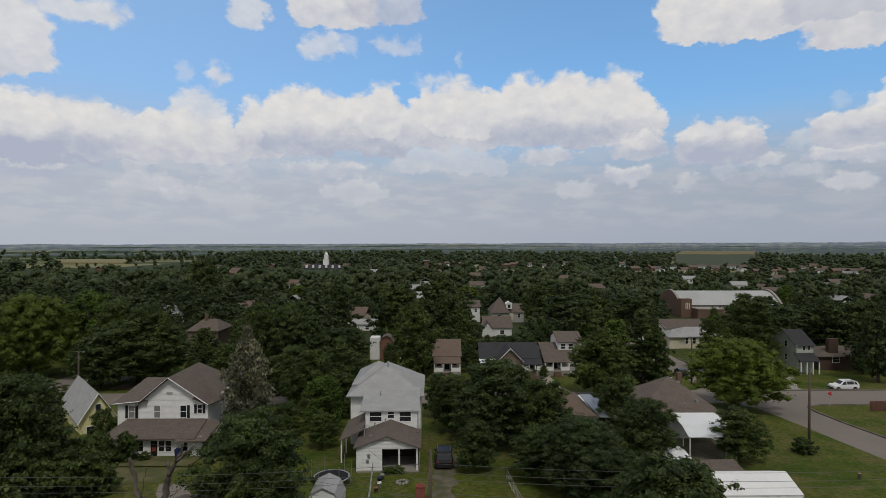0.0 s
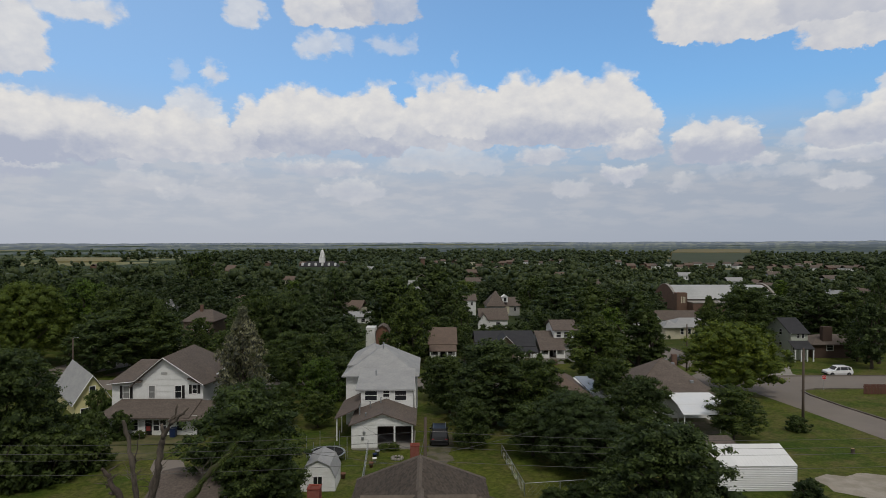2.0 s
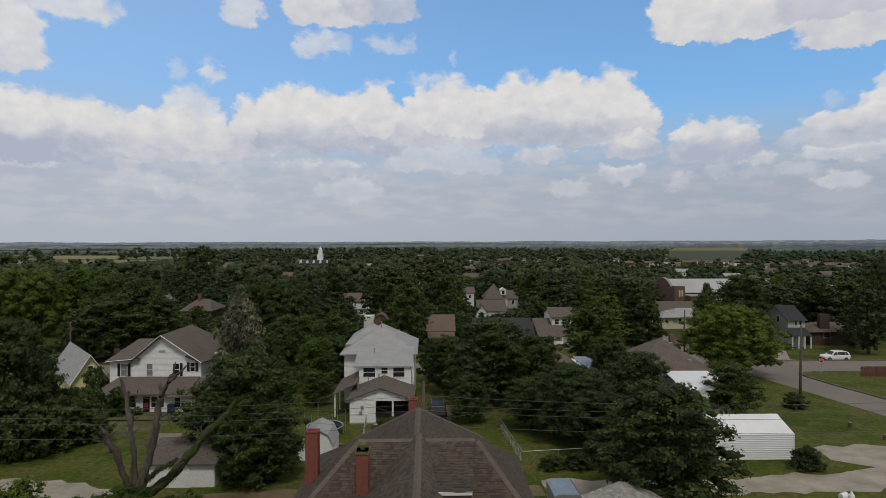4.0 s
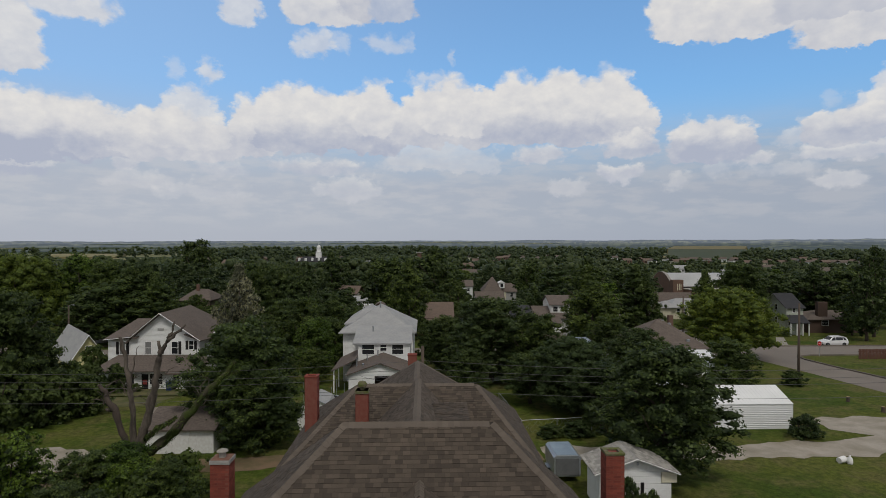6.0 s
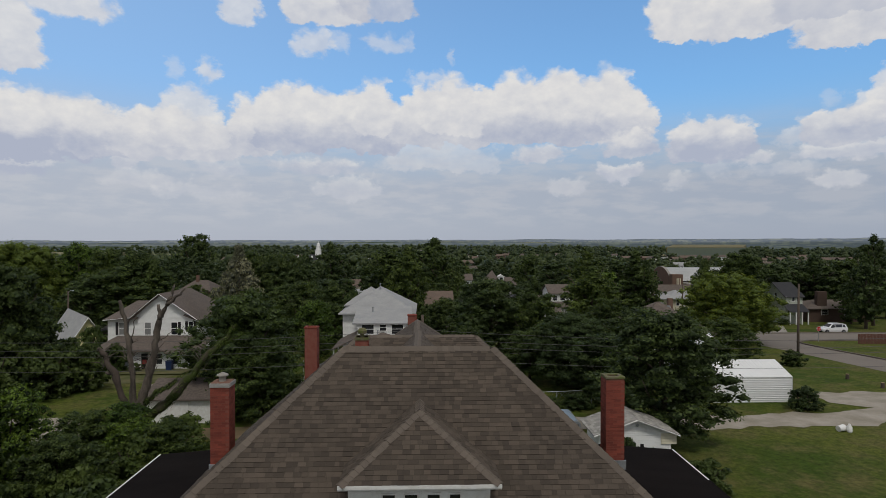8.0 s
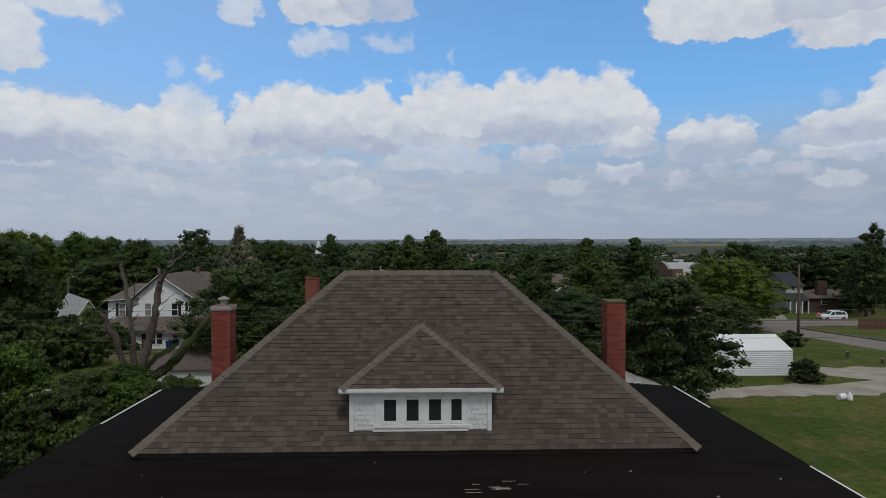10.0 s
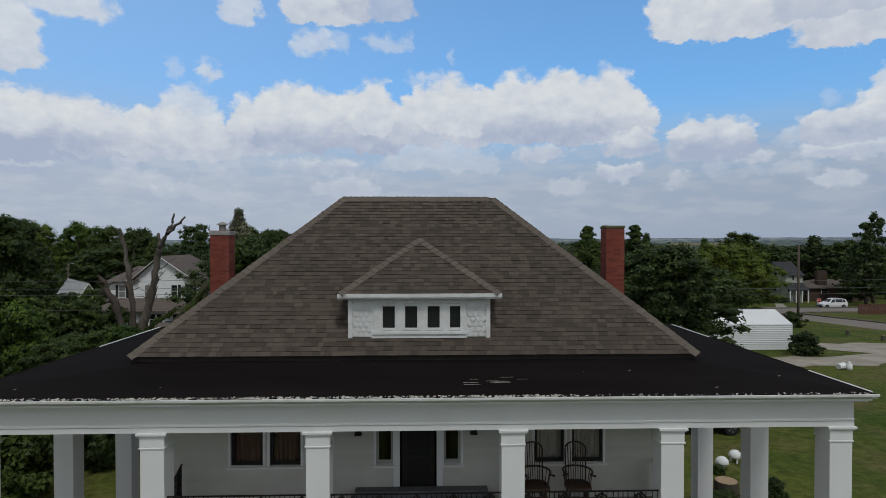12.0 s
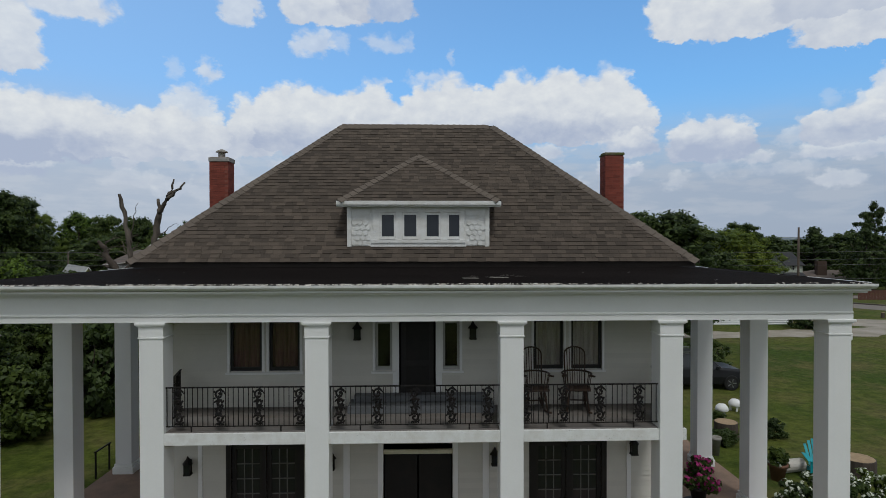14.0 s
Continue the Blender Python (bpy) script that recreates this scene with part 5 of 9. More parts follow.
# ---- neighbouring houses ----
def window_unit(parent, x, z, y, w, h, shutters=False, frame_mat=None, out=-1, along="x", blind=False):
    """A framed window on a wall; along y for walls that face sideways, out: the way it faces."""
    s, p = Shape(), Shape()

    def put(shape, a0, a1, d0, d1, z0, z1):
        lo, hi = sorted((d0 * out, d1 * out))
        if along == "x":
            shape.box(x + a0, x + a1, y + lo, y + hi, z + z0, z + z1)
        else:
            shape.box(y + lo, y + hi, x + a0, x + a1, z + z0, z + z1)
    f = 0.07
    for a0, a1, z0, z1 in ((-w / 2 - f, -w / 2, -f, h + f), (w / 2, w / 2 + f, -f, h + f), (-w / 2, w / 2, -f, 0), (-w / 2, w / 2, h, h + f), (-w / 2, w / 2, h * 0.5 - 0.025, h * 0.5 + 0.025)):
        put(s, a0, a1, -0.02, 0.05, z0, z1)
    put(p, -w / 2, w / 2, -0.01, 0.015, 0, h)
    unit = partw("window", s, frame_mat or WHITE, parent)
    partw("pane", p, BLINDPANE if blind else PANE, unit, "pane with a pale blind behind it" if blind else "")
    if shutters:
        for sx in (-1, 1) if shutters is True else (shutters,):
            q = Shape()
            put(q, sx * (w / 2 + f + 0.17) - 0.16, sx * (w / 2 + f + 0.17) + 0.16, -0.01, 0.045, -0.05, h + 0.05)
            partw("shutter", q, DARKFRAME, unit, "black shutter")
    return unit


def hip(s, x0, x1, y0, y1, z, ridge, thick=0.14):
    """Four sloping planes from the eaves to a ridge given by its two ends."""
    a, b = ridge
    c = [(x0, y0, z), (x1, y0, z), (x1, y1, z), (x0, y1, z)]
    if abs(a[0] - b[0]) >= abs(a[1] - b[1]):
        s.slab([c[0], c[1], b, a], thick).slab([c[2], c[3], a, b], thick).slab([c[1], c[2], b], thick).slab([c[3], c[0], a], thick)
    else:
        s.slab([c[0], c[1], a], thick).slab([c[1], c[2], b, a], thick).slab([c[2], c[3], b], thick).slab([c[3], c[0], a, b], thick)
    return s


def gable(s, x0, x1, y0, y1, z, top, along, over=0.35, thick=0.12):
    """Two sloping planes; the ridge runs along x or y."""
    if along == "x":
        m = (y0 + y1) / 2
        s.slab([(x0 - over, y0, z), (x1 + over, y0, z), (x1 + over, m, top), (x0 - over, m, top)], thick).slab([(x1 + over, y1, z), (x0 - over, y1, z), (x0 - over, m, top), (x1 + over, m, top)], thick)
    else:
        m = (x0 + x1) / 2
        s.slab([(x0, y1 + over, z), (x0, y0 - over, z), (m, y0 - over, top), (m, y1 + over, top)], thick).slab([(x1, y0 - over, z), (x1, y1 + over, z), (m, y1 + over, top), (m, y0 - over, top)], thick)
    return s


def gable_end(s, a0, a1, z, top, at, along, thick=0.15):
    """The triangle of wall under a gable; along x: it faces y."""
    m = (a0 + a1) / 2
    s.prism([(a0, z), (a1, z), (m, top)], "y" if along == "x" else "x", at, at + thick)
    return s


# white house with a grey pyramid roof and a low porch gable
h2 = thing("white_house", (-5.6, 72, land(-5, 72)), "white two-storey house with a light grey pyramid roof", "house")
partw("wall", Shape().box(-9.7, -1.35, 70.5, 80, -1.6, 4.95), SIDING, h2)
partw("upper_wall", Shape().box(-7.43, -1.62, 66, 70.5, 1.9, 4.3), SIDING, h2)
roof = hip(Shape(), -10.16, -0.95, 69.9, 81, 4.95, ((-5.6, 75.2, 7.7), (-5.6, 76.6, 7.7)))
partw("roof", roof, GREYROOF, h2)
partw("rear_peak", hip(Shape(), -9.9, -4.4, 73, 82, 5.6, ((-7.0, 77, 7.55), (-7.0, 78, 7.55))), GREYROOF, h2)
partw("front_roof", Shape().slab([(-8.0, 65.75, 4.38), (-1.4, 65.75, 4.38), (-1.4, 71.2, 5.66), (-8.0, 71.2, 5.66)], 0.14), GREYROOF, h2)
partw("soffit", Shape().box(-8.0, -1.4, 65.8, 66.0, 4.2, 4.28), WHITE, h2)
for x, z, w, h in ((-6.29, 3.14, 1.3, 1.05), (-4.58, 3.5, 0.68, 0.76), (-2.98, 3.14, 1.24, 1.08)):
    window_unit(h2, x, z, 66, w, h)
partw("porch_roof", gable(Shape(), -8.04, -1.12, 60.5, 66, 2.1, 3.33, "y", 0.3), BROWNROOF, h2, "brown shingled porch roof")
partw("porch_gable", gable_end(Shape(), -7.9, -1.3, 2.0, 3.15, 60.5, "x").box(-7.76, -5.1, 60.5, 60.65, -0.5, 2.02).box(-5.1, -1.4, 60.5, 60.65, 1.9, 2.02).box(-7.76, -7.6, 60.65, 66, -0.8, 2.05), SIDING, h2)
for x in (-3.35, -1.52):
    partw("post", Shape().box(x - 0.09, x + 0.09, 60.5, 60.68, -0.5, 1.9), WHITE, h2, bevel=0.01)
# back wall takes a dark brown that paints in the porch's shade
partw("porch_back", Shape().box(-7.6, -1.5, 64.6, 64.7, -0.8, 2.3).box(-1.5, -1.4, 61.5, 64.7, -0.8, 2.1), DARKWOOD_AND_SHADE, h2, "porch back wall coloured dark for the porch's shade")
partw("porch_deck", Shape().box(-7.7, -1.3, 60.3, 66, -0.7, -0.3), CONCRETE, h2)
partw("side_porch_roof", Shape().slab([(-9.95, 63.2, 1.9), (-7.4, 63.2, 3.1), (-7.4, 70.5, 3.1), (-9.95, 70.5, 1.9)], 0.12), BROWNROOF, h2)
for y in (63.5, 67):
    partw("post", Shape().box(-9.8, -9.66, y, y + 0.14, -1, 1.85), WHITE, h2, bevel=0.01)
pipe = Shape()
for x, y, z, t in ((-5.55, 74.6, 7.2, 0.9), (-6.0, 69.2, 5.0, 0.7), (-7.2, 63.0, 2.3, 0.9), (-6.2, 64.2, 2.8, 0.6), (-6.4, 61.6, 2.5, 0.4), (-5.1, 64.8, 3.0, 0.7)):
    pipe.tube([(x, y, z), (x, y, z + t)], 0.07, 8).tube([(x, y, z + t), (x, y, z + t + 0.08)], 0.11, 8)
partw("vent_pipe", pipe, GALV, h2, kind="stuff")
for x, z in ((-6.75, 0.55), (-6.6, 1.1)):
    partw("meter_box", Shape().box(x, x + 0.28, 60.38, 60.5, z, z + 0.3), GALV, h2, "grey electric meter box")

# white gabled house with a long porch roof
h3 = thing("gabled_house", (-31, 74, land(-31, 74)), "white two-storey house with a front gable and black shutters", "house")
partw("wall", Shape().box(-36.75, -26.25, 69.5, 80, -1.8, 4.35), SIDING, h3)
partw("gable_wall", Shape().prism([(-34.3, 4.35), (-26.4, 4.35), (-30.7, 7.2)], "y", 69.5, 69.7), SIDING, h3)
partw("rear_wall", Shape().box(-35.5, -27.2, 80, 82.2, -1.8, 3.8), SIDING, h3)
partw("roof", Shape().slab([(-34.6, 69.05, 4.0), (-30.7, 69.05, 7.42), (-30.6, 78.0, 7.42), (-35.0, 82.5, 4.0)], 0.15).slab([(-30.7, 69.05, 7.42), (-26.0, 69.05, 4.22), (-26.0, 76, 4.1), (-26.2, 82.5, 3.9), (-30.6, 78.0, 7.42)], 0.15)
      .slab([(-35.0, 82.5, 4.0), (-30.6, 78.0, 7.42), (-26.2, 82.5, 3.9)], 0.15), BROWNROOF, h3)
partw("wing_roof", Shape().slab([(-37.05, 69.05, 4.42), (-33.2, 69.05, 4.62), (-33.4, 75.5, 6.0), (-36.2, 75.5, 6.0)], 0.13).slab([(-37.05, 80, 4.42), (-37.05, 69.05, 4.42), (-36.2, 75.5, 6.0)], 0.13), BROWNROOF, h3)
partw("corner_roof", Shape().slab([(-27.9, 69.05, 4.98), (-26.0, 69.05, 4.24), (-25.4, 72.6, 4.1), (-27.2, 74.5, 5.2)], 0.12), BROWNROOF, h3)
partw("barge_board", Shape().bar((-34.0, 69.0, 4.62), (-30.7, 69.0, 7.38), 0.05, 0.2, (0, 1, 0)).bar((-30.7, 69.0, 7.38), (-26.0, 69.0, 4.18), 0.05, 0.2, (0, 1, 0)).bar((-37.05, 69.0, 4.35), (-34.0, 69.0, 4.62), 0.05, 0.18, (0, 1, 0)), WHITE, h3)
partw("porch_roof", Shape().slab([(-36.6, 65.3, 1.5), (-26.2, 65.3, 1.52), (-26.3, 69.5, 2.5), (-35.6, 69.5, 2.5)], 0.14).slab([(-36.6, 70, 1.5), (-36.6, 65.3, 1.5), (-35.6, 69.5, 2.5)], 0.14)
      .slab([(-28.3, 64.8, 1.35), (-24.9, 65.2, 1.3), (-24.6, 69.5, 2.3), (-26.9, 69.5, 2.4)], 0.14), BROWNROOF, h3, "brown shingled porch roof")
partw("porch_wall", Shape().box(-35.9, -25.6, 66.0, 66.2, -1.2, 1.55), SIDING, h3)
for x, sh in ((-35.1, True), (-32.15, False), (-29.1, 1), (-27.2, True)):
    window_unit(h3, x, 2.62 if x < -28 else 3.15, 69.5, 0.68 if x < -28 else 0.5, 1.4 if x < -28 else 0.95, sh, blind=x < -31)
for x in (-34.0, -32.4, -30.05, -29.3, -27.5):
    window_unit(h3, x, -0.1, 66.0, 0.62, 1.15)
dr = partw("front_door", Shape().box(-31.25, -30.55, 65.95, 66.0, -1.05, 1.05), BLACKDOOR_AND_GAP, h3, "dark storm door")
partw("door_panel", Shape().box(-31.12, -30.68, 65.93, 65.95, -0.1, 0.4), REDPAINT, dr, "red door panel")
partw("gable_vent", Shape().box(-31.05, -30.35, 69.44, 69.5, 5.35, 5.6), GREYSIDE, h3, "louvred gable vent")
# yellow house
h4 = thing("yellow_house", pose(-43.0, 76.6, land(-43, 77), 0, 0, 40), "pale yellow house with a steep grey shingled gable roof", "house")
G4 = -land(-43, 77)
part("wall", Shape().box(-2.0, 2.0, 0, 13, -0.6, G4 + 0.6), YELLOW, h4)
part("gable_wall", gable_end(Shape(), -2.0, 2.0, G4 + 0.6, G4 + 3.55, 0, "x", 0.2), YELLOW, h4)
part("roof", gable(Shape(), -2.35, 2.35, 0, 13, G4 + 0.2, G4 + 3.8, "y", 0.35), GREYROOF, h4)
part("barge_board", Shape().bar((-2.35, -0.37, G4 + 0.15), (0, -0.37, G4 + 3.75), 0.06, 0.2, (0, 1, 0)).bar((0, -0.37, G4 + 3.75), (2.35, -0.37, G4 + 0.15), 0.06, 0.2, (0, 1, 0)), WHITE, h4)
for wx, wz, ww, wh in ((0, 1.35, 0.6, 0.95), (-0.9, -1.5, 0.8, 1.1)):
    w = part("window", Shape().box(wx - ww / 2 - 0.08, wx - ww / 2, -0.05, 0, G4 + wz - 0.08, G4 + wz + wh + 0.08).box(wx + ww / 2, wx + ww / 2 + 0.08, -0.05, 0, G4 + wz - 0.08, G4 + wz + wh + 0.08)
             .box(wx - ww / 2, wx + ww / 2, -0.05, 0, G4 + wz - 0.08, G4 + wz).box(wx - ww / 2, wx + ww / 2, -0.05, 0, G4 + wz + wh, G4 + wz + wh + 0.08), WHITE, h4)
    part("pane", Shape().box(wx - ww / 2, wx + ww / 2, -0.02, -0.005, G4 + wz, G4 + wz + wh), PANE, w)

# garage behind the dead tree
g1 = thing("garage", (-18, 46.5, 0), "low white garage with a brown shingled roof", "garage")
partw("wall", Shape().box(-20.6, -15.6, 44, 49.6, -0.2, 1.85), WORN, g1)
partw("roof", gable(Shape(), -20.6, -15.6, 43.7, 50, 1.85, 2.75, "x", 0.25), BROWNROOF, g1)
partw("garage_door", Shape().box(-19.9, -17.4, 43.95, 44, -0.1, 1.6), WORN, g1, "white panelled garage door", bevel=0.01)

# brown hip-roofed house with a white awning, and its sheds
h5 = thing("brown_roof_house", (30, 79, land(30, 79)), "low house with a broad brown shingled hip roof", "house")
partw("wall", Shape().box(25.4, 35.4, 71.6, 80.4, -2, 2.1), SIDING, h5)
partw("roof", hip(Shape(), 24.4, 36.2, 70.6, 81.4, 1.95, ((30.6, 77.0, 5.5), (31.4, 77.6, 5.5))), BROWNROOF, h5)
partw("chimney", Shape().box(32.6, 33.2, 77.6, 78.2, 3.2, 5.9), WALLBRICK, h5, "red brick chimney")
vents = Shape()
for x, y, z in ((31.6, 77.4, 4.9), (32.2, 76.6, 4.6), (33.2, 73.2, 3.0)):
    vents.box(x - 0.2, x + 0.2, y - 0.2, y + 0.2, z, z + 0.45)
partw("roof_vent", vents, GALV, h5, kind="stuff")
aw = thing("awning", (31, 66.5, land(31, 66)), "white sheet-metal patio awning on thin posts", "awning")
partw("sheet", Shape().slab([(28.4, 66.2, 2.42), (34.0, 66.2, 2.42), (34.2, 70.6, 2.62), (28.9, 70.6, 2.62)], 0.06).slab([(27.7, 62.9, 2.2), (33.2, 62.9, 2.2), (34.0, 66.2, 2.41), (28.4, 66.2, 2.41)], 0.05), SHEETROOF, aw)
for x, y in ((27.9, 63.1), (31.9, 63.1), (28.6, 66.4), (33.0, 63.1)):
    partw("post", Shape().box(x - 0.05, x + 0.05, y - 0.05, y + 0.05, -0.8, 2.18), WHITE, aw)
# slab takes the dark mud colour to paint in the awning's shade
partw("patio", Shape().box(27.5, 34, 62.8, 71, -1.2, -0.62), MUD_AND_SHADE, aw, "patio slab coloured dark for the shade under the awning")
cp = thing("metal_carport", (27.7, 51, 0), "white ribbed metal carport with a low gabled roof", "carport")
for y in (48.4, 53.5):
    waves = []
    for i in range(14):
        z = -0.05 + 0.1536 * i
        waves += [(y + 0.026, z), (y + 0.026, z + 0.05), (y, z + 0.07), (y, z + 0.13)]
    partw("side_sheet", Shape().prism(waves + [(y + 0.05, 2.1), (y + 0.09, 2.1), (y + 0.09, -0.05)], "x", 24.3, 31.0), SHEETROOF, cp, "ribbed white side sheet")


def ribbed(x0, x1, ribs, low, high):
    """One sloping sheet with upstanding ribs; low and high: (y, z) of its two edges."""
    s, n = Shape(), 0
    line = []
    for i in range(ribs):
        a, w = x0 + (x1 - x0) * i / ribs, (x1 - x0) / ribs
        line += [(a, 0.0), (a + w - 0.07, 0.0), (a + w - 0.055, 0.014), (a + w - 0.015, 0.014)]
    line.append((x1, 0.0))
    for lift in (0.03, 0.0):
        for y, z in (low, high):
            s.v += [(x, y, z + h + lift) for x, h in line]
    n = len(line)
    for i in range(n - 1):
        s.f += [(i, i + 1, n + i + 1, n + i), (2 * n + i + 1, 2 * n + i, 3 * n + i, 3 * n + i + 1), (2 * n + i, 2 * n + i + 1, i + 1, i), (n + i, n + i + 1, 3 * n + i + 1, 3 * n + i)]
    s.f += [(0, n, 3 * n, 2 * n), (n - 1, 3 * n - 1, 4 * n - 1, 2 * n - 1)]
    return s


for y0 in (48.36, 53.6):
    partw("roof_sheet", ribbed(24.3, 31.0, 22, (y0, 2.1), (50.95 + (0.001 if y0 > 50 else 0), 3.08)), SHEETROOF, cp, "ribbed white roof sheet")
partw("end_sheet", Shape().prism([(48.4, 2.05), (53.56, 2.05), (50.95, 3.02)], "x", 30.95, 31.0).box(30.94, 31.0, 48.4, 53.56, -0.05, 2.05), RIBWHITE, cp)
partw("frame", Shape().box(24.32, 24.4, 48.5, 48.58, 0, 2.05).box(24.32, 24.4, 53.4, 53.48, 0, 2.05).box(24.32, 24.4, 50.9, 50.98, 0, 3.0), GALV, cp)
ls = thing("tin_shed", (24.9, 61, land(25, 61)), "small galvanised tin shed", "shed")
partw("body", Shape().box(24.0, 26.3, 59.6, 61.8, -0.7, 1.15), GALV, ls)
partw("roof", Shape().slab([(23.8, 59.4, 1.15), (26.5, 59.4, 1.15), (26.5, 62, 1.5), (23.8, 62, 1.5)], 0.06), SHEETROOF, ls)
lw = thing("low_shed", (28.4, 57, land(28, 57)), "low dark shed with a grey-brown roof", "shed")
partw("body", Shape().box(26.4, 30.2, 56.6, 58.6, -0.5, 0.9), REDPAINT, lw)
partw("roof", Shape().slab([(26.1, 56.3, 0.85), (30.5, 56.3, 0.85), (30.5, 58.9, 1.25), (26.1, 58.9, 1.25)], 0.08), BROWNROOF, lw)
# house with a part-metal roof
h6 = thing("metal_roof_house", (20, 77, land(20, 77)), "low house with a tan roof and white metal sheets", "house")
partw("wall", Shape().box(16.4, 22.6, 72.4, 82, -2, 1.9), SIDING, h6)
partw("roof", hip(Shape(), 15.4, 20.2, 71.6, 82.6, 2.0, ((17.6, 76, 3.6), (17.6, 79, 3.6))), TANROOF, h6)
partw("metal_sheet", Shape().slab([(20.4, 71.0, 2.0), (22.6, 71.0, 2.0), (21.6, 78, 3.0), (19.6, 78, 3.0)], 0.08), GALV, h6, "dirty white metal roof sheets")
partw("carport_wall", Shape().box(14.2, 20, 62.8, 63, -0.7, 0.5), WORN, h6, "low white wall under trees")


def plain_house(name, x0, x1, y0, y1, eave, top, along, wall, roof_mat, label, wins=(), style="gable", porch=None, floor=None):
    """A house seen far off: walls, roof with overhang, windows, perhaps a porch."""
    g = min(land(x0, y0), land(x1, y1)) - 0.3
    h = thing(name, ((x0 + x1) / 2, (y0 + y1) / 2, g + 0.3), label, "house")
    partw("wall", Shape().box(x0, x1, y0, y1, g, eave), wall, h)
    if style == "gable":
        partw("roof", gable(Shape(), x0 - (0.4 if along == "y" else 0), x1 + (0.4 if along == "y" else 0), y0 - (0.4 if along == "x" else 0), y1 + (0.4 if along == "x" else 0), eave - 0.05, top, along), roof_mat, h)
        if along == "x":
            partw("gable_wall", gable_end(Shape(), y0, y1, eave, top - 0.15, x0, "y"), wall, h)
            partw("gable_wall", gable_end(Shape(), y0, y1, eave, top - 0.15, x1 - 0.15, "y"), wall, h)
        else:
            partw("gable_wall", gable_end(Shape(), x0, x1, eave, top - 0.15, y0, "x"), wall, h)
    else:
        cx, cy, k = (x0 + x1) / 2, (y0 + y1) / 2, 0.22 * (x1 - x0)
        partw("roof", hip(Shape(), x0 - 0.5, x1 + 0.5, y0 - 0.5, y1 + 0.5, eave - 0.05, ((cx - k, cy, top), (cx + k, cy, top))), roof_mat, h)
    for x, z, w, hh in wins:
        window_unit(h, x, z, y0, w, hh)
    if porch:
        a, b, pz, pt = porch
        partw("porch_roof", Shape().slab([(a - 0.2, y0 - 2.4, pz), (b + 0.2, y0 - 2.4, pz), (b + 0.2, y0 + 0.1, pt), (a - 0.2, y0 + 0.1, pt)], 0.12), roof_mat, h)
        for i in range(4):
            x = a + (b - a) * i / 3
            partw("post", Shape().box(x - 0.1, x + 0.1, y0 - 2.3, y0 - 2.1, floor or g, pz - 0.1), WHITE, h)
        if floor is not None:
            mid = (a + b) / 2
            partw("porch_deck", Shape().box(a - 0.2, b + 0.2, y0 - 2.4, y0, g, floor), CONCRETE, h)
            for p, q in ((a, mid - 0.9), (mid + 0.9, b)):
                partw("porch_rail", Shape().box(p, q, y0 - 2.35, y0 - 2.25, floor, floor + 0.75), WHITE, h)
            steps = Shape()
            for i in range(6):
                steps.box(mid - 0.7, mid + 0.7, y0 - 2.4 - 0.3 * (i + 1), y0 - 2.4 - 0.3 * i, g - 0.4, floor - 0.2 * (i + 1))
            partw("steps", steps, WALLBRICK, h, "red brick steps")
            partw("door", Shape().box(mid - 0.45, mid + 0.45, y0 - 0.04, y0, floor, floor + 2.0), BLACKDOOR_AND_GAP, h)
    return h


plain_house("bungalow", 0.3, 5.6, 118.4, 127, 0.5, 3.2, "x", GREYSIDE, TANROOF, "small bungalow with a tan-brown shingled roof and white rails", ((1.4, -1.5, 0.9, 1.2), (4.5, -1.5, 0.9, 1.2)), porch=(0.5, 5.5, -0.55, 0.5), floor=-2.2)
dk = plain_house("stone_bungalow", 9.8, 21.4, 118, 127, 0.1, 2.5, "x", STONEWALL, DARKROOF, "brown stone bungalow with a charcoal roof and white trim", ((11, -2.0, 1.1, 1.3),), porch=(17.9, 21.6, -0.75, 0.1), floor=-1.9)
partw("front_gable_wall", gable_end(Shape(), 13.1, 17.5, 0.1, 2.3, 115, "x").box(13.1, 17.5, 115, 118, -4.4, 0.1), STONEWALL, dk)
partw("front_gable_roof", gable(Shape(), 12.8, 17.8, 115, 121, 0.0, 2.55, "y", 0.3), DARKROOF, dk)
partw("white_barge", Shape().bar((12.7, 114.6, -0.05), (15.3, 114.6, 2.55), 0.06, 0.25, (0, 1, 0)).bar((15.3, 114.6, 2.55), (17.9, 114.6, -0.05), 0.06, 0.25, (0, 1, 0)), WHITE, dk)
partw("side_porch_roof", Shape().slab([(9.4, 115.4, -0.3), (12.6, 115.4, -0.3), (12.6, 118, 0.05), (9.4, 118, 0.05)], 0.16), SHEETROOF, dk, "white flat side porch roof")
partw("side_porch", Shape().box(9.6, 12.4, 115.8, 118, -4.4, -1.6), WALLBRICK, dk, "red brick side porch")
window_unit(dk, 14.7, -1.15, 115, 0.7, 0.8)
window_unit(dk, 15.8, -1.15, 115, 0.7, 0.8)
plain_house("grey_house", 22.9, 30.2, 120, 130, 0.1, 2.1, "x", GREYSIDE, BROWNROOF, "pale grey house with a broad porch under brown roofs", ((24.2, -1.7, 0.9, 1.3), (26.2, -1.7, 0.9, 1.3)), porch=(22.7, 27.5, -0.7, 0.3), floor=-2.4)
plain_house("upper_storey_house", 26.2, 31, 122, 130, 2.7, 4.3, "x", SIDING, BROWNROOF, "white house with a raised upper storey", ((27.2, 1.2, 0.9, 1.0), (28.8, 1.2, 0.9, 1.0)))
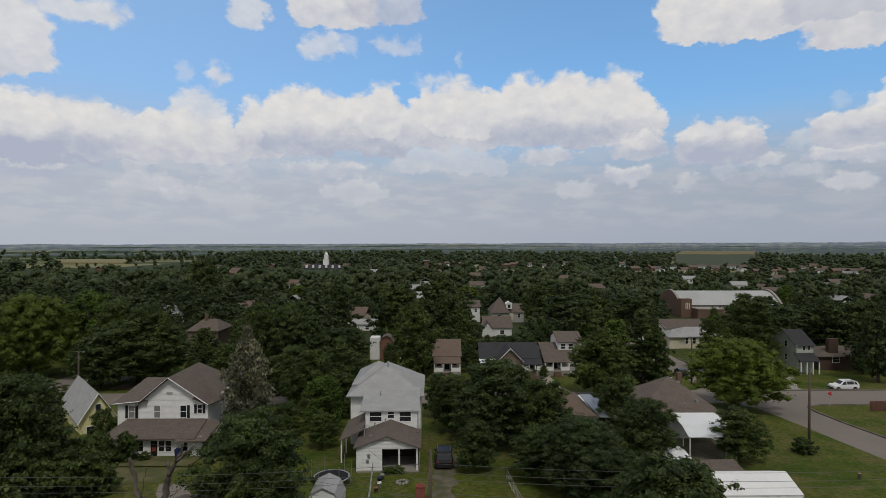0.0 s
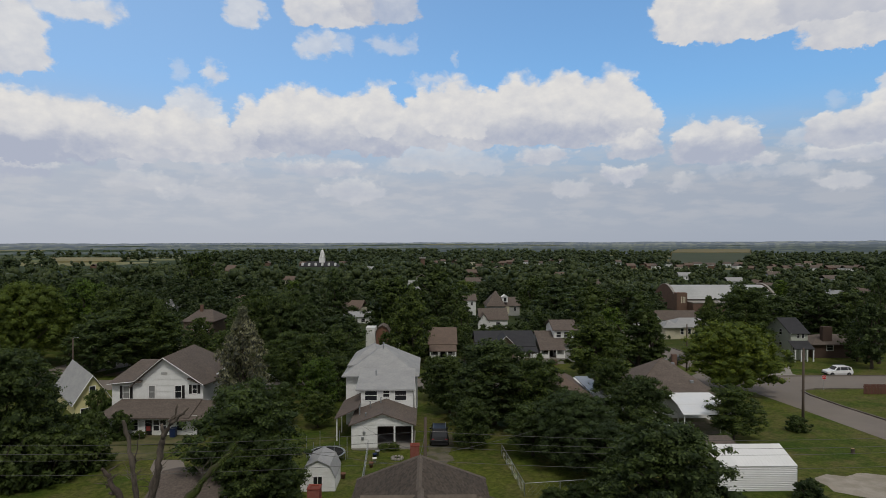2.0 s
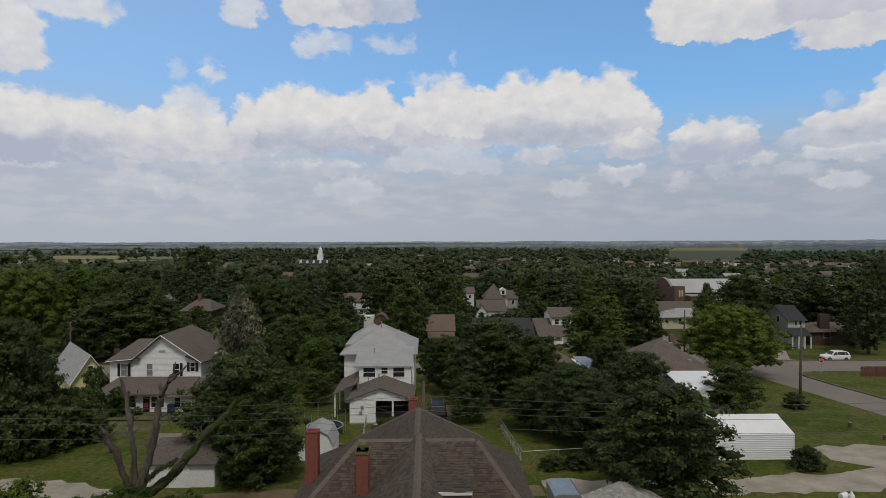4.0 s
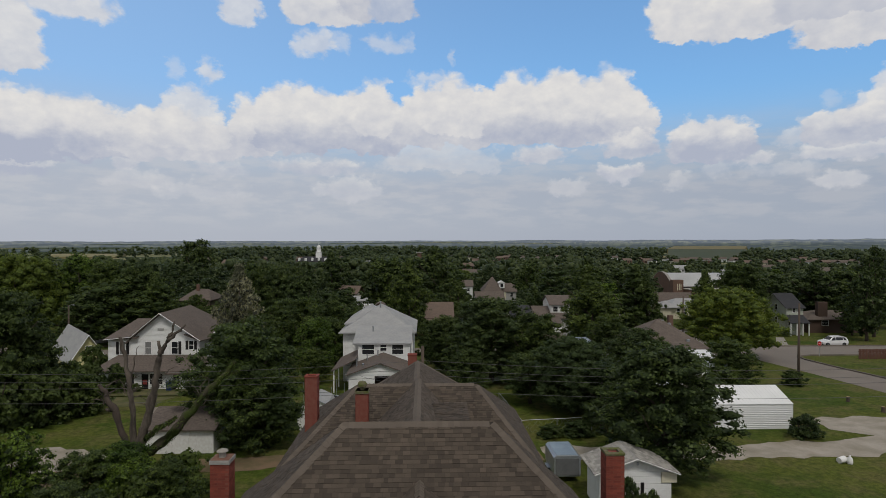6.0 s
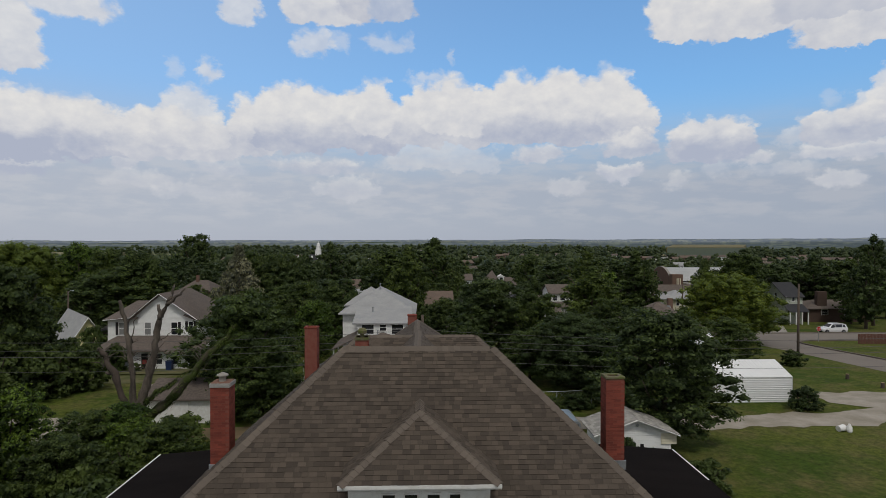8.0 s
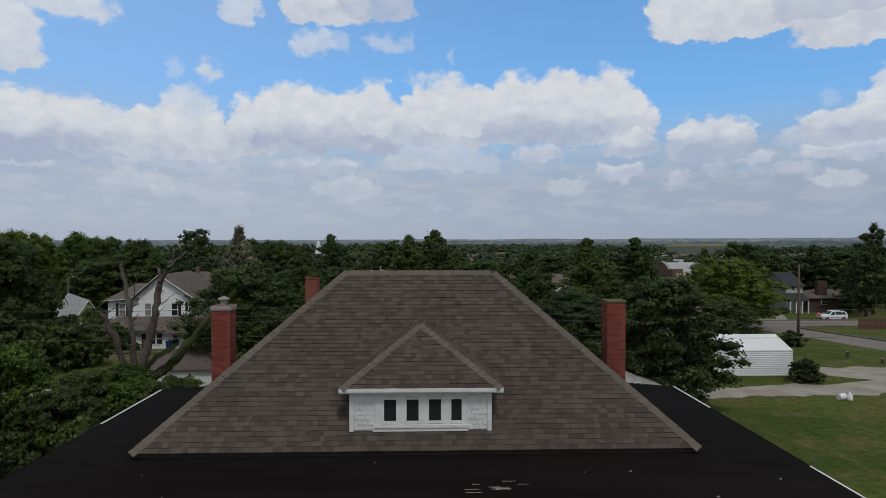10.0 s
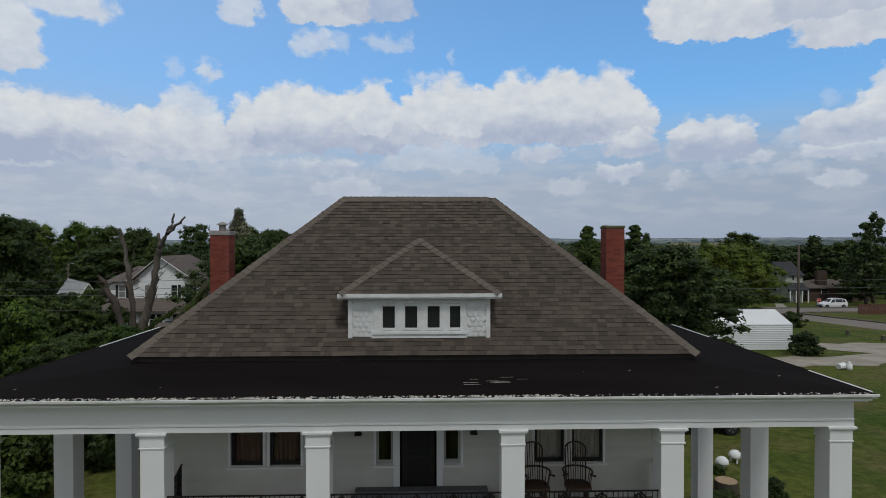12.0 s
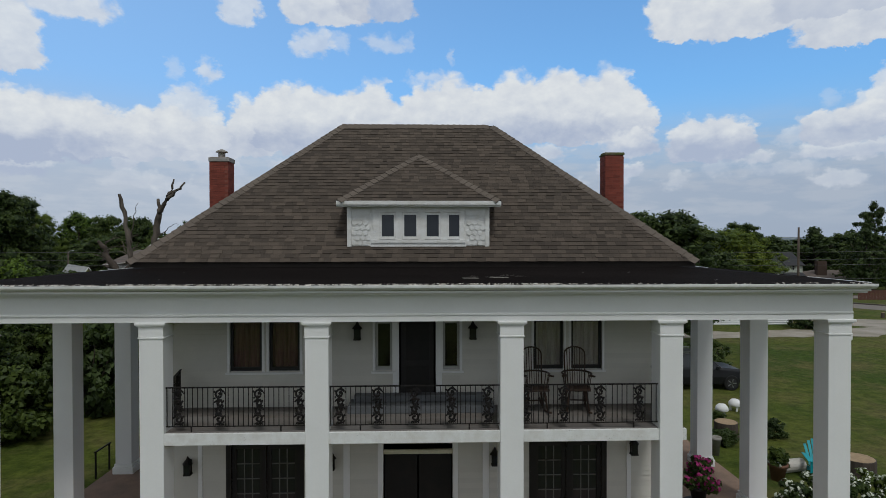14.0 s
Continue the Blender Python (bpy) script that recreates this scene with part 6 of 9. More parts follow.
wr = plain_house("pale_house", 75.6, 79.2, 121, 130, 2.0, 4.7, "x", PALEGREEN, DARKROOF, "pale grey-green house with a dark roof and porch", ((77.2, 1.0, 0.5, 0.9), (78.2, 1.0, 0.5, 0.9), (76.4, -1.6, 0.7, 1.3)), porch=(75.2, 79, -0.9, 0.5))
partw("barge_board", Shape().bar((75.5, 120.6, 1.9), (75.5, 125.5, 4.6), 0.08, 0.28, (1, 0, 0)).bar((75.5, 125.5, 4.6), (75.5, 130.4, 1.9), 0.08, 0.28, (1, 0, 0)), WHITE, wr)
window_unit(wr, 124.5, 1.2, 75.6, 0.9, 1.2, along="y")
window_unit(wr, 124.5, -1.6, 75.6, 0.9, 1.2, along="y")
br = plain_house("brick_house", 82.3, 97, 124, 133, -0.8, 0.6, "x", DARKBRICK, BROWNROOF, "low dark-brown brick house with a brown roof", ((86, -2.2, 1.4, 1.1), (91, -2.2, 1.4, 1.1)), "hip")
partw("chimney", Shape().box(85.1, 87.2, 125, 126, -1, 2.7), DARKBRICK, br, "broad brick chimney", bevel=0.03)
cr = plain_house("cream_house", 66.6, 78.5, 158, 167, -1.9, 0.0, "x", CREAM, GREYROOF, "low cream house with a grey hip roof", ((68.8, -3.9, 0.8, 1.5), (70.8, -3.9, 0.8, 1.5), (73.6, -3.9, 0.8, 1.5), (75.8, -3.9, 0.8, 1.5)), "hip")
partw("side_roof", hip(Shape(), 63.4, 68.4, 157.0, 164, -2.0, ((65.6, 160, -0.4), (66.4, 160.6, -0.4))), GREYROOF, cr)
partw("side_wall", Shape().box(63.9, 66.6, 157.6, 163.4, -6, -2.0), CREAM, cr)
rb = plain_house("long_house", 63.4, 80, 172, 180, -1.8, 0.5, "x", SIDING, BROWNROOF, "long low house with a dark brown roof and white gables")
for gx, top in ((65.4, 0.45), (62.6, -0.35)):
    partw("front_gable_wall", gable_end(Shape(), gx - 2.2, gx + 2.2, -2.2, top - 0.2, 169, "x").box(gx - 2.2, gx + 2.2, 169, 172, -6.4, -2.2), SIDING, rb)
    partw("front_gable", gable(Shape(), gx - 2.5, gx + 2.5, 169, 175, -2.3, top, "y", 0.3), BROWNROOF, rb)
    partw("barge_board", Shape().bar((gx - 2.6, 168.6, -2.35), (gx, 168.6, top), 0.06, 0.24, (0, 1, 0)).bar((gx, 168.6, top), (gx + 2.6, 168.6, -2.35), 0.06, 0.24, (0, 1, 0)), WHITE, rb)
lh = plain_house("hipped_house", -61.6, -54.2, 150, 160, 1.0, 3.4, "x", STONEWALL, BROWNROOF, "brown brick house with a brown hip roof and chimney", ((-58.4, -1.9, 1.3, 1.7), (-56.2, -1.9, 1.3, 1.7)), "hip")
partw("chimney", Shape().box(-59, -58.3, 154, 154.7, 2, 4.7), WALLBRICK, lh)
fh = plain_house("dormer_house", 28.2, 35.4, 228, 238, -3.5, -0.6, "x", GREYSIDE, BROWNROOF, "grey-sided house with a brown roof, dormer and white trim", ((33.6, -5.6, 1.0, 1.5),))
partw("front_block", Shape().box(22.8, 29.4, 226.5, 238, -8.4, -3.4), GREYSIDE, fh)
partw("front_roof", hip(Shape(), 22.2, 30.0, 226, 238.5, -3.5, ((26.2, 231, 2.0), (26.6, 232, 2.0))), BROWNROOF, fh)
partw("dormer", Shape().box(28.6, 30.8, 227.6, 231, -2.2, -0.2).prism([(28.3, -0.2), (31.1, -0.2), (29.7, 0.7)], "y", 227.4, 231), WHITE, fh)
partw("dormer_window", Shape().box(29.2, 30.2, 227.5, 227.6, -1.8, -0.5), PANE, fh)
partw("door_surround", Shape().box(29.8, 31.4, 227.7, 228, -6.6, -3.8), CREAM, fh, "pale yellow door and surround")
window_unit(fh, 25.8, -5.8, 226.5, 1.2, 1.5)
lb = plain_house("low_brown_house", 16.2, 25.0, 185, 194, -3.3, -0.2, "x", SIDING, BROWNROOF, "low white house with a broad brown roof", ((22, -5.4, 1.2, 1.2),))
partw("front_gable_wall", gable_end(Shape(), 15.6, 19.0, -4.0, -1.4, 183, "x").box(15.6, 19.0, 183, 185, -7, -4.0), SIDING, lb)
partw("front_gable", gable(Shape(), 15.3, 19.3, 183, 188, -4.1, -1.2, "y", 0.3), BROWNROOF, lb)
plain_house("block_house", -8.0, -3.7, 300, 308, -2.4, -1.6, "x", RIBWHITE, GREYROOF, "pale blue-white metal building above the trees")
plain_house("small_white_house", 13.4, 18.6, 230, 238, -1.6, 0.6, "x", SIDING, BROWNROOF, "small white two-storey house among trees", ((14.6, -3.6, 0.8, 1.2), (17, -3.6, 0.8, 1.2)))
plain_house("ranch_house", -32, -19, 200, 208, -4.2, -2.9, "x", SIDING, GREYROOF, "long low white house with a grey roof", ((-28, -6, 1.2, 1.2), (-22, -6, 1.2, 1.2)))
s = thing("garden_shed", (-10.8, 140, land(-10.8, 140)), "small terracotta barn shed with an arched front and white annex", "shed")
partw("wall", Shape().prism([(-12.3, -6), (-9.3, -6), (-9.3, -0.3), (-9.8, 0.6), (-10.8, 1.1), (-11.8, 0.6), (-12.3, -0.3)], "y", 140, 144), TERRA, s)
partw("roof", Shape().prism([(-12.5, -0.4), (-11.9, 0.75), (-10.8, 1.3), (-9.7, 0.75), (-9.1, -0.4), (-9.3, -0.4), (-9.85, 0.6), (-10.8, 1.1), (-11.75, 0.6), (-12.3, -0.4)], "y", 139.7, 144.2), BROWNROOF, s)
partw("door", Shape().box(-11.4, -10.2, 139.94, 140, -5, -1.2), FENCEWOOD, s)
partw("annex", Shape().box(-14.8, -12.5, 140.4, 144, -6, 0.6), SIDING, s, "white annex wall")
s = thing("garden_shed", (-6.4, 140, land(-6.4, 140)), "small white garden shed", "shed")
partw("wall", Shape().box(-7.7, -5.1, 140, 143, -6, -1.0), SIDING, s)
partw("roof", Shape().prism([(-8.0, -1.1), (-6.4, 0.5), (-4.8, -1.1)], "y", 139.7, 143.2), GREYROOF, s)
partw("door", Shape().box(-7.0, -5.8, 139.94, 140, -4.6, -2.2), WHITE, s)

# gymnasium with an arched roof
gym = thing("gymnasium", (128, 262, land(128, 262)), "brown brick gymnasium under a pale arched roof", "school")
arch = [(258 + 24 * (i / 16), -4.1 + 5.6 * math.sin(math.pi * i / 16) ** 0.85) for i in range(17)]
partw("roof", Shape().prism(arch, "x", 110, 154), material("pale_membrane_roof", (0.43, 0.44, 0.44), (0.36, 0.37, 0.37), 0.7, 0.1, 2, 0), gym, "pale arched membrane roof", smooth=False)
partw("wall", Shape().box(109.6, 155, 258, 282, -12, -4.0), WALLBRICK, gym)
for x in (109.2, 154.0):
    partw("end_wall", Shape().prism([(257.6, -12)] + [(y, z + 0.45) for y, z in arch] + [(282.4, -12)], "x", x, x + 0.9), WALLBRICK, gym)
    partw("coping", Shape().prism([(y, z + 0.46) for y, z in arch] + [(y, z + 0.66) for y, z in reversed(arch)], "x", x - 0.1, x + 1.0), CONCRETE, gym, "pale coping along the arched end wall")
partw("front_block", Shape().box(108.3, 113.0, 254.6, 258, -12, -0.9), WALLBRICK, gym, bevel=0.05)
partw("front_wing", Shape().box(113.0, 131.5, 249, 258, -12, -4.9), WALLBRICK, gym, bevel=0.05)
partw("wing_roof", Shape().box(113.0, 131.8, 248.7, 258, -4.9, -4.6), CONCRETE, gym)
partw("clerestory", Shape().box(113.2, 153.5, 257.8, 258, -4.6, -4.05), DARKFRAME, gym, "dark clerestory window band")
for i in range(3):
    partw("tall_window", Shape().box(110.2 + i * 0.75, 110.55 + i * 0.75, 254.5, 254.6, -5.4, -2.6), CREAM, gym)
for i in range(7):
    partw("window", Shape().box(124 + i * 1.0, 124.6 + i * 1.0, 248.9, 249, -6.4, -5.7), CREAM, gym)

# courthouse with a white cupola
ch = thing("courthouse", (-148, 810, land(-148, 810)), "brick courthouse with a grey roof and a white clock cupola", "courthouse")
partw("wall", Shape().box(-174, -122, 800, 825, -20, -11), WALLBRICK, ch)
partw("roof", hip(Shape(), -175, -121, 799, 826, -11, ((-166, 812, -4.4), (-130, 812, -4.4))), DARKROOF, ch)
partw("cupola", Shape().box(-148.8, -141.6, 806, 813, -6, 1.5).box(-149.2, -141.2, 805.6, 813.4, 1.5, 2.1).lathe([(3.0, 2.1), (3.0, 6.6), (3.3, 6.7), (3.3, 7.1), (2.3, 7.2), (2.2, 9.4), (1.5, 10.6), (0.4, 11.2), (0.2, 13.4)], 8, (-145.2, 809.5, 0)), WHITE, ch, "white stepped cupola")
for i in range(6):
    x = -170 + i * 8.8
    partw("dormer", Shape().box(x - 1.2, x + 1.2, 798.6, 803, -10, -7.2).prism([(x - 1.5, -7.2), (x + 1.5, -7.2), (x, -5.9)], "y", 798.4, 803), WHITE, ch)
tw = thing("brick_tower", (-15, 700, land(-15, 700)), "slim brown brick tower above the trees", "tower")
partw("shaft", Shape().box(-9.4, -4.6, 700, 705, -18, 2.4), WALLBRICK, tw)
partw("crown", Shape().box(-11, -3.2, 699, 706, 2.4, 3.6), CONCRETE, tw)

# scattered far houses, built once and copied
far_rng = random.Random(77)
pats = []
for wall, rf_mat, lab in ((SIDING, GREYROOF, "small far white house with a grey roof"), (SIDING, BROWNROOF, "small far white house with a brown roof"), (CREAM, TANROOF, "small far cream house with a tan roof"), (WALLBRICK, TANROOF, "low far brick house with a tan roof")):
    h = thing("far_house", (0, 0, 0), lab, "house", "far houses")
    part("wall", Shape().box(-6, 6, -4, 4, -3, 3.4), wall, h)
    part("roof", gable(Shape(), -6, 6, -4.5, 4.5, 3.4, 6.2, "x"), rf_mat, h)
    for x in (-3.6, 0.4, 3.6):
        part("window", Shape().box(x - 0.6, x + 0.6, -4.06, -4, 0.9, 2.4), PANE, h)
    pats.append(h)
FAR_SPOTS = []
for i in range(46):
    y = far_rng.uniform(330, 1000) if i % 3 else far_rng.uniform(210, 330)
    x = far_rng.uniform(-0.72, 0.78) * y
    if 92 < x < 165 and 215 < y < 285 or abs(x - 28) < 25 and y < 250 or 0.38 < x / y < 0.57 and y > 800 or any(abs(x - p) < 22 and abs(y - q) < 22 for p, q, _, _ in FAR_SPOTS):
        continue
    FAR_SPOTS.append((x, y, 3.0, land(x, y) + 3.6))
    m = pose(x, y, land(x, y) + 0.2, 0, 0, far_rng.choice((0, 90, 8, -12)))
    if len(FAR_SPOTS) <= 4:
        pats[len(FAR_SPOTS) - 1].matrix_world = m
    else:
        copy_thing(pats[len(FAR_SPOTS) % 4], m)
# the town on the far slopes, its houses standing closer together
for lo, hi, near_, away, number in ((0.34, 0.45, 700, 800, 7), (0.455, 0.545, 740, 835, 6), (0.58, 0.76, 620, 790, 14), (0.0, 0.23, 830, 1010, 12), (-0.30, -0.2, 820, 900, 2)):
    for i in range(number):
        y = far_rng.uniform(near_, away)
        x = (lo + (hi - lo) * (i + far_rng.random()) / number) * y
        FAR_SPOTS.append((x, y, far_rng.uniform(1.5, 5.0), land(x, y) + far_rng.uniform(0.8, 3.5)))
        copy_thing(pats[far_rng.choice((1, 2, 3, 3))], pose(x, y, land(x, y) + 0.2, 0, 0, far_rng.choice((0, 90, 15, -20, 60))))

# ---- trees ----
# the rough shape of a clump's inside, painted dark as the shade between leaves
ICO_V = np.array([(1, 0, 0), (-1, 0, 0), (0, 1, 0), (0, -1, 0), (0, 0, 1), (0, 0, -1)], float)
ICO_F = np.array([(0, 2, 4), (2, 1, 4), (1, 3, 4), (3, 0, 4), (2, 0, 5), (1, 2, 5), (3, 1, 5), (0, 3, 5)])


def clumps(r, height, radius, count, low, form):
    """Centres and sizes of the leaf clumps of one crown: boughs that reach out unevenly, each with a spray of small clumps along it."""
    out = []
    boughs = max(5, int(count * 0.42))
    for i in range(boughs):
        k = (i + r.random()) / boughs
        z = low + (height - low) * (0.04 + 0.92 * k)
        if form == "cone":
            reach = radius * (1.03 - k) ** 0.8
        elif form == "tall":
            reach = radius * (1 - abs(2 * k - 0.8) ** 2.4 * 0.8)
        else:
            reach = radius * math.sqrt(max(0.05, 1 - (1.55 * k - 0.62) ** 2))
        a = 2.4 * i + r.uniform(-0.6, 0.6)
        reach *= r.choice((0.72, 0.86, 0.95, 1.0, 1.05, 1.16))
        rise = (height - low) * (0.03 if form == "cone" else r.uniform(0.06, 0.18)) * (1 - 0.6 * k)
        for f in (1.0, 0.86, 0.68, 0.46):
            size = radius * r.uniform(0.075, 0.155) * (1.35 - 0.45 * f) * (0.8 if form == "cone" else 1)
            d = max(0.0, reach * f - size * 0.6)
            b = a + r.uniform(-0.42, 0.42)
            out.append((d * math.cos(b), d * math.sin(b), z - rise * (1 - f) - size * 0.3 + r.uniform(-0.8, 0.8) * size, size))
    return out


def crown_arrays(seed, height, radius, count, leaves, leaf, low, form, core=True):
    """Vertices, leaf faces (four corners, or three where a leaf is small) and core triangles of a crown of many small leaves."""
    r = random.Random(seed)
    g = np.random.RandomState(seed)
    cl = np.array(clumps(r, height, radius, count, low, form))
    w = cl[:, 3] ** 2
    pick = g.choice(len(cl), leaves, p=w / w.sum())
    d = g.normal(size=(leaves, 3))
    d[:, 2] += 0.35
    d /= np.linalg.norm(d, axis=1)[:, None]
    lump = 0.55 + 0.58 * g.rand(leaves) + 0.45 * g.rand(leaves) ** 6
    squash = np.array([1.3, 1.3, 0.78 if form != "cone" else 0.45])
    p = cl[pick, :3] + d * squash * (cl[pick, 3] * lump)[:, None]
    nrm = 1.5 * d + 0.55 * g.normal(size=(leaves, 3)) + np.array([0, 0, 0.5])
    nrm /= np.linalg.norm(nrm, axis=1)[:, None]
    t = np.cross(nrm, g.normal(size=(leaves, 3)))
    t /= np.linalg.norm(t, axis=1)[:, None]
    b = np.cross(nrm, t)
    s = (leaf * (0.6 + 0.8 * g.rand(leaves)))[:, None]
    droop = nrm * s * 0.25
    if core == "fine":
        quad = np.stack([p - t * s, p - b * s * 0.5 + droop, p + t * s - droop, p + b * s * 0.5 + droop], 1).reshape(-1, 3)
        qf = np.arange(leaves * 4).reshape(-1, 4)
    else:
        quad = np.stack([p - t * s, p + t * s * 0.8 - b * s * 0.75 - droop, p + t * s * 0.8 + b * s * 0.75 + droop], 1).reshape(-1, 3)
        qf = np.arange(leaves * 3).reshape(-1, 3)
    if not core:
        return quad, qf, np.zeros((0, 3)), np.zeros((0, 3), int)
    cv = (cl[:, None, :3] + ICO_V[None] * squash * (cl[:, 3] * 0.74)[:, None, None] * (1 + 0.25 * g.normal(size=(len(cl), len(ICO_V), 1)))).reshape(-1, 3)
    cf = (ICO_F[None] + (np.arange(len(cl)) * len(ICO_V))[:, None, None]).reshape(-1, 3)
    return quad, qf, cv, cf


def crown_mesh(name, mats, quad, qf, cv, cf):
    me = bpy.data.meshes.new(name)
    v = np.vstack([quad, cv]) if len(cv) else quad
    me.vertices.add(len(v))
    me.vertices.foreach_set("co", v.astype(np.float32).ravel())
    loops = np.concatenate([qf.ravel(), (cf + len(quad)).ravel()]) if len(cf) else qf.ravel()
    me.loops.add(len(loops))
    me.loops.foreach_set("vertex_index", loops.astype(np.int32))
    n = len(qf) + len(cf)
    me.polygons.add(n)
    c = qf.shape[1]
    start = np.concatenate([np.arange(len(qf)) * c, len(qf) * c + np.arange(len(cf)) * 3]).astype(np.int32)
    me.polygons.foreach_set("loop_start", start)
    me.polygons.foreach_set("material_index", np.concatenate([np.zeros(len(qf)), np.ones(len(cf))]).astype(np.int32))
    for m in mats:
        me.materials.append(m)
    me.update(calc_edges=True)
    me.validate()
    return me


def trunk_shape(seed, height, radius, low, girth):
    r = random.Random(seed)
    s = Shape()
    lean = [(0, 0, -0.3)]
    for i in range(1, 6):
        lean.append((r.uniform(-1, 1) * 0.05 * i, r.uniform(-1, 1) * 0.05 * i, height * 0.85 * i / 5))
    s.tube(lean, [girth * 1.35] + [girth * (1 - 0.17 * i) for i in range(1, 6)], 8)
    for i in range(7):
        a, z = 2.4 * i + r.random(), low * 0.8 + (height * 0.55 - low * 0.8) * i / 7
        out = radius * r.uniform(0.55, 0.8)
        p = (0, 0, z)
        q = (math.cos(a) * out * 0.5, math.sin(a) * out * 0.5, z + height * 0.12)
        e = (math.cos(a) * out, math.sin(a) * out, z + height * r.uniform(0.2, 0.34))
        s.tube([p, q, e], [girth * 0.5, girth * 0.32, girth * 0.12], 6)
    return s


def make_tree(name, seed, height, radius, count, leaves, leaf, low, form, mat, label, girth=0.22, core=True):
    """One tree with its trunk and its crown; copies of it share both meshes."""
    t = thing(name, (0, 0, 0), label, "tree")
    part("trunk", trunk_shape(seed, height, radius, low, girth), BARK, t, smooth=True)
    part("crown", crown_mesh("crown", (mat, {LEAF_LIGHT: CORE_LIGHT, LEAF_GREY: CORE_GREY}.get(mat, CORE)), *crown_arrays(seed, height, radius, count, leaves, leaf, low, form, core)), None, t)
    return t


def plant(tree, x, y, h, wide=1.0, turn=None, base=10.0, label=""):
    """A copy of a pattern tree, h metres high, wide times its width."""
    k = h / base
    m = Matrix.LocRotScale((x, y, land(x, y)), Euler((0, 0, rng.random() * 6.28 if turn is None else turn)), (k * wide, k * wide, k))
    return tagged(copy_thing(tree, m), label)


PAT = {
    "dark": make_tree("tree", 11, 10, 4.6, 230, 25000, 0.105, 1.6, "round", LEAF_DARK, "full dark-green broadleaf tree in a yard"),
    "green_full": make_tree("tree", 26, 10, 4.6, 230, 25000, 0.105, 1.0, "round", LEAF, "full green broadleaf tree beside a garage"),
    "dark2": make_tree("tree", 12, 10, 4.2, 210, 23000, 0.105, 1.6, "round", LEAF_DARK, "dense dark-green broadleaf tree in a yard"),
    "green": make_tree("tree", 13, 10, 4.2, 160, 16000, 0.115, 2.0, "round", LEAF, "spreading green broadleaf tree in a yard"),
    "green2": make_tree("tree", 14, 10, 3.6, 140, 13000, 0.12, 2.0, "tall", LEAF, "tall green broadleaf tree among houses"),
    "light": make_tree("tree", 15, 10, 4.4, 160, 16000, 0.115, 1.4, "round", LEAF_BRIGHT, "fresh bright-green tree in a yard"),
    "grey": make_tree("tree", 16, 10, 3.3, 240, 16000, 0.10, 1.0, "tall", LEAF_GREY, "grey-green shaggy conifer behind a house"),
    "broad": make_tree("tree", 18, 10, 6.2, 300, 32000, 0.10, 2.2, "round", LEAF, "wide spreading green broadleaf tree", 0.3),
    "broad_dark": make_tree("tree", 19, 10, 6.2, 300, 32000, 0.10, 1.6, "round", LEAF_DARK, "wide dark-green broadleaf tree in a yard", 0.3),
    "broad_light": make_tree("tree", 20, 10, 6.2, 300, 32000, 0.10, 2.2, "round", LEAF_LIGHT, "bright yellow-green tree beside the street", 0.3),
    "pine": make_tree("tree", 17, 10, 2.8, 60, 6000, 0.10, 4.6, "tall", LEAF_DARK, "tall sparse pine with a bare trunk", 0.2),
    "mid": make_tree("tree", 21, 10, 4.2, 110, 4500, 0.195, 1.6, "round", LEAF, "green broadleaf tree among houses"),
    "mid2": make_tree("tree", 22, 10, 3.6, 110, 4500, 0.195, 1.6, "tall", LEAF_DARK, "dark-green tree among houses"),
    "mid3": make_tree("tree", 23, 10, 4.6, 110, 4500, 0.195, 1.6, "round", LEAF_DARK, "broad dark-green tree among houses"),
    "mid4": make_tree("tree", 24, 10, 4.0, 110, 4500, 0.195, 1.6, "round", LEAF_BRIGHT, "fresh green tree among houses"),
    "cone": make_tree("tree", 25, 10, 2.6, 150, 5000, 0.16, 0.8, "cone", LEAF_DARK, "dark pointed conifer above the other trees"),
}

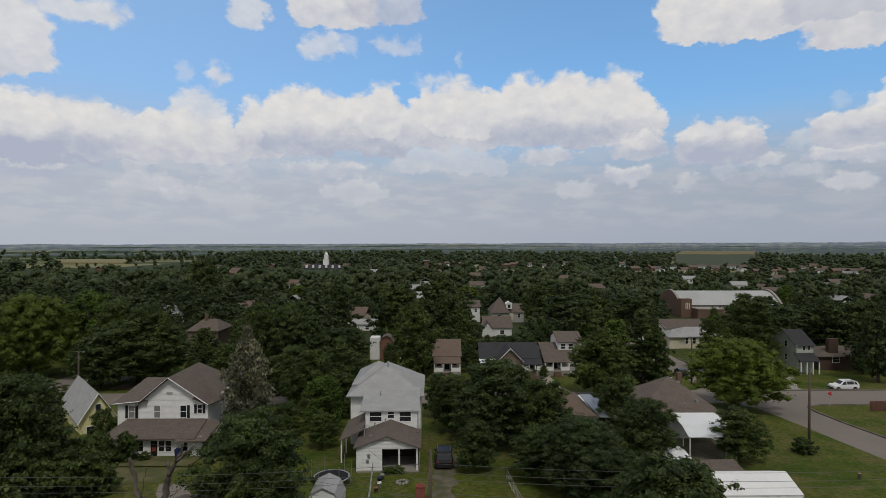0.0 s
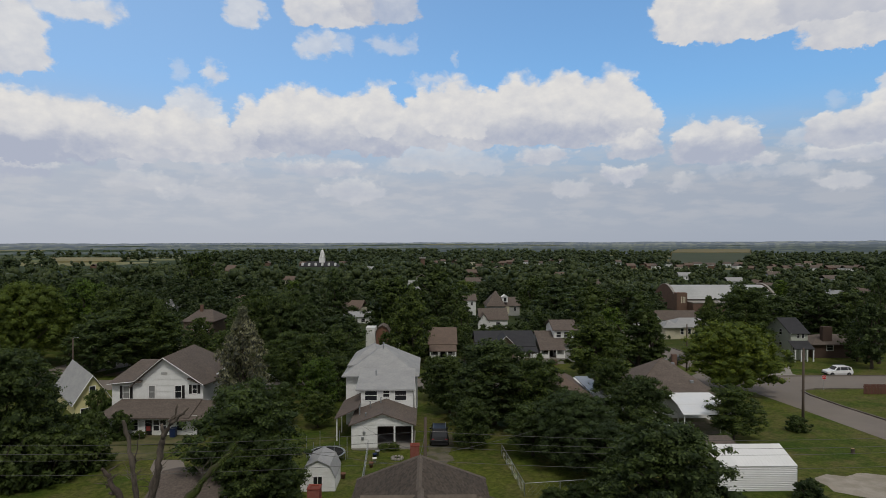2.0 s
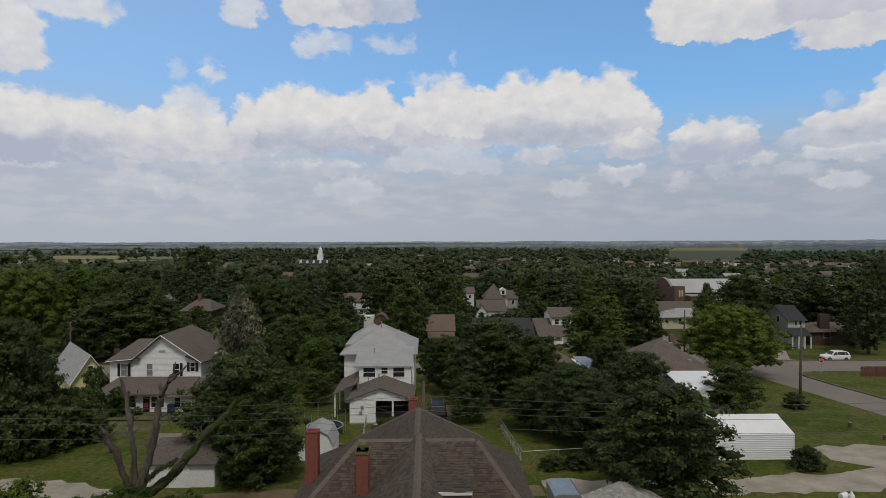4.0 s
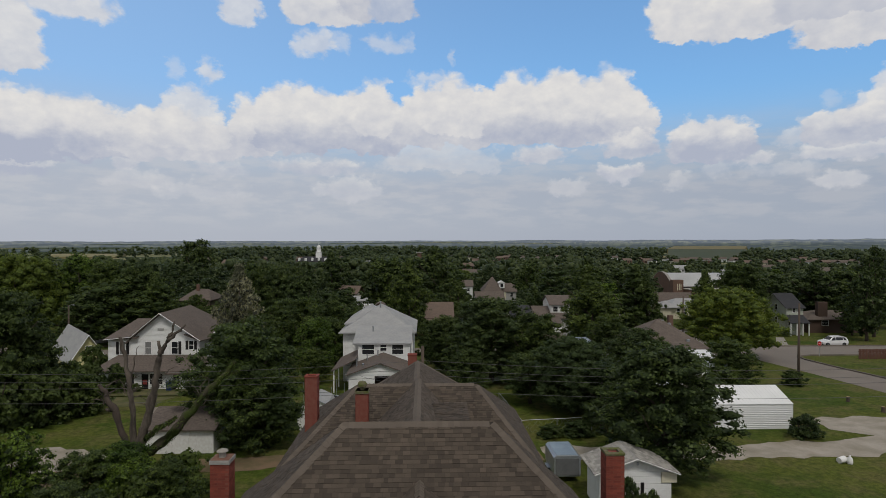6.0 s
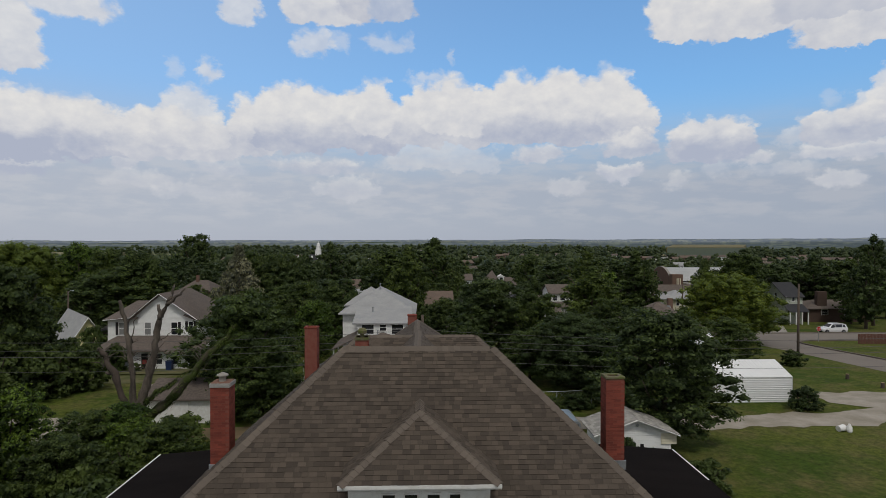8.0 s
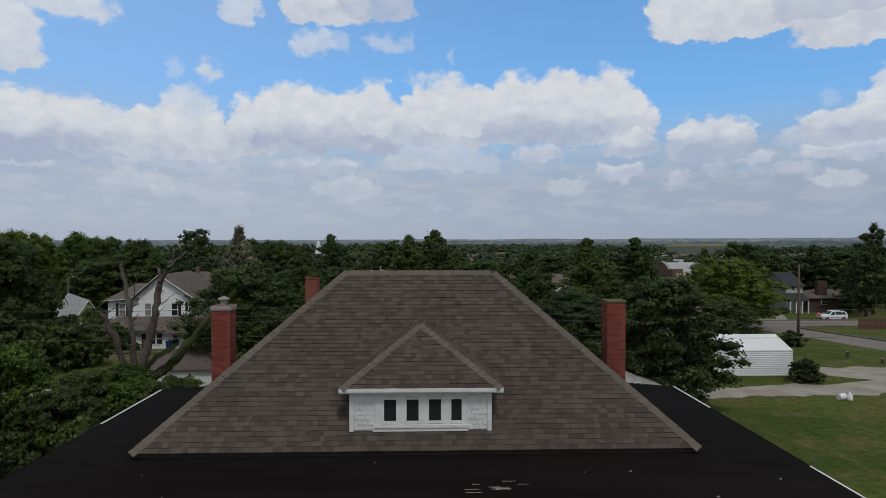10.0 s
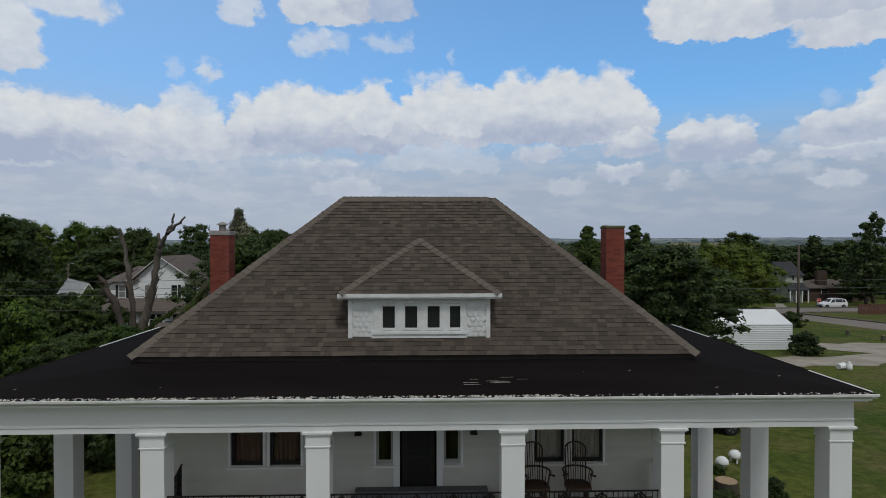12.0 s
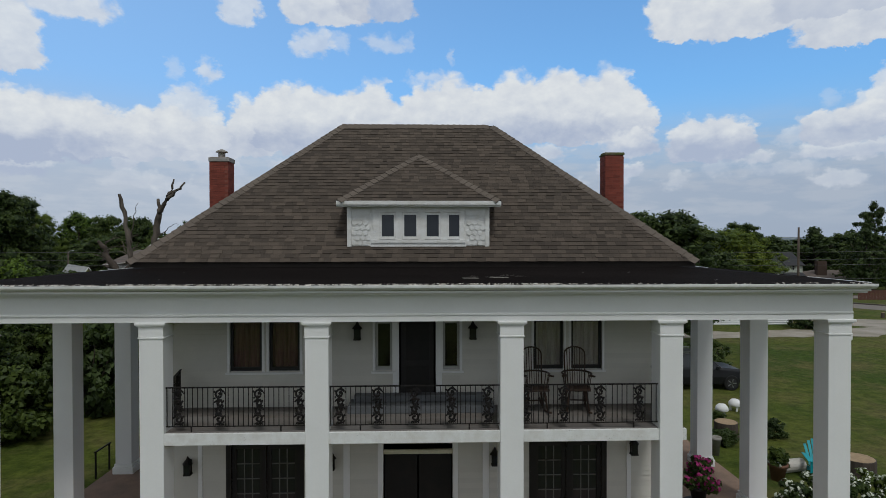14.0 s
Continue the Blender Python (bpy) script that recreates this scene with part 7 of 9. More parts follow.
# ---- yard things, vehicles, poles ----
def vehicle(name, x, y, turn, length, width, height, paint, label):
    """A car lofted from cross-sections: body and cabin, glass, bumpers, lamps, rails and wheels; it heads along its own +x."""
    t = thing(name, pose(x, y, land(x, y), 0, 0, turn), label, "car")
    L, W, H = length / 2, width / 2, height
    cuts = [(-L, 0.46, 0.82, 0.86, 0.86, 0.80), (-L + 0.09, 0.34, 0.96, 1.06, 0.95, 0.84), (-L + 0.36, 0.29, 1.02, H - 0.17, 1, 0.76), (-L + 0.78, 0.28, 1.02, H - 0.03, 1, 0.73),
            (-0.25, 0.28, 1.0, H, 1, 0.72), (0.42, 0.28, 0.99, H - 0.07, 1, 0.72), (1.18, 0.28, 0.98, 1.05, 1, 0.84), (L - 0.36, 0.30, 0.88, 0.95, 0.96, 0.80), (L - 0.03, 0.42, 0.72, 0.79, 0.86, 0.70)]
    s = Shape()
    for cx, z0, z1, z2, wl, wt in cuts:
        s.v += [(cx, -W * wl * 0.93, z0), (cx, -W * wl, (z0 + z1) / 2), (cx, -W * wl * 0.97, z1), (cx, -W * wt, z2), (cx, W * wt, z2), (cx, W * wl * 0.97, z1), (cx, W * wl, (z0 + z1) / 2), (cx, W * wl * 0.93, z0)]
    for i in range(len(cuts) - 1):
        s.f += [(8 * i + j, 8 * i + (j + 1) % 8, 8 * i + 8 + (j + 1) % 8, 8 * i + 8 + j) for j in range(8)]
    s.f += [tuple(range(7, -1, -1)), tuple(range(8 * len(cuts) - 8, 8 * len(cuts)))]
    body = part("body", s, paint, t, bevel=0.04)

    def on_side(cx, v, sgn):
        """A point on the cabin's side at a share v between belt and roof."""
        i = max(k for k in range(len(cuts) - 1) if cuts[k][0] <= cx)
        p, q = cuts[i], cuts[i + 1]
        k = (cx - p[0]) / (q[0] - p[0])
        z1, z2, wl, wt = [p[j] + (q[j] - p[j]) * k for j in (2, 3, 4, 5)]
        return cx, sgn * (W * (wl * 0.97 + (wt - wl * 0.97) * v) + 0.006), z1 + (z2 - z1) * v

    def sheet(name_, q, out):
        q = [Vector(p) for p in q]
        part(name_, Shape().add([p + out * 0.012 for p in q] + [p - out * 0.02 for p in q], [(0, 1, 2, 3), (7, 6, 5, 4), (0, 4, 5, 1), (1, 5, 6, 2), (2, 6, 7, 3), (3, 7, 4, 0)]), PANE, body)
    for sgn in (-1, 1):
        for x0, x1, x2, x3 in ((-L + 0.42, -L + 0.95, -L + 1.0, -L + 0.62), (-L + 1.02, -0.05, -0.05, -L + 1.08), (0.03, 1.0, 0.40, 0.03)):
            sheet("side_glass", [on_side(x0, 0.12, sgn), on_side(x1, 0.12, sgn), on_side(x2, 0.86, sgn), on_side(x3, 0.86, sgn)], Vector((0, sgn, 0.3)).normalized())
    for (xa, za, wa), (xb, zb, wb), way_ in (((1.10, 1.10, 0.80), (0.48, H - 0.12, 0.68), 1), ((-L + 0.12, 1.12, 0.78), (-L + 0.33, H - 0.22, 0.70), -1)):
        sheet("windscreen" if way_ > 0 else "rear_window", [(xa, -W * wa, za), (xa, W * wa, za), (xb, W * wb, zb), (xb, -W * wb, zb)], Vector((way_, 0, 0.6)).normalized())
    for sx in (-1, 1):
        part("bumper", Shape().box(sx * L - 0.07, sx * L + 0.05, -W + 0.14, W - 0.14, 0.34, 0.52), RUBBER, body, bevel=0.02)
        for sy in (-1, 1):
            part("lamp", Shape().box(sx * (L - 0.10) - 0.07, sx * (L - 0.10) + 0.07, sy * (W - 0.27) - 0.13, sy * (W - 0.27) + 0.13, 0.66 if sx > 0 else 0.78, 0.78 if sx > 0 else 0.98), RIM if sx > 0 else RED, body, "clear headlight" if sx > 0 else "red tail light", bevel=0.02)
            w = part("wheel", Shape().tube([(0, -0.11, 0), (0, 0.11, 0)], 0.36, 20), RUBBER, t, "black tyre", bevel=0.04)
            w.location = (sx * (L - 0.88), sy * (W - 0.09), 0.35)
            part("rim", Shape().tube([(0, sy * 0.105, 0), (0, sy * 0.118, 0)], 0.23, 16), GREYRIM, w, "dark alloy wheel")
            star = Shape().tube([(0, sy * 0.115, 0), (0, sy * 0.130, 0)], 0.06, 10)
            for k in range(5):
                star.bar((0, sy * 0.122, 0), (math.cos(k * 1.2566) * 0.21, sy * 0.122, math.sin(k * 1.2566) * 0.21), 0.045, 0.016, (0, 1, 0))
            part("spokes", star, RIM, w, "pale spokes of the wheel")
        part("roof_rail", Shape().bar((-L + 0.8, sx * W * 0.68, H + 0.02), (0.3, sx * W * 0.68, H + 0.02), 0.035), RIM, body)
        part("mirror", Shape().box(0.88, 1.02, sx * W - 0.06, sx * W + 0.1, 1.0, 1.13), paint, body, bevel=0.02)
    return t


vehicle("suv", 73.2, 103.5, 180, 4.75, 1.88, 1.74, CARWHITE, "white sport utility car parked at the kerb")
vehicle("black_suv", 1.3, 63.4, 90, 4.9, 1.95, 1.85, CARBLACK, "black sport utility car parked on a muddy drive")
vehicle("pickup", 12.9, 27.9, 0, 4.9, 1.95, 1.75, CARBLACK, "black off-road car parked on the lawn")
vehicle("dark_car", 50.2, 118, 80, 4.6, 1.8, 1.5, CARBLACK, "dark car standing on the street")
vehicle("grey_car", -25.2, 100, 5, 4.5, 1.8, 1.45, RIM, "grey car parked behind trees")

# stop sign
ss = thing("stop_sign", (61.7, 90.2, land(61.7, 90.2)), "red eight-sided stop sign on a steel post", "sign")
part("post", Shape().box(-0.03, 0.03, -0.02, 0.02, -0.2, 2.0), GALV, ss)
octa = [(0.38 * math.cos(math.pi / 8 + k * math.pi / 4), 1.98 + 0.38 * math.sin(math.pi / 8 + k * math.pi / 4)) for k in range(8)]
part("rim", Shape().prism([(x, 1.98 + (z - 1.98) * 1.0) for x, z in octa], "y", -0.05, -0.03), WHITE, ss)
part("plate", Shape().prism([(x * 0.94, 1.98 + (z - 1.98) * 0.94) for x, z in octa], "y", -0.056, -0.05), RED, ss)
txt = bpy.data.curves.new("lettering", "FONT")
txt.body, txt.size, txt.align_x, txt.align_y, txt.extrude = "STOP", 0.27, "CENTER", "CENTER", 0.002
txt.materials.append(WHITE)
let = new("lettering", txt)
let.parent = ss
let.matrix_local = pose(0, -0.06, 1.98, 90, 0, 0)


# poles and wires
def utility_pole(x, y, top, label, arms=True, lamp=False):
    t = thing("utility_pole", (x, y, land(x, y)), label, "pole", "utility poles")
    part("shaft", Shape().tube([(0, 0, -0.3), (0, 0, (top - land(x, y)) * 0.5), (0.02, 0, top - land(x, y))], [0.16, 0.135, 0.105], 10), POLE, t, smooth=True)
    h = top - land(x, y)
    if arms:
        part("crossarm", Shape().box(-1.1, 1.1, -0.06, 0.06, h - 0.75, h - 0.62), POLE, t)
        for k in (-1.0, -0.5, 0.5, 1.0):
            part("insulator", Shape().lathe([(0.03, 0), (0.05, 0.03), (0.03, 0.08), (0.045, 0.11), (0.02, 0.15)], 8, (k, 0, h - 0.62)), GALV, t)
        part("transformer", Shape().lathe([(0.05, -0.02), (0.2, 0), (0.21, 0.55), (0.12, 0.62)], 12, (0.05, -0.32, h - 1.9)), GALV, t, "grey transformer can")
    if lamp:
        part("lamp_arm", Shape().tube([(0, 0, h - 0.3), (0.5, -0.3, h + 0.1), (1.1, -0.6, h + 0.15)], 0.03, 6).lathe([(0.08, -0.12), (0.16, -0.05), (0.08, 0.03)], 10, (1.15, -0.62, h + 0.15)), GALV, t, "grey street lamp arm")
    return t


utility_pole(-0.1, 42.3, 8.2, "weathered wooden utility pole with wires on its side", False)
utility_pole(43.45, 67.0, 8.6, "tall bare wooden utility pole on the verge", False)
utility_pole(48.4, 109, 5.6, "weathered wooden utility pole beside the street", False)
utility_pole(-48, 42.3, 8.2, "weathered wooden utility pole with crossarm")
utility_pole(47, 42.8, 8.0, "weathered wooden utility pole with crossarm")
utility_pole(34, 186, -0.5, "wooden utility pole among trees", False)
utility_pole(-57, 96, 5.5, "thin steel lamp pole beside the street", False, True)


def wire(a, b, sag, r=0.013):
    a, b = Vector(a), Vector(b)
    pts = []
    for i in range(17):
        k = i / 16
        p = a.lerp(b, k)
        p.z -= sag * 4 * k * (1 - k)
        pts.append(p)
    solid("power_wire", Shape().tube(pts, r, 5), WIRE, "thin grey overhead power wire between poles", "wire", group="power wires")


for dy, z in ((0.25, 7.1), (0.05, 6.55), (-0.15, 6.15), (-0.1, 5.1)):
    wire((-48, 42.3 + dy, z - 0.2), (-0.1, 42.3 + dy, z), 0.75)
    wire((-0.1, 42.3 + dy, z), (47, 42.8 + dy, z - 0.35), 0.75)
wire((-0.1, 42.3, 5.6), (-6.6, 60.4, 2.0), 0.3)
wire((-0.1, 42.3, 4.6), (-34, 66, 1.6), 0.6)
wire((-0.1, 42.3, 5.4), (16, 63, 2.2), 0.4)
wire((-0.1, 42.3, 7.0), (-0.6, 33.2, 7.8), 0.2)

# the dead pollarded tree
dead = thing("dead_tree", (-17.6, 36.5, 0), "dead pollarded tree with bare sawn-off limbs", "tree")
SHIFT = 0.39
partw("trunk", Shape().tube([(-17.93 + SHIFT, 36.5, z) for z in (-0.2, 1.0, 2.3, 2.98)], [0.85, 0.55, 0.50, 0.46], 12), MOSSBARK, dead, smooth=True)
BARE_LIMBS = [([(-18.11, 36.5, 3.05), (-18.18, 36.4, 5.39), (-18.34, 36.4, 6.72), (-18.52, 36.35, 8.43), (-18.86, 36.3, 9.9)], [0.19, 0.17, 0.15, 0.14, 0.11], DEADBARK),
              ([(-18.3, 36.5, 2.68), (-18.75, 36.2, 4.11), (-19.08, 36.1, 5.46), (-19.55, 36.0, 6.45), (-19.97, 36.0, 7.05)], [0.24, 0.2, 0.21, 0.14, 0.12], BARK),
              ([(-19.08, 36.1, 5.46), (-19.6, 36.1, 5.56)], [0.13, 0.11], DEADBARK),
              ([(-17.86, 36.6, 2.65), (-17.49, 36.6, 4.6), (-17.12, 36.6, 6.07), (-16.76, 36.6, 7.54), (-16.53, 36.5, 8.77)], [0.4, 0.3, 0.24, 0.21, 0.19], DEADBARK),
              ([(-16.53, 36.5, 8.71), (-16.16, 36.5, 9.38), (-15.86, 36.5, 10.11), (-15.64, 36.5, 10.84)], [0.15, 0.13, 0.1, 0.06], DEADBARK)]
SIDE_LIMBS = [([(-16.59, 36.5, 8.65), (-16.6, 36.45, 9.63)], [0.13, 0.11], DEADBARK),
              ([(-16.04, 36.5, 9.57), (-15.33, 36.4, 10.19), (-14.94, 36.4, 10.64)], [0.11, 0.09, 0.05], DEADBARK),
              ([(-17.44, 36.5, 3.54), (-16.57, 36.2, 4.35), (-15.81, 36.1, 4.74), (-15.34, 36.0, 5.07)], [0.17, 0.13, 0.09, 0.05], MOSSBARK),
              ([(-17.54, 36.7, 2.62), (-16.28, 36.9, 3.41), (-15.46, 37.0, 4.37), (-14.18, 37.2, 6.05), (-12.76, 37.4, 7.51), (-12.35, 37.5, 8.14)], [0.3, 0.27, 0.27, 0.22, 0.17, 0.12], MOSSBARK),
              ([(-13.07, 37.4, 7.19), (-12.01, 37.6, 7.59)], [0.13, 0.07], MOSSBARK),
              ([(-18.18, 36.4, 7.27), (-17.98, 36.3, 8.56), (-17.66, 36.2, 9.37)], [0.035, 0.028, 0.015], DEADBARK),
              ([(-16.53, 36.5, 7.37), (-15.89, 36.3, 7.84), (-15.34, 36.2, 8.12)], [0.03, 0.022, 0.012], DEADBARK),
              ([(-18.36, 36.5, 2.74), (-19.18, 36.1, 3.36)], [0.12, 0.06], BARK)]
BARE_LIMBS = [([(x + SHIFT, y, z) for x, y, z in pts], rad, m) for pts, rad, m in BARE_LIMBS + SIDE_LIMBS]
for pts, rad, m in BARE_LIMBS:
    r3 = random.Random(len(pts) + int(rad[0] * 100))
    path, rr = [], []
    for (p, q), (u, v) in zip(zip(pts, pts[1:]), zip(rad, rad[1:])):
        for k in range(4):
            path.append(Vector(p).lerp(Vector(q), k / 4) + Vector((r3.uniform(-1, 1), r3.uniform(-1, 1), r3.uniform(-1, 1))) * 0.075)
            rr.append((u + (v - u) * k / 4) * r3.uniform(0.78, 1.25) * 0.95)
    partw("limb", Shape().tube(path + [pts[-1]], rr + [rad[-1] * 0.75], 8), m, dead, "mossy limb" if m is MOSSBARK else "bleached bare limb", smooth=True)
twigs = Shape()
for i in range(46):
    p = Vector(BARE_LIMBS[(0, 1, 3, 8)[i % 4]][0][2 + i % 2]) + Vector((rng.uniform(-0.3, 0.3), 0, rng.uniform(-0.6, 0.6)))
    q = p + Vector((rng.uniform(-1, 1), rng.uniform(-0.6, 0.6), rng.uniform(0.1, 1.0))) * 0.8
    twigs.tube([p, (p + q) / 2 + Vector((0.08, 0, 0.06)), q], [0.03, 0.02, 0.008], 4)
partw("twig", twigs, DEADBARK, dead, kind="stuff")
moss = Shape()
r4 = random.Random(8)
for pts, rad, m in BARE_LIMBS:
    if m is not MOSSBARK:
        continue
    for i in range(320 * (len(pts) - 1)):
        k = r4.randrange(len(pts) - 1)
        e = Vector((r4.gauss(0, 1), r4.gauss(0, 1), r4.gauss(0.3, 1))).normalized()
        p = Vector(pts[k]).lerp(Vector(pts[k + 1]), r4.random()) + e * rad[k] * r4.uniform(0.75, 1.15)
        u = e.cross(Vector((0.3, 0.5, 0.8))).normalized() * r4.uniform(0.03, 0.08)
        moss.add([p - u, p + u, p + e * r4.uniform(0.03, 0.14) - Vector((0, 0, 0.05))], [(0, 1, 2)])
partw("moss", moss.mesh("moss", LEAF, fix=False), None, dead, "tufts of green moss", kind="stuff")


# ---- shrubs ----
def make_shrub(name, seed, height, radius, count, leaves, leaf, mat, label):
    t = thing(name, (0, 0, 0), label, "shrub")
    st = Shape()
    r = random.Random(seed)
    for i in range(7):
        a = r.random() * 6.28
        st.tube([(0, 0, -0.1), (math.cos(a) * radius * 0.3, math.sin(a) * radius * 0.3, height * 0.4), (math.cos(a) * radius * 0.6, math.sin(a) * radius * 0.6, height * 0.8)], [0.04, 0.03, 0.01], 5)
    part("stem", st, BARK, t)
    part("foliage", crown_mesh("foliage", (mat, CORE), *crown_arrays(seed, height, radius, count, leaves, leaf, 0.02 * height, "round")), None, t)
    return t


def plant_shrub(s, x, y, k, flat=1.0):
    m = Matrix.LocRotScale((x, y, land(x, y)), Euler((0, 0, rng.random() * 6.28)), (k, k, k * flat))
    return copy_thing(s, m)

SHRUB = make_shrub("shrub", 61, 2.0, 1.5, 70, 6200, 0.075, LEAF, "leafy green shrub in the yard")
SHRUB_D = make_shrub("shrub", 62, 2.0, 1.4, 70, 6000, 0.075, LEAF_DARK, "dense dark-green clipped shrub")
SHRUB_L = make_shrub("shrub", 63, 2.0, 1.5, 66, 5600, 0.08, LEAF_BRIGHT, "bright green rambling shrub")
YARD_SHRUBS = [(SHRUB_D, 30.6, 46.2, 0.95, 0.95), (SHRUB_D, 42.2, 66.0, 0.95, 0.95), (SHRUB_L, -17, 34.8, 1.3, 1.1), (SHRUB, -14.6, 35.2, 1.4, 1.1),
               (SHRUB_L, -19, 31.5, 1.2, 1.0), (SHRUB, -16.6, 31.4, 1.3, 1.0), (SHRUB, -21, 27.5, 1.5, 1.6), (SHRUB_L, -24.5, 28, 1.4, 1.8),
               (SHRUB_D, -17.8, 25.5, 1.2, 1.3), (SHRUB_D, -16.5, 29, 1.5, 1.1), (SHRUB, -17.5, 22.5, 1.3, 1.2), (SHRUB_D, -15.5, 26.5, 1.3, 1.3), (SHRUB, -18.5, 19.5, 1.4, 1.2),
               (SHRUB, -14.8, 31.5, 1.4, 1.2), (SHRUB_D, 13.4, 30.6, 0.9, 0.9), (SHRUB_D, 15.4, 31.4, 1.0, 0.8)]
HEDGE_SHRUBS = [(SHRUB, 12.2, 29.4, 0.8, 0.9), (SHRUB_D, 10.25, 19.7, 0.34, 0.75), (SHRUB, 10.6, 19.95, 0.28, 0.8), (SHRUB_D, 9.95, 20.2, 0.30, 0.9), (SHRUB_D, 12.5, 20.4, 0.36, 0.9), (SHRUB, 11.6, 22.6, 0.25, 0.6), (SHRUB, -33.4, 64.6, 1.0, 1.5), (SHRUB_D, -35.4, 63.6, 1.2, 1.4),
                (SHRUB, -31.4, 64.8, 0.5, 0.9), (SHRUB, -24.2, 66.5, 1.0, 1.2), (SHRUB, -3.4, 60, 0.5, 0.8), (SHRUB, -4.4, 59.9, 0.45, 0.8), (SHRUB_D, 67, 119, 0.9, 0.7),
                (SHRUB_D, 71, 119.4, 0.9, 0.7), (SHRUB_D, 73.6, 118.4, 0.9, 0.7), (SHRUB_D, 30.6, 59.9, 0.8, 1.0), (SHRUB, -38.6, 70, 1.2, 1.8), (SHRUB_D, 12.5, 47.2, 1.0, 0.6),
                (SHRUB_D, 10.2, 47.0, 0.8, 0.6), (SHRUB, 13.8, 36.6, 1.0, 0.8), (SHRUB_D, -33.2, 52, 2.0, 1.1)]
HOUSE_SHRUBS = [(SHRUB_D, -35.8, 50, 2.2, 1.2), (SHRUB_D, -31.4, 55, 1.7, 1.1), (SHRUB, -34.4, 57.5, 1.8, 1.2), (SHRUB, -14.8, 20.8, 1.2, 1.1), (SHRUB_D, -13.6, 24.2, 1.4, 1.3),
                (SHRUB, -12.4, 26.6, 1.2, 1.2), (SHRUB_D, 11.2, 33.4, 0.55, 1.0)]
for pat, x, y, k, fl in YARD_SHRUBS + HEDGE_SHRUBS + HOUSE_SHRUBS:
    plant_shrub(pat, x, y, k, fl)
for i, t in enumerate((SHRUB, SHRUB_D, SHRUB_L)):
    t.matrix_world = Matrix.LocRotScale((-26.5 - 1.6 * i, 33.5 + 2 * i, 0), None, (1.3, 1.3, 1.5))


def flowers(name, x, y, z, spread_, height, petals, number, label, seed):
    """A flowering bush: leaves and many small blossoms."""
    t = thing(name, (x, y, z), label, "plant")
    part("foliage", crown_mesh("foliage", (LEAF, CORE), *crown_arrays(seed, height, spread_, 36, 2200, 0.06, 0.02, "round")), None, t)
    r = random.Random(seed)
    s = Shape()
    cl = clumps(random.Random(seed), height, spread_, 36, 0.02, "round")
    for i in range(number):
        cx, cy, cz, k = cl[i % len(cl)]
        d = Vector((r.gauss(0, 1), r.gauss(0, 1) - 0.4, abs(r.gauss(0, 1)) + 0.3)).normalized()
        p = Vector((cx, cy, cz)) + d * k * 1.1
        for j in range(10):
            e = Vector((r.gauss(0, 1), r.gauss(0, 1), r.gauss(0, 1))).normalized()
            c = p + e * 0.07
            u = e.cross(Vector((0.3, 0.5, 0.8))).normalized() * 0.035
            v = e.cross(u).normalized() * 0.035
            s.add([c - u, c - v, c + u, c + v], [(0, 1, 2, 3)])
    part("blossom", s.mesh("blossom", petals, fix=False), None, t, kind="stuff")
    return t


for x, y, k in ((9.35, 14.2, 0), (10.1, 14.5, 1), (10.9, 14.1, 2), (11.7, 14.6, 3), (12.3, 14.0, 4), (9.8, 13.6, 5)):
    flowers("flowering_bush", x, y, 0, 0.62, 0.95 + 0.1 * (k % 2), PETAL_W, 62, "leafy bush covered in white flower heads", 80 + k)


def pot(x, y, z, r, h, mat, label):
    t = thing("plant_pot", (x, y, z), label, "pot")
    part("pot", Shape().lathe([(r * 0.65, 0), (r * 0.95, h * 0.85), (r * 1.08, h * 0.86), (r * 1.08, h), (r * 0.9, h), (r * 0.85, h * 0.9)], 16), mat, t, smooth=True)
    return t


tb = thing("iron_stand", (6.35, 13.0, FLOOR_Z), "dark iron plant stand on the porch", "table")
part("top", Shape().lathe([(0.34, 0.66), (0.36, 0.68), (0.34, 0.70)], 18), IRON, tb, smooth=True)
for k in range(3):
    a = k * 2.1
    part("leg", Shape().tube([(math.cos(a) * 0.3, math.sin(a) * 0.3, 0), (math.cos(a) * 0.2, math.sin(a) * 0.2, 0.35), (math.cos(a) * 0.3, math.sin(a) * 0.3, 0.67)], 0.015, 6), IRON, tb)
pot(6.35, 13.0, FLOOR_Z + 0.70, 0.2, 0.36, IRON, "dark pot with a magenta flowering plant")
flowers("flowering_plant", 6.4, 12.95, FLOOR_Z + 1.0, 0.36, 0.72, PETAL_P, 60, "magenta flowering plant in a dark pot", 91)
pot(10.45, 16.7, 0.0, 0.26, 0.5, TERRA, "terracotta pot with pink and white flowers")
flowers("flowering_plant", 10.45, 16.7, 0.42, 0.34, 0.5, PETAL_W, 16, "small plant with pale flowers in a terracotta pot", 92)
pot(9.62, 18.75, 0, 0.17, 0.60, CONCRETE, "tall grey stone urn")

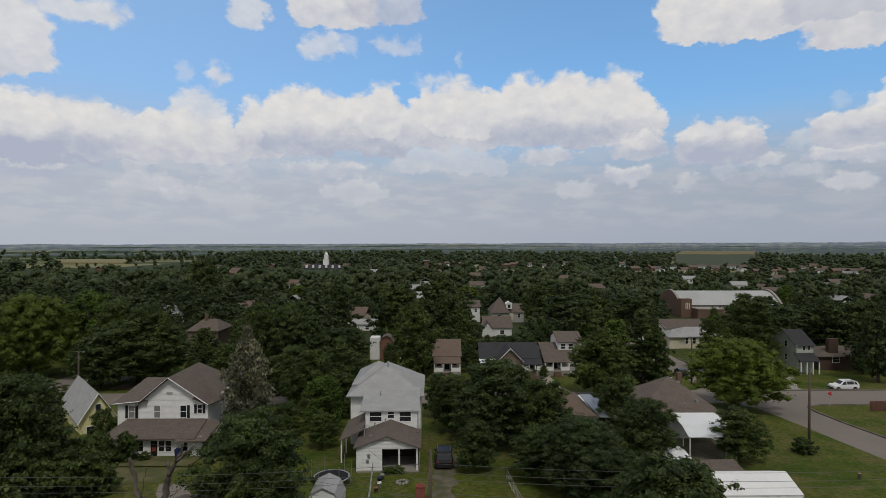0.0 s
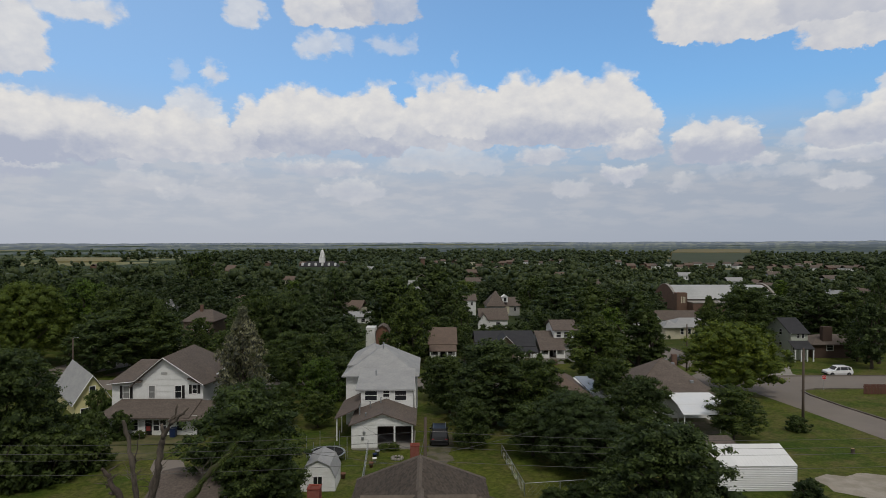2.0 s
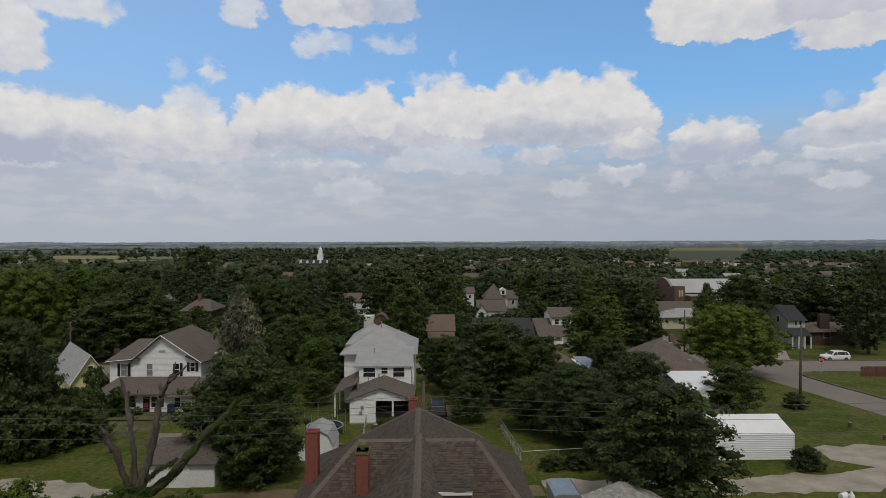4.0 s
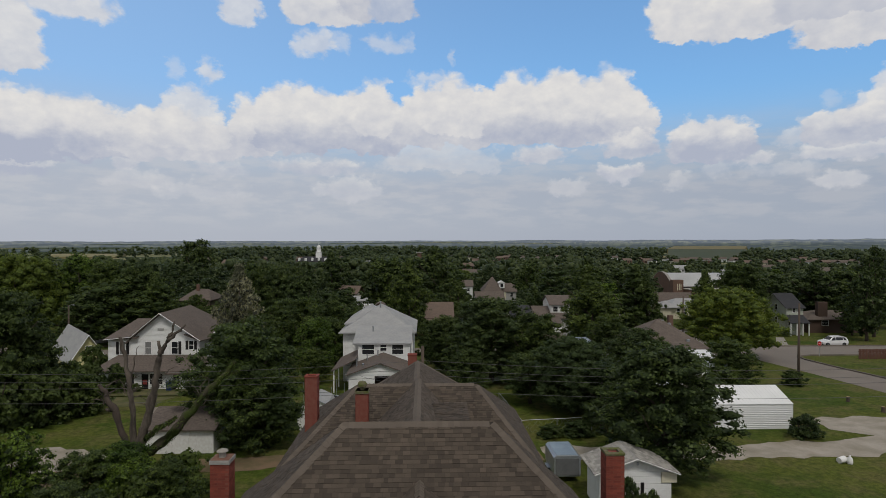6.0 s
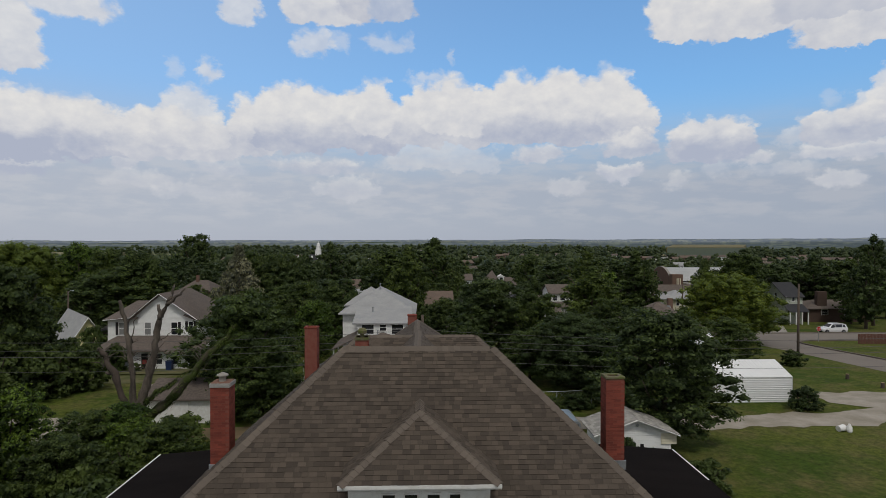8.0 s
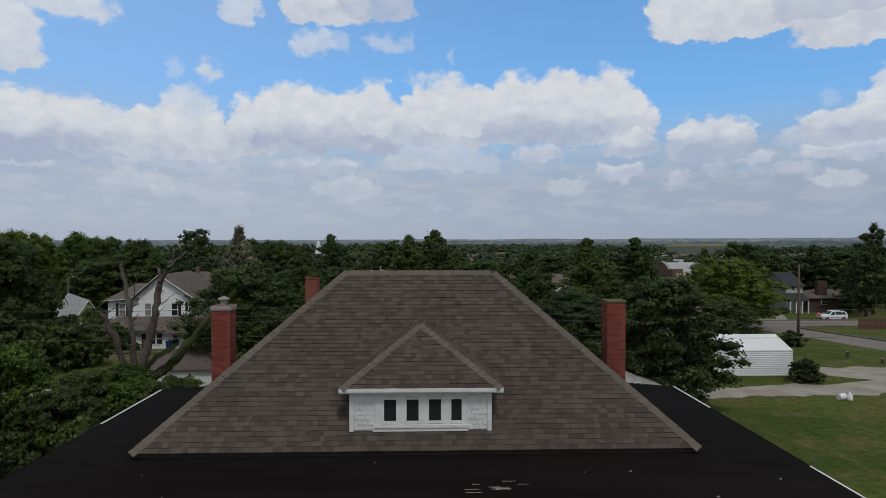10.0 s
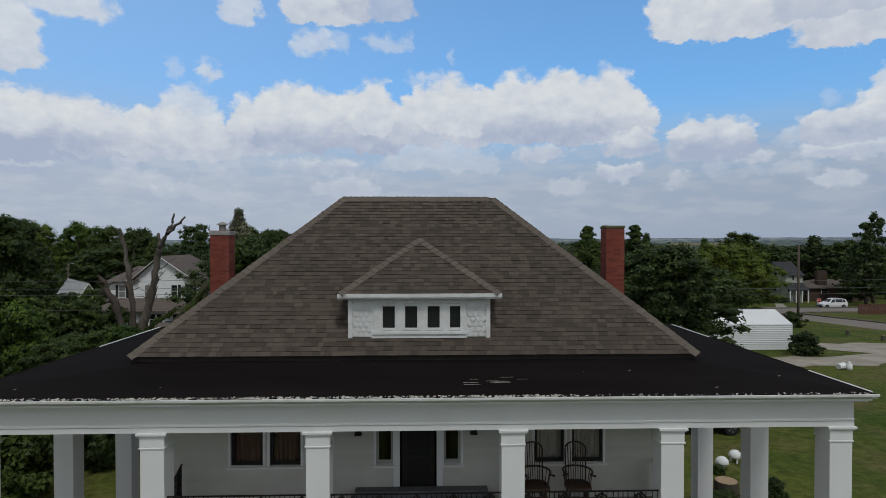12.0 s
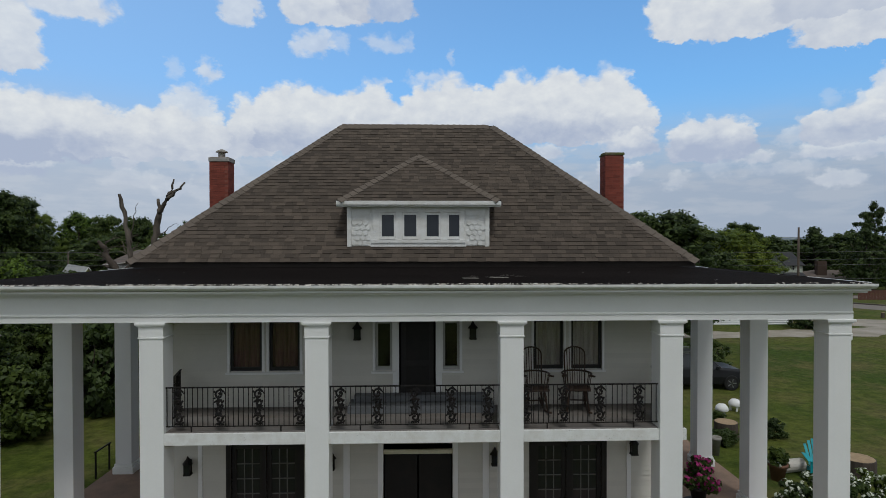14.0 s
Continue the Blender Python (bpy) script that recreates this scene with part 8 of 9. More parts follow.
ad = thing("adirondack_chair", pose(11.85, 16.85, 0, 0, 0, -20), "turquoise plastic slatted garden chair on the lawn", "chair")
for i in range(7):
    x = -0.27 + 0.09 * i
    part("back_slat", Shape().bar((x * 0.85, 0.2, 0.30), (x * 1.1, 0.58, 0.98 - abs(i - 3) ** 2 * 0.022), 0.078, 0.02, (0, 1, 0)), TEAL, ad, bevel=0.006)
for i in range(6):
    part("seat_slat", Shape().box(-0.28, 0.28, -0.34 + i * 0.095, -0.26 + i * 0.095, 0.36 - i * 0.014, 0.38 - i * 0.014), TEAL, ad, bevel=0.006)
for sx in (-1, 1):
    part("arm", Shape().box(sx * 0.36 - 0.07, sx * 0.36 + 0.07, -0.4, 0.36, 0.55, 0.575), TEAL, ad, bevel=0.008)
    part("front_leg", Shape().box(sx * 0.32 - 0.04, sx * 0.32 + 0.04, -0.36, -0.30, 0, 0.55), TEAL, ad)
    part("side_rail", Shape().bar((sx * 0.3, -0.34, 0.34), (sx * 0.3, 0.62, 0.06), 0.03, 0.12, (0, 0, 1)), TEAL, ad)


def stump(x, y, r, h, lying, label, turn=0):
    t = thing("log" if lying else "stump", pose(x, y, land(x, y), 0, 0, turn), label, "log" if lying else "stump")
    if lying:
        part("trunk", Shape().tube([(-h / 2, 0, r), (0, 0, r), (h / 2, 0, r)], [r, r * 0.98, r * 0.96], 14), BLEACHED, t, smooth=False)
        for sx in (-1, 1):
            part("cut_face", Shape().tube([(sx * h / 2, 0, r), (sx * (h / 2 + 0.01), 0, r)], r * 0.9, 14), CUTWOOD, t, "pale sawn face")
    else:
        part("bark", Shape().lathe([(r * 1.15, -0.05), (r * 1.02, h * 0.3), (r, h)], 16), BARK, t, smooth=False)
        part("cut_face", Shape().lathe([(r * 0.94, h), (r * 0.93, h + 0.012)], 16), CUTWOOD, t, "pale sawn face")
    return t


stump(12.85, 16.7, 0.46, 0.62, False, "sawn tree stump with a pale cut top on the lawn")
stump(11.15, 17.25, 0.2, 0.9, True, "short bleached log without bark lying on the lawn", 12)
stump(10.95, 20.65, 0.40, 0.5, False, "sawn tree stump with a pale cut top beside plants")
for x, y, lab in ((12.9, 23.7, "white domed garden ornament on small legs"), (12.0, 23.0, "white domed garden ornament tilted on the grass")):
    t = thing("garden_ornament", (x, y, 0), lab, "ornament")
    part("dome", Shape().lathe([(0.22, 0.20), (0.26, 0.24), (0.23, 0.38), (0.14, 0.47), (0.03, 0.50)], 16), WHITE, t, smooth=True)
    for a in (0.5, 2.6, 4.7):
        part("leg", Shape().bar((math.cos(a) * 0.16, math.sin(a) * 0.16, 0), (math.cos(a) * 0.16, math.sin(a) * 0.16, 0.21), 0.06), WORN, t)
# stump shapes stand in for small upright dried plants on the verge
for x, y in ((42.6, 57.8), (42.9, 53.6), (47.5, 49.5)):
    stump(x, y, 0.16, 0.5, False, "short stump standing in for an upright dried plant by the verge")
bk = thing("toppled_bucket", pose(29.7, 40.8, 0, 0, 0, 20), "white plastic bucket lying on the grass", "bucket")
part("bucket", Shape().tube([(-0.3, 0, 0.22), (0.28, 0, 0.24)], [0.2, 0.24], 14), WHITE, bk, smooth=False)
bk2 = thing("white_jug", pose(30.15, 40.6, 0, 0, 0, -30), "white plastic jug standing on the grass", "jug")
part("jug", Shape().lathe([(0.17, 0), (0.2, 0.1), (0.18, 0.4), (0.07, 0.52), (0.07, 0.6)], 12), WHITE, bk2, smooth=True)

# cargo trailer and the weathered shed
tr = thing("cargo_trailer", Matrix.LocRotScale((9.35, 39.2, 0), None, (0.85, 0.85, 0.85)), "grey enclosed cargo trailer with a pale blue top", "trailer")
part("box", Shape().prism([(-1.0, 0.5), (1.0, 0.5), (1.05, 0.75), (1.05, 1.95), (0.85, 2.12), (-0.85, 2.12), (-1.05, 1.95), (-1.05, 0.75)], "y", -1.6, 1.6), GALV, tr, bevel=0.03)
part("roof", Shape().box(-0.82, 0.82, -1.5, 1.5, 2.124, 2.15), material("pale_blue_sheet", (0.27, 0.33, 0.38), (0.2, 0.25, 0.3), 0.35, 1, 10, 0), tr, "pale blue roof sheet")
part("rear_door", Shape().box(-0.9, 0.9, -1.64, -1.6, 0.6, 1.9), material("grey_trailer_door", (0.16, 0.165, 0.17), None, 0.5, 2, 20, 0.1), tr, bevel=0.01)
for sx in (-1, 1):
    w = part("wheel", Shape().tube([(-0.1, 0, 0), (0.1, 0, 0)], 0.33, 18), RUBBER, tr)
    w.location = (sx * 1.12, 0.2, 0.33)
    part("fender", Shape().box(sx * 1.15 - 0.14, sx * 1.15 + 0.14, -0.3, 0.7, 0.68, 0.74), GALV, tr)
ws = thing("weathered_shed", pose(12.3, 34.85, 0, 0, 0, 0), "old white shed with a pale peeling shingle roof", "shed")
part("wall", Shape().box(-2.1, 2.1, -1.25, 1.35, 0, 2.45), SIDING, ws)
part("gable_wall", Shape().prism([(-2.1, 2.45), (2.1, 2.45), (0, 3.13)], "y", -1.25, -1.1), WORN, ws, "white gable boards with flaking paint")
for sx in (-1, 1):
    part("roof", Shape().slab([(sx * 2.5, sx * -1.55, 2.36), (sx * 2.5, sx * 1.55, 2.36), (0, sx * 1.55, 3.26), (0, sx * -1.55, 3.26)], 0.07), PALEROOF, ws, "sagging pale roof slope")
    part("barge_board", Shape().bar((sx * 2.5, -1.57, 2.31), (0, -1.57, 3.22), 0.04, 0.14, (0, 1, 0)), WORN, ws)
part("door", Shape().box(-0.32, 0.28, -1.29, -1.25, 0, 1.75), WORN, ws, "white shed door standing ajar", bevel=0.01)
# black strip on the solid wall, painted for the gap's darkness
part("door_gap", Shape().box(0.29, 0.50, -1.27, -1.25, 0, 1.75), BLACKDOOR_AND_GAP, ws, "black strip for the darkness of the gap beside the door")
part("eave_panel", Shape().box(1.5, 2.4, -1.32, -1.25, 1.75, 2.36), CREAM, ws, "cream board panel below the eave")
part("gable_lamp", Shape().lathe([(0.03, 2.78), (0.09, 2.84), (0.05, 2.95)], 8, (0.1, -1.33, 0)), GALV, ws)
for pat, x, y, k in ((SHRUB_D, 11.2, 32.2, 0.6), (SHRUB_D, 12.2, 31.2, 0.5)):
    plant_shrub(pat, x, y, k, 1.5)

# trampoline, barn shed, fences, fire ring
tp = thing("trampoline", (-9.7, 57.2, land(-9.7, 57.2)), "round trampoline with a black mat and white padding", "trampoline")
part("mat", Shape().lathe([(1.6, 0.74), (1.6, 0.76)], 28), RUBBER, tp)
part("padding", Shape().lathe([(1.6, 0.74), (1.62, 0.78), (1.78, 0.78), (1.8, 0.74), (1.6, 0.72)], 28), GALV, tp, smooth=True)
for k in range(6):
    a = k * math.pi / 3
    part("leg", Shape().bar((math.cos(a) * 1.8, math.sin(a) * 1.8, -0.1), (math.cos(a) * 1.8, math.sin(a) * 1.8, 0.72), 0.05), GALV, tp)
    part("net_pole", Shape().tube([(math.cos(a) * 1.95, math.sin(a) * 1.95, 0.2), (math.cos(a) * 1.95, math.sin(a) * 1.95, 2.3)], 0.025, 6), GALV, tp)
bs = thing("barn_shed", (-9.1, 50.8, 0), "small white barn-shaped shed with a pale roof", "shed")
part("wall", Shape().prism([(-1.45, -0.2), (1.45, -0.2), (1.45, 1.2), (1.0, 2.1), (0, 2.55), (-1.0, 2.1), (-1.45, 1.2)], "y", -1.5, 1.5), SIDING, bs)
part("roof", Shape().slab([(1.5, -1.65, 1.15), (1.5, 1.65, 1.15), (1.02, 1.65, 2.16), (1.02, -1.65, 2.16)], 0.06).slab([(1.02, -1.65, 2.16), (1.02, 1.65, 2.16), (0, 1.65, 2.64), (0, -1.65, 2.64)], 0.06)
     .slab([(-1.5, 1.65, 1.15), (-1.5, -1.65, 1.15), (-1.02, -1.65, 2.16), (-1.02, 1.65, 2.16)], 0.06).slab([(-1.02, 1.65, 2.16), (-1.02, -1.65, 2.16), (0, -1.65, 2.64), (0, 1.65, 2.64)], 0.06), GREYROOF, bs)
part("window", Shape().box(-0.35, 0.35, -1.54, -1.5, 0.5, 1.2), PANE, bs)
part("window_trim", Shape().box(-0.42, -0.35, -1.55, -1.5, 0.43, 1.27).box(0.35, 0.42, -1.55, -1.5, 0.43, 1.27).box(-0.35, 0.35, -1.55, -1.5, 0.43, 0.5).box(-0.35, 0.35, -1.55, -1.5, 1.2, 1.27).box(-0.02, 0.02, -1.55, -1.54, 0.5, 1.2), WHITE, bs)


def chain_fence(points, label, height=1.1):
    t = thing("wire_fence", (*points[0], land(*points[0])), label, "fence")
    for (ax, ay), (bx, by) in zip(points, points[1:]):
        n = max(1, round(math.hypot(bx - ax, by - ay) / 2.6))
        for i in range(n + 1):
            x, y = ax + (bx - ax) * i / n, ay + (by - ay) * i / n
            partw("post", Shape().tube([(x, y, land(x, y) - 0.1), (x, y, land(x, y) + height)], 0.03, 6), GALV, t)
        partw("rail", Shape().tube([(ax, ay, land(ax, ay) + height), (bx, by, land(bx, by) + height)], 0.022, 6), GALV, t)
        mesh = Shape()
        k = int(math.hypot(bx - ax, by - ay) / 0.45)
        for i in range(k):
            for s in (0, 1):
                p, q = i / k, min(1, (i + 2) / k)
                x0, y0, x1, y1 = ax + (bx - ax) * p, ay + (by - ay) * p, ax + (bx - ax) * q, ay + (by - ay) * q
                mesh.bar((x0, y0, land(x0, y0) + (0.05 if s else height - 0.05)), (x1, y1, land(x1, y1) + (height - 0.05 if s else 0.05)), 0.006)
        partw("wire_mesh", mesh, GALV, t, kind="stuff")
    return t


chain_fence([(-5.3, 46.5), (-5.6, 53), (-6.0, 60)], "grey chain-link fence between back yards")
chain_fence([(7.4, 58), (8.0, 47.8), (14, 48.6)], "grey chain-link fence round a back yard")
pf = thing("board_fence", (66, 86, land(66, 86)), "red-brown wooden board fence beside the lawn", "fence")
for i in range(40):
    x, y = 65.4 + 0.22 * i, 86.6
    partw("board", Shape().box(x - 0.09, x + 0.09, y, y + 0.03, land(x, y) - 0.1, land(x, y) + 1.5), FENCEWOOD, pf)
partw("rail", Shape().box(65.3, 74.1, 86.63, 86.7, land(66, 86.6) + 0.4, land(66, 86.6) + 0.5).box(65.3, 74.1, 86.63, 86.7, land(66, 86.6) + 1.1, land(66, 86.6) + 1.2), FENCEWOOD, pf)
fr = thing("fire_ring", (-2.9, 57.3, land(-2.9, 57.3)), "ring of pale stones round an old fire", "fire pit")
for k in range(10):
    a = k * 0.628
    part("stone", Shape().lathe([(0.12, 0), (0.16, 0.08), (0.13, 0.2), (0.04, 0.24)], 7, (math.cos(a) * 0.5, math.sin(a) * 0.45, 0)), CONCRETE, fr)
bn = thing("wheeled_bin", (-27.9, 65.3, land(-28, 65.3)), "dark blue wheeled rubbish bin by a house", "bin")
part("body", Shape().prism([(-0.28, 0.05), (0.28, 0.05), (0.34, 1.0), (-0.34, 1.0)], "y", -0.3, 0.3), BLUEBIN, bn, bevel=0.03)
part("lid", Shape().box(-0.36, 0.36, -0.34, 0.36, 1.0, 1.07), BLUEBIN, bn, bevel=0.02)
for x, y, m in ((-5.2, 55.0, TERRA), (-5.0, 56.2, WHITE), (-5.1, 57.5, BLUEBIN), (-4.9, 58.4, GALV), (-7.4, 52.2, TERRA), (-11.2, 50.6, RUBBER)):
    pot(x, y, land(x, y), 0.22, 0.5, m, "small garden tub standing beside a fence")
side_rail = thing("step_rail", (-9.6, 17.6, 0), "black iron hand rail beside garden steps", "rail")
for y in (17.4, 18.15):
    partw("post", Shape().box(-9.62, -9.58, y, y + 0.04, 0, 0.80), IRON, side_rail)
partw("bar", Shape().bar((-9.6, 17.35, 0.80), (-9.6, 18.25, 0.80), 0.04), IRON, side_rail)

# ---- where the trees stand: kind, x, y, height, width ----
LEFT_TREES = [("dark", -37.2, 53, 11.6, 0.85), ("broad_light", -77.7, 115, 16.2, 0.85), ("broad", -55.3, 112, 12.0, 1.3), ("mid3", -59.4, 106, 9.9, 1.22), ("grey", -22.4, 72, 14.4, 0.64), 
              ("green", -22.1, 94, 9.1, 0.99), ("green2", -15.3, 100, 9.6, 1.11), ("green_full", -14.5, 47.5, 9.6, 1.06), ("green", -18.5, 32.5, 4.2, 1.1), ("light", -15.8, 32.3, 3.9, 1.1), ("green", -13.4, 31.3, 4.1, 1.0),
              # trees at y 17.5 and 11.5 are unseen, added to shade the lawn
              ("light", -12.2, 29, 2.9, 1.1), ("dark2", -20.8, 23.5, 7.2, 0.9), ("dark2", -17.8, 17.5, 8.0, 0.85), ("dark", -16.8, 11.5, 7.5, 0.8), ("dark", -24.6, 30, 5.4, 0.9),
              ("dark2", -16.8, 27.5, 4.6, 1.0), ("green", -16.2, 21.5, 4.2, 0.9)]
BEHIND_TREES = [("dark", 8.0, 70, 10.0, 1.24), ("green", 12.6, 66, 8.5, 0.97), ("dark2", 2.9, 76, 7.5, 0.97), ("broad_dark", 13.9, 55, 6.9, 1.05), ("green", 10.5, 58, 5.1, 1.29), ("dark2", 15.0, 49, 5.8, 1.2),
                ("dark2", 16.0, 38.6, 9.0, 1.16), ("green2", -3.0, 112, 15.8, 0.76)]
RIGHT_TREES = [("dark", 22.7, 62, 7.1, 1.05), ("broad_light", 46.4, 88.5, 10.5, 1.08), ("green", 33.2, 63, 5.8, 1.25), ("green2", 27.3, 95, 11.9, 1.31), ("green2", 38.1, 100, 13.2, 0.6), ("pine", 90.5, 116, 18.6, 0.75), ("mid3", 88.2, 119, 8.5, 0.9),
               ("cone", 28, 100, 15.0, 1.3), ("cone", 36, 100, 15.2, 1.3), ("mid2", 84.4, 110, 14.0, 0.84), ("green", 22.8, 73, 7.6, 0.9)]
BACK_TREES = [("light", -72.1, 126, 17.2, 0.8), ("green2", 58.8, 122, 13.5, 0.67), ("mid3", 92.5, 168, 14.4, 1.34), ("mid2", 3, 170, 20, 1.1), ("mid", -8.6, 122, 6.2, 0.7), ("mid", -53, 138, 8, 1.0),
              ("green", 69.2, 127, 15, 0.95), ("mid3", 84, 141, 13, 1.2), ("mid2", 95, 141, 15, 1.2), ("mid3", 104, 141, 14, 1.2), ("mid2", 74, 139, 12, 1.0), ("mid3", -59, 136, 7.5, 1.0),
              ("mid2", -27.7, 175, 19.0, 0.93), ("mid3", -100.4, 262, 26.1, 0.75), ("mid", -10.3, 165, 16.9, 1.0), ("mid2", 4.1, 172, 17.5, 1.31), ("mid3", 44.6, 190, 13.2, 1.8), ("mid", 38.5, 215, 15.5, 0.95),
              ("mid3", 61.2, 180, 13.7, 1.37), ("cone", 0.9, 190, 20, 1.2), ("mid2", 97.0, 150, 12.5, 1.6)]
# low growth round and behind the houses across the street
STREET_TREES = [("mid3", -1.8, 121, 7.2, 1.0), ("mid2", 7.6, 122, 6.0, 0.9), ("mid", 7.9, 130, 6.6, 1.1), ("mid2", 12.5, 133, 6.6, 1.2), ("mid3", 17.5, 134, 6.6, 1.2), ("mid", 22.3, 131, 6.2, 0.9),
                ("mid2", 24.6, 137, 8.0, 1.1), ("mid3", 2.6, 132, 8.6, 1.1), ("mid2", -4.6, 128, 8.4, 1.0), ("mid4", 21.9, 115, 2.6, 0.9), ("mid", 33.6, 118, 7.0, 0.9), ("mid4", 10.6, 112, 2.4, 0.9)]
YARD_TREES = [("light", -14.2, 77, 7.2, 0.9), ("green", -17.6, 86, 9.5, 0.95), ("dark2", -12.6, 84, 6.5, 0.9), ("green", -12.8, 69, 4.2, 1.1), ("dark2", -20.2, 66, 5.2, 1.0), ("green", -17.4, 70.5, 5.0, 1.05),
              ("green_full", -12.4, 44.8, 6.4, 1.05), ("light", -20.7, 30, 6.2, 0.8), ("light", -16.9, 33.6, 4.4, 1.0), ("dark2", -24.6, 79, 7.4, 0.9), ("green2", -10.9, 92, 8.0, 0.9), ("dark2", 0.9, 84, 6.4, 0.8), ("dark", 4.6, 60.5, 5.2, 0.9)]
NEAR = LEFT_TREES + BEHIND_TREES + RIGHT_TREES + BACK_TREES + STREET_TREES + YARD_TREES
for kind, x, y, h, w in NEAR:
    plant(PAT[kind], x, y, h, w)

KEEP = [(-13, 3, 52, 88), (-41, -22, 58, 86), (-54, -38, 62, 88), (-24, -13, 38, 62), (-2, 8, 44, 68), (-46, 49, 90, 104), (-90, -46, 90, 104),
        (46, 66, -40, 232), (56, 160, 86, 106), (14, 44, 44, 86), (57, 84, 104, 124), (-2, 24, 80, 132), (19, 33, 104, 132)]
KEEP += [(-76, -56, 98, 152), (56, 82, 130, 172), (92, 160, 205, 285), (12, 40, 180, 242), (68, 100, 108, 135), (6, 22, 40, 58), (-66, -50, 120, 162),
        (-34, -22, 40, 64), (-14, -4, 118, 146), (-34, -17, 170, 210), (44, 62, 100, 160), (66, 100, 84, 110)]
# clearings that leave a house or a street open towards the porch house: x, y, half width, height of its foot
OPEN = [(29, 226, 10, -5), (110.5, 254, 6.5, -9), (122, 249, 10, -8), (71.5, 157, 6.5, -5), (64.5, 168, 3, -3), (77, 120, 3, -2), (88, 123, 7, -2.5), (3, 115, 3, -3), (15.5, 114, 6.5, -3), (26.5, 119, 4.5, -3), (-58, 149, 5.5, -2),
        (-25, 199, 8, -5), (-9, 139, 5, -4), (16, 229, 4, -3), (20.5, 184, 5, -5.5), (-6, 300, 3, -5), (-148, 798, 27, -11), (-146, 700, 8, -9), (-7, 699, 4, -4), (-45, 74, 6, 0), (-66, 115, 6, -3), (56, 140, 6, -5), (440, 840, 50, -3), (-590, 1070, 75, -11)] + FAR_SPOTS


def room(x, y):
    """How high a tree may grow here before it hides what stands in a clearing behind it."""
    best = 99.0
    for cx, cy, w, foot in OPEN:
        if y < cy and abs(x - cx * y / cy) < w * y / cy + 2.5:
            best = min(best, 23 - (23 - foot) * y / cy - land(x, y))
    return best


for kind, x, y, h, w in (("green", -61, 116, 15.5, 0.8), ("dark2", -54, 113, 15.0, 0.8), ("green2", -50, 111, 15.5, 0.75), ("mid", -37, 112, 15.5, 0.75), ("green", -32, 114, 15.0, 0.8), ("dark2", -27.5, 111, 14.5, 0.8), ("mid2", -23, 114, 14.0, 0.8)):
    plant(PAT[kind], x, y, min(h, room(x, y)), w)
FILL = [("mid", 1.0), ("mid2", 1.0), ("mid3", 1.0), ("mid", 1.0), ("mid4", 0.9), ("mid3", 1.05), ("mid2", 1.1), ("cone", 1.15)]
taken = [(x, y, 4.0) for _, x, y, _, _ in NEAR]
tree_rng = random.Random(31)
for ring_lo, ring_hi, tries, gap, tall in ((62, 108, 500, 6.5, 0.95), (104, 150, 900, 7.4, 1.25)):
    for _ in range(tries):
        y = tree_rng.uniform(ring_lo, ring_hi)
        x = tree_rng.uniform(-0.86 * y - 6, 0.86 * y + 6)
        if any(a - 2.5 < x < b + 2.5 and c - 2 < y < d + 2 for a, b, c, d in KEEP) or any((x - p) ** 2 + (y - q) ** 2 < (gap * 0.5 + r * 0.5) ** 2 for p, q, r in taken):
            continue
        kind, k = tree_rng.choice(FILL)
        h, most = k * tree_rng.uniform(6.5, 13.0) * tall, min(room(x, y), 11.5 if x > 0.5 * y else 99)
        if most < 4.5:
            continue
        taken.append((x, y, gap))
        plant(PAT[kind], x, y, min(h, most), tree_rng.uniform(0.7, 1.05) * min(1.5, max(1.0, h / most)))
for t in PAT.values():                     # the patterns themselves stand in the woods at the back
    i = list(PAT.values()).index(t)
    t.matrix_world = Matrix.LocRotScale((-180 + 22 * i + (60 if i > 11 else 0), 300 + 5 * (i % 3), land(0, 302)), Euler((0, 0, i)), (1.1, 1.1, 1.1))


GOLD = (1 + 5 ** 0.5) / 2
LUMP_V = np.array([(a, b, 0) for a in (-1, 1) for b in (-GOLD, GOLD)] + [(0, a, b) for a in (-1, 1) for b in (-GOLD, GOLD)] + [(b, 0, a) for a in (-1, 1) for b in (-GOLD, GOLD)]) / math.hypot(1, GOLD)
LUMP_F = np.array([f for f in itertools.combinations(range(12), 3) if all(np.linalg.norm(LUMP_V[p] - LUMP_V[q]) < 1.1 for p, q in itertools.combinations(f, 2))])
LUMP_F = np.array([f if np.dot(np.cross(LUMP_V[f[1]] - LUMP_V[f[0]], LUMP_V[f[2]] - LUMP_V[f[0]]), LUMP_V[f[0]]) > 0 else f[::-1] for f in LUMP_F])


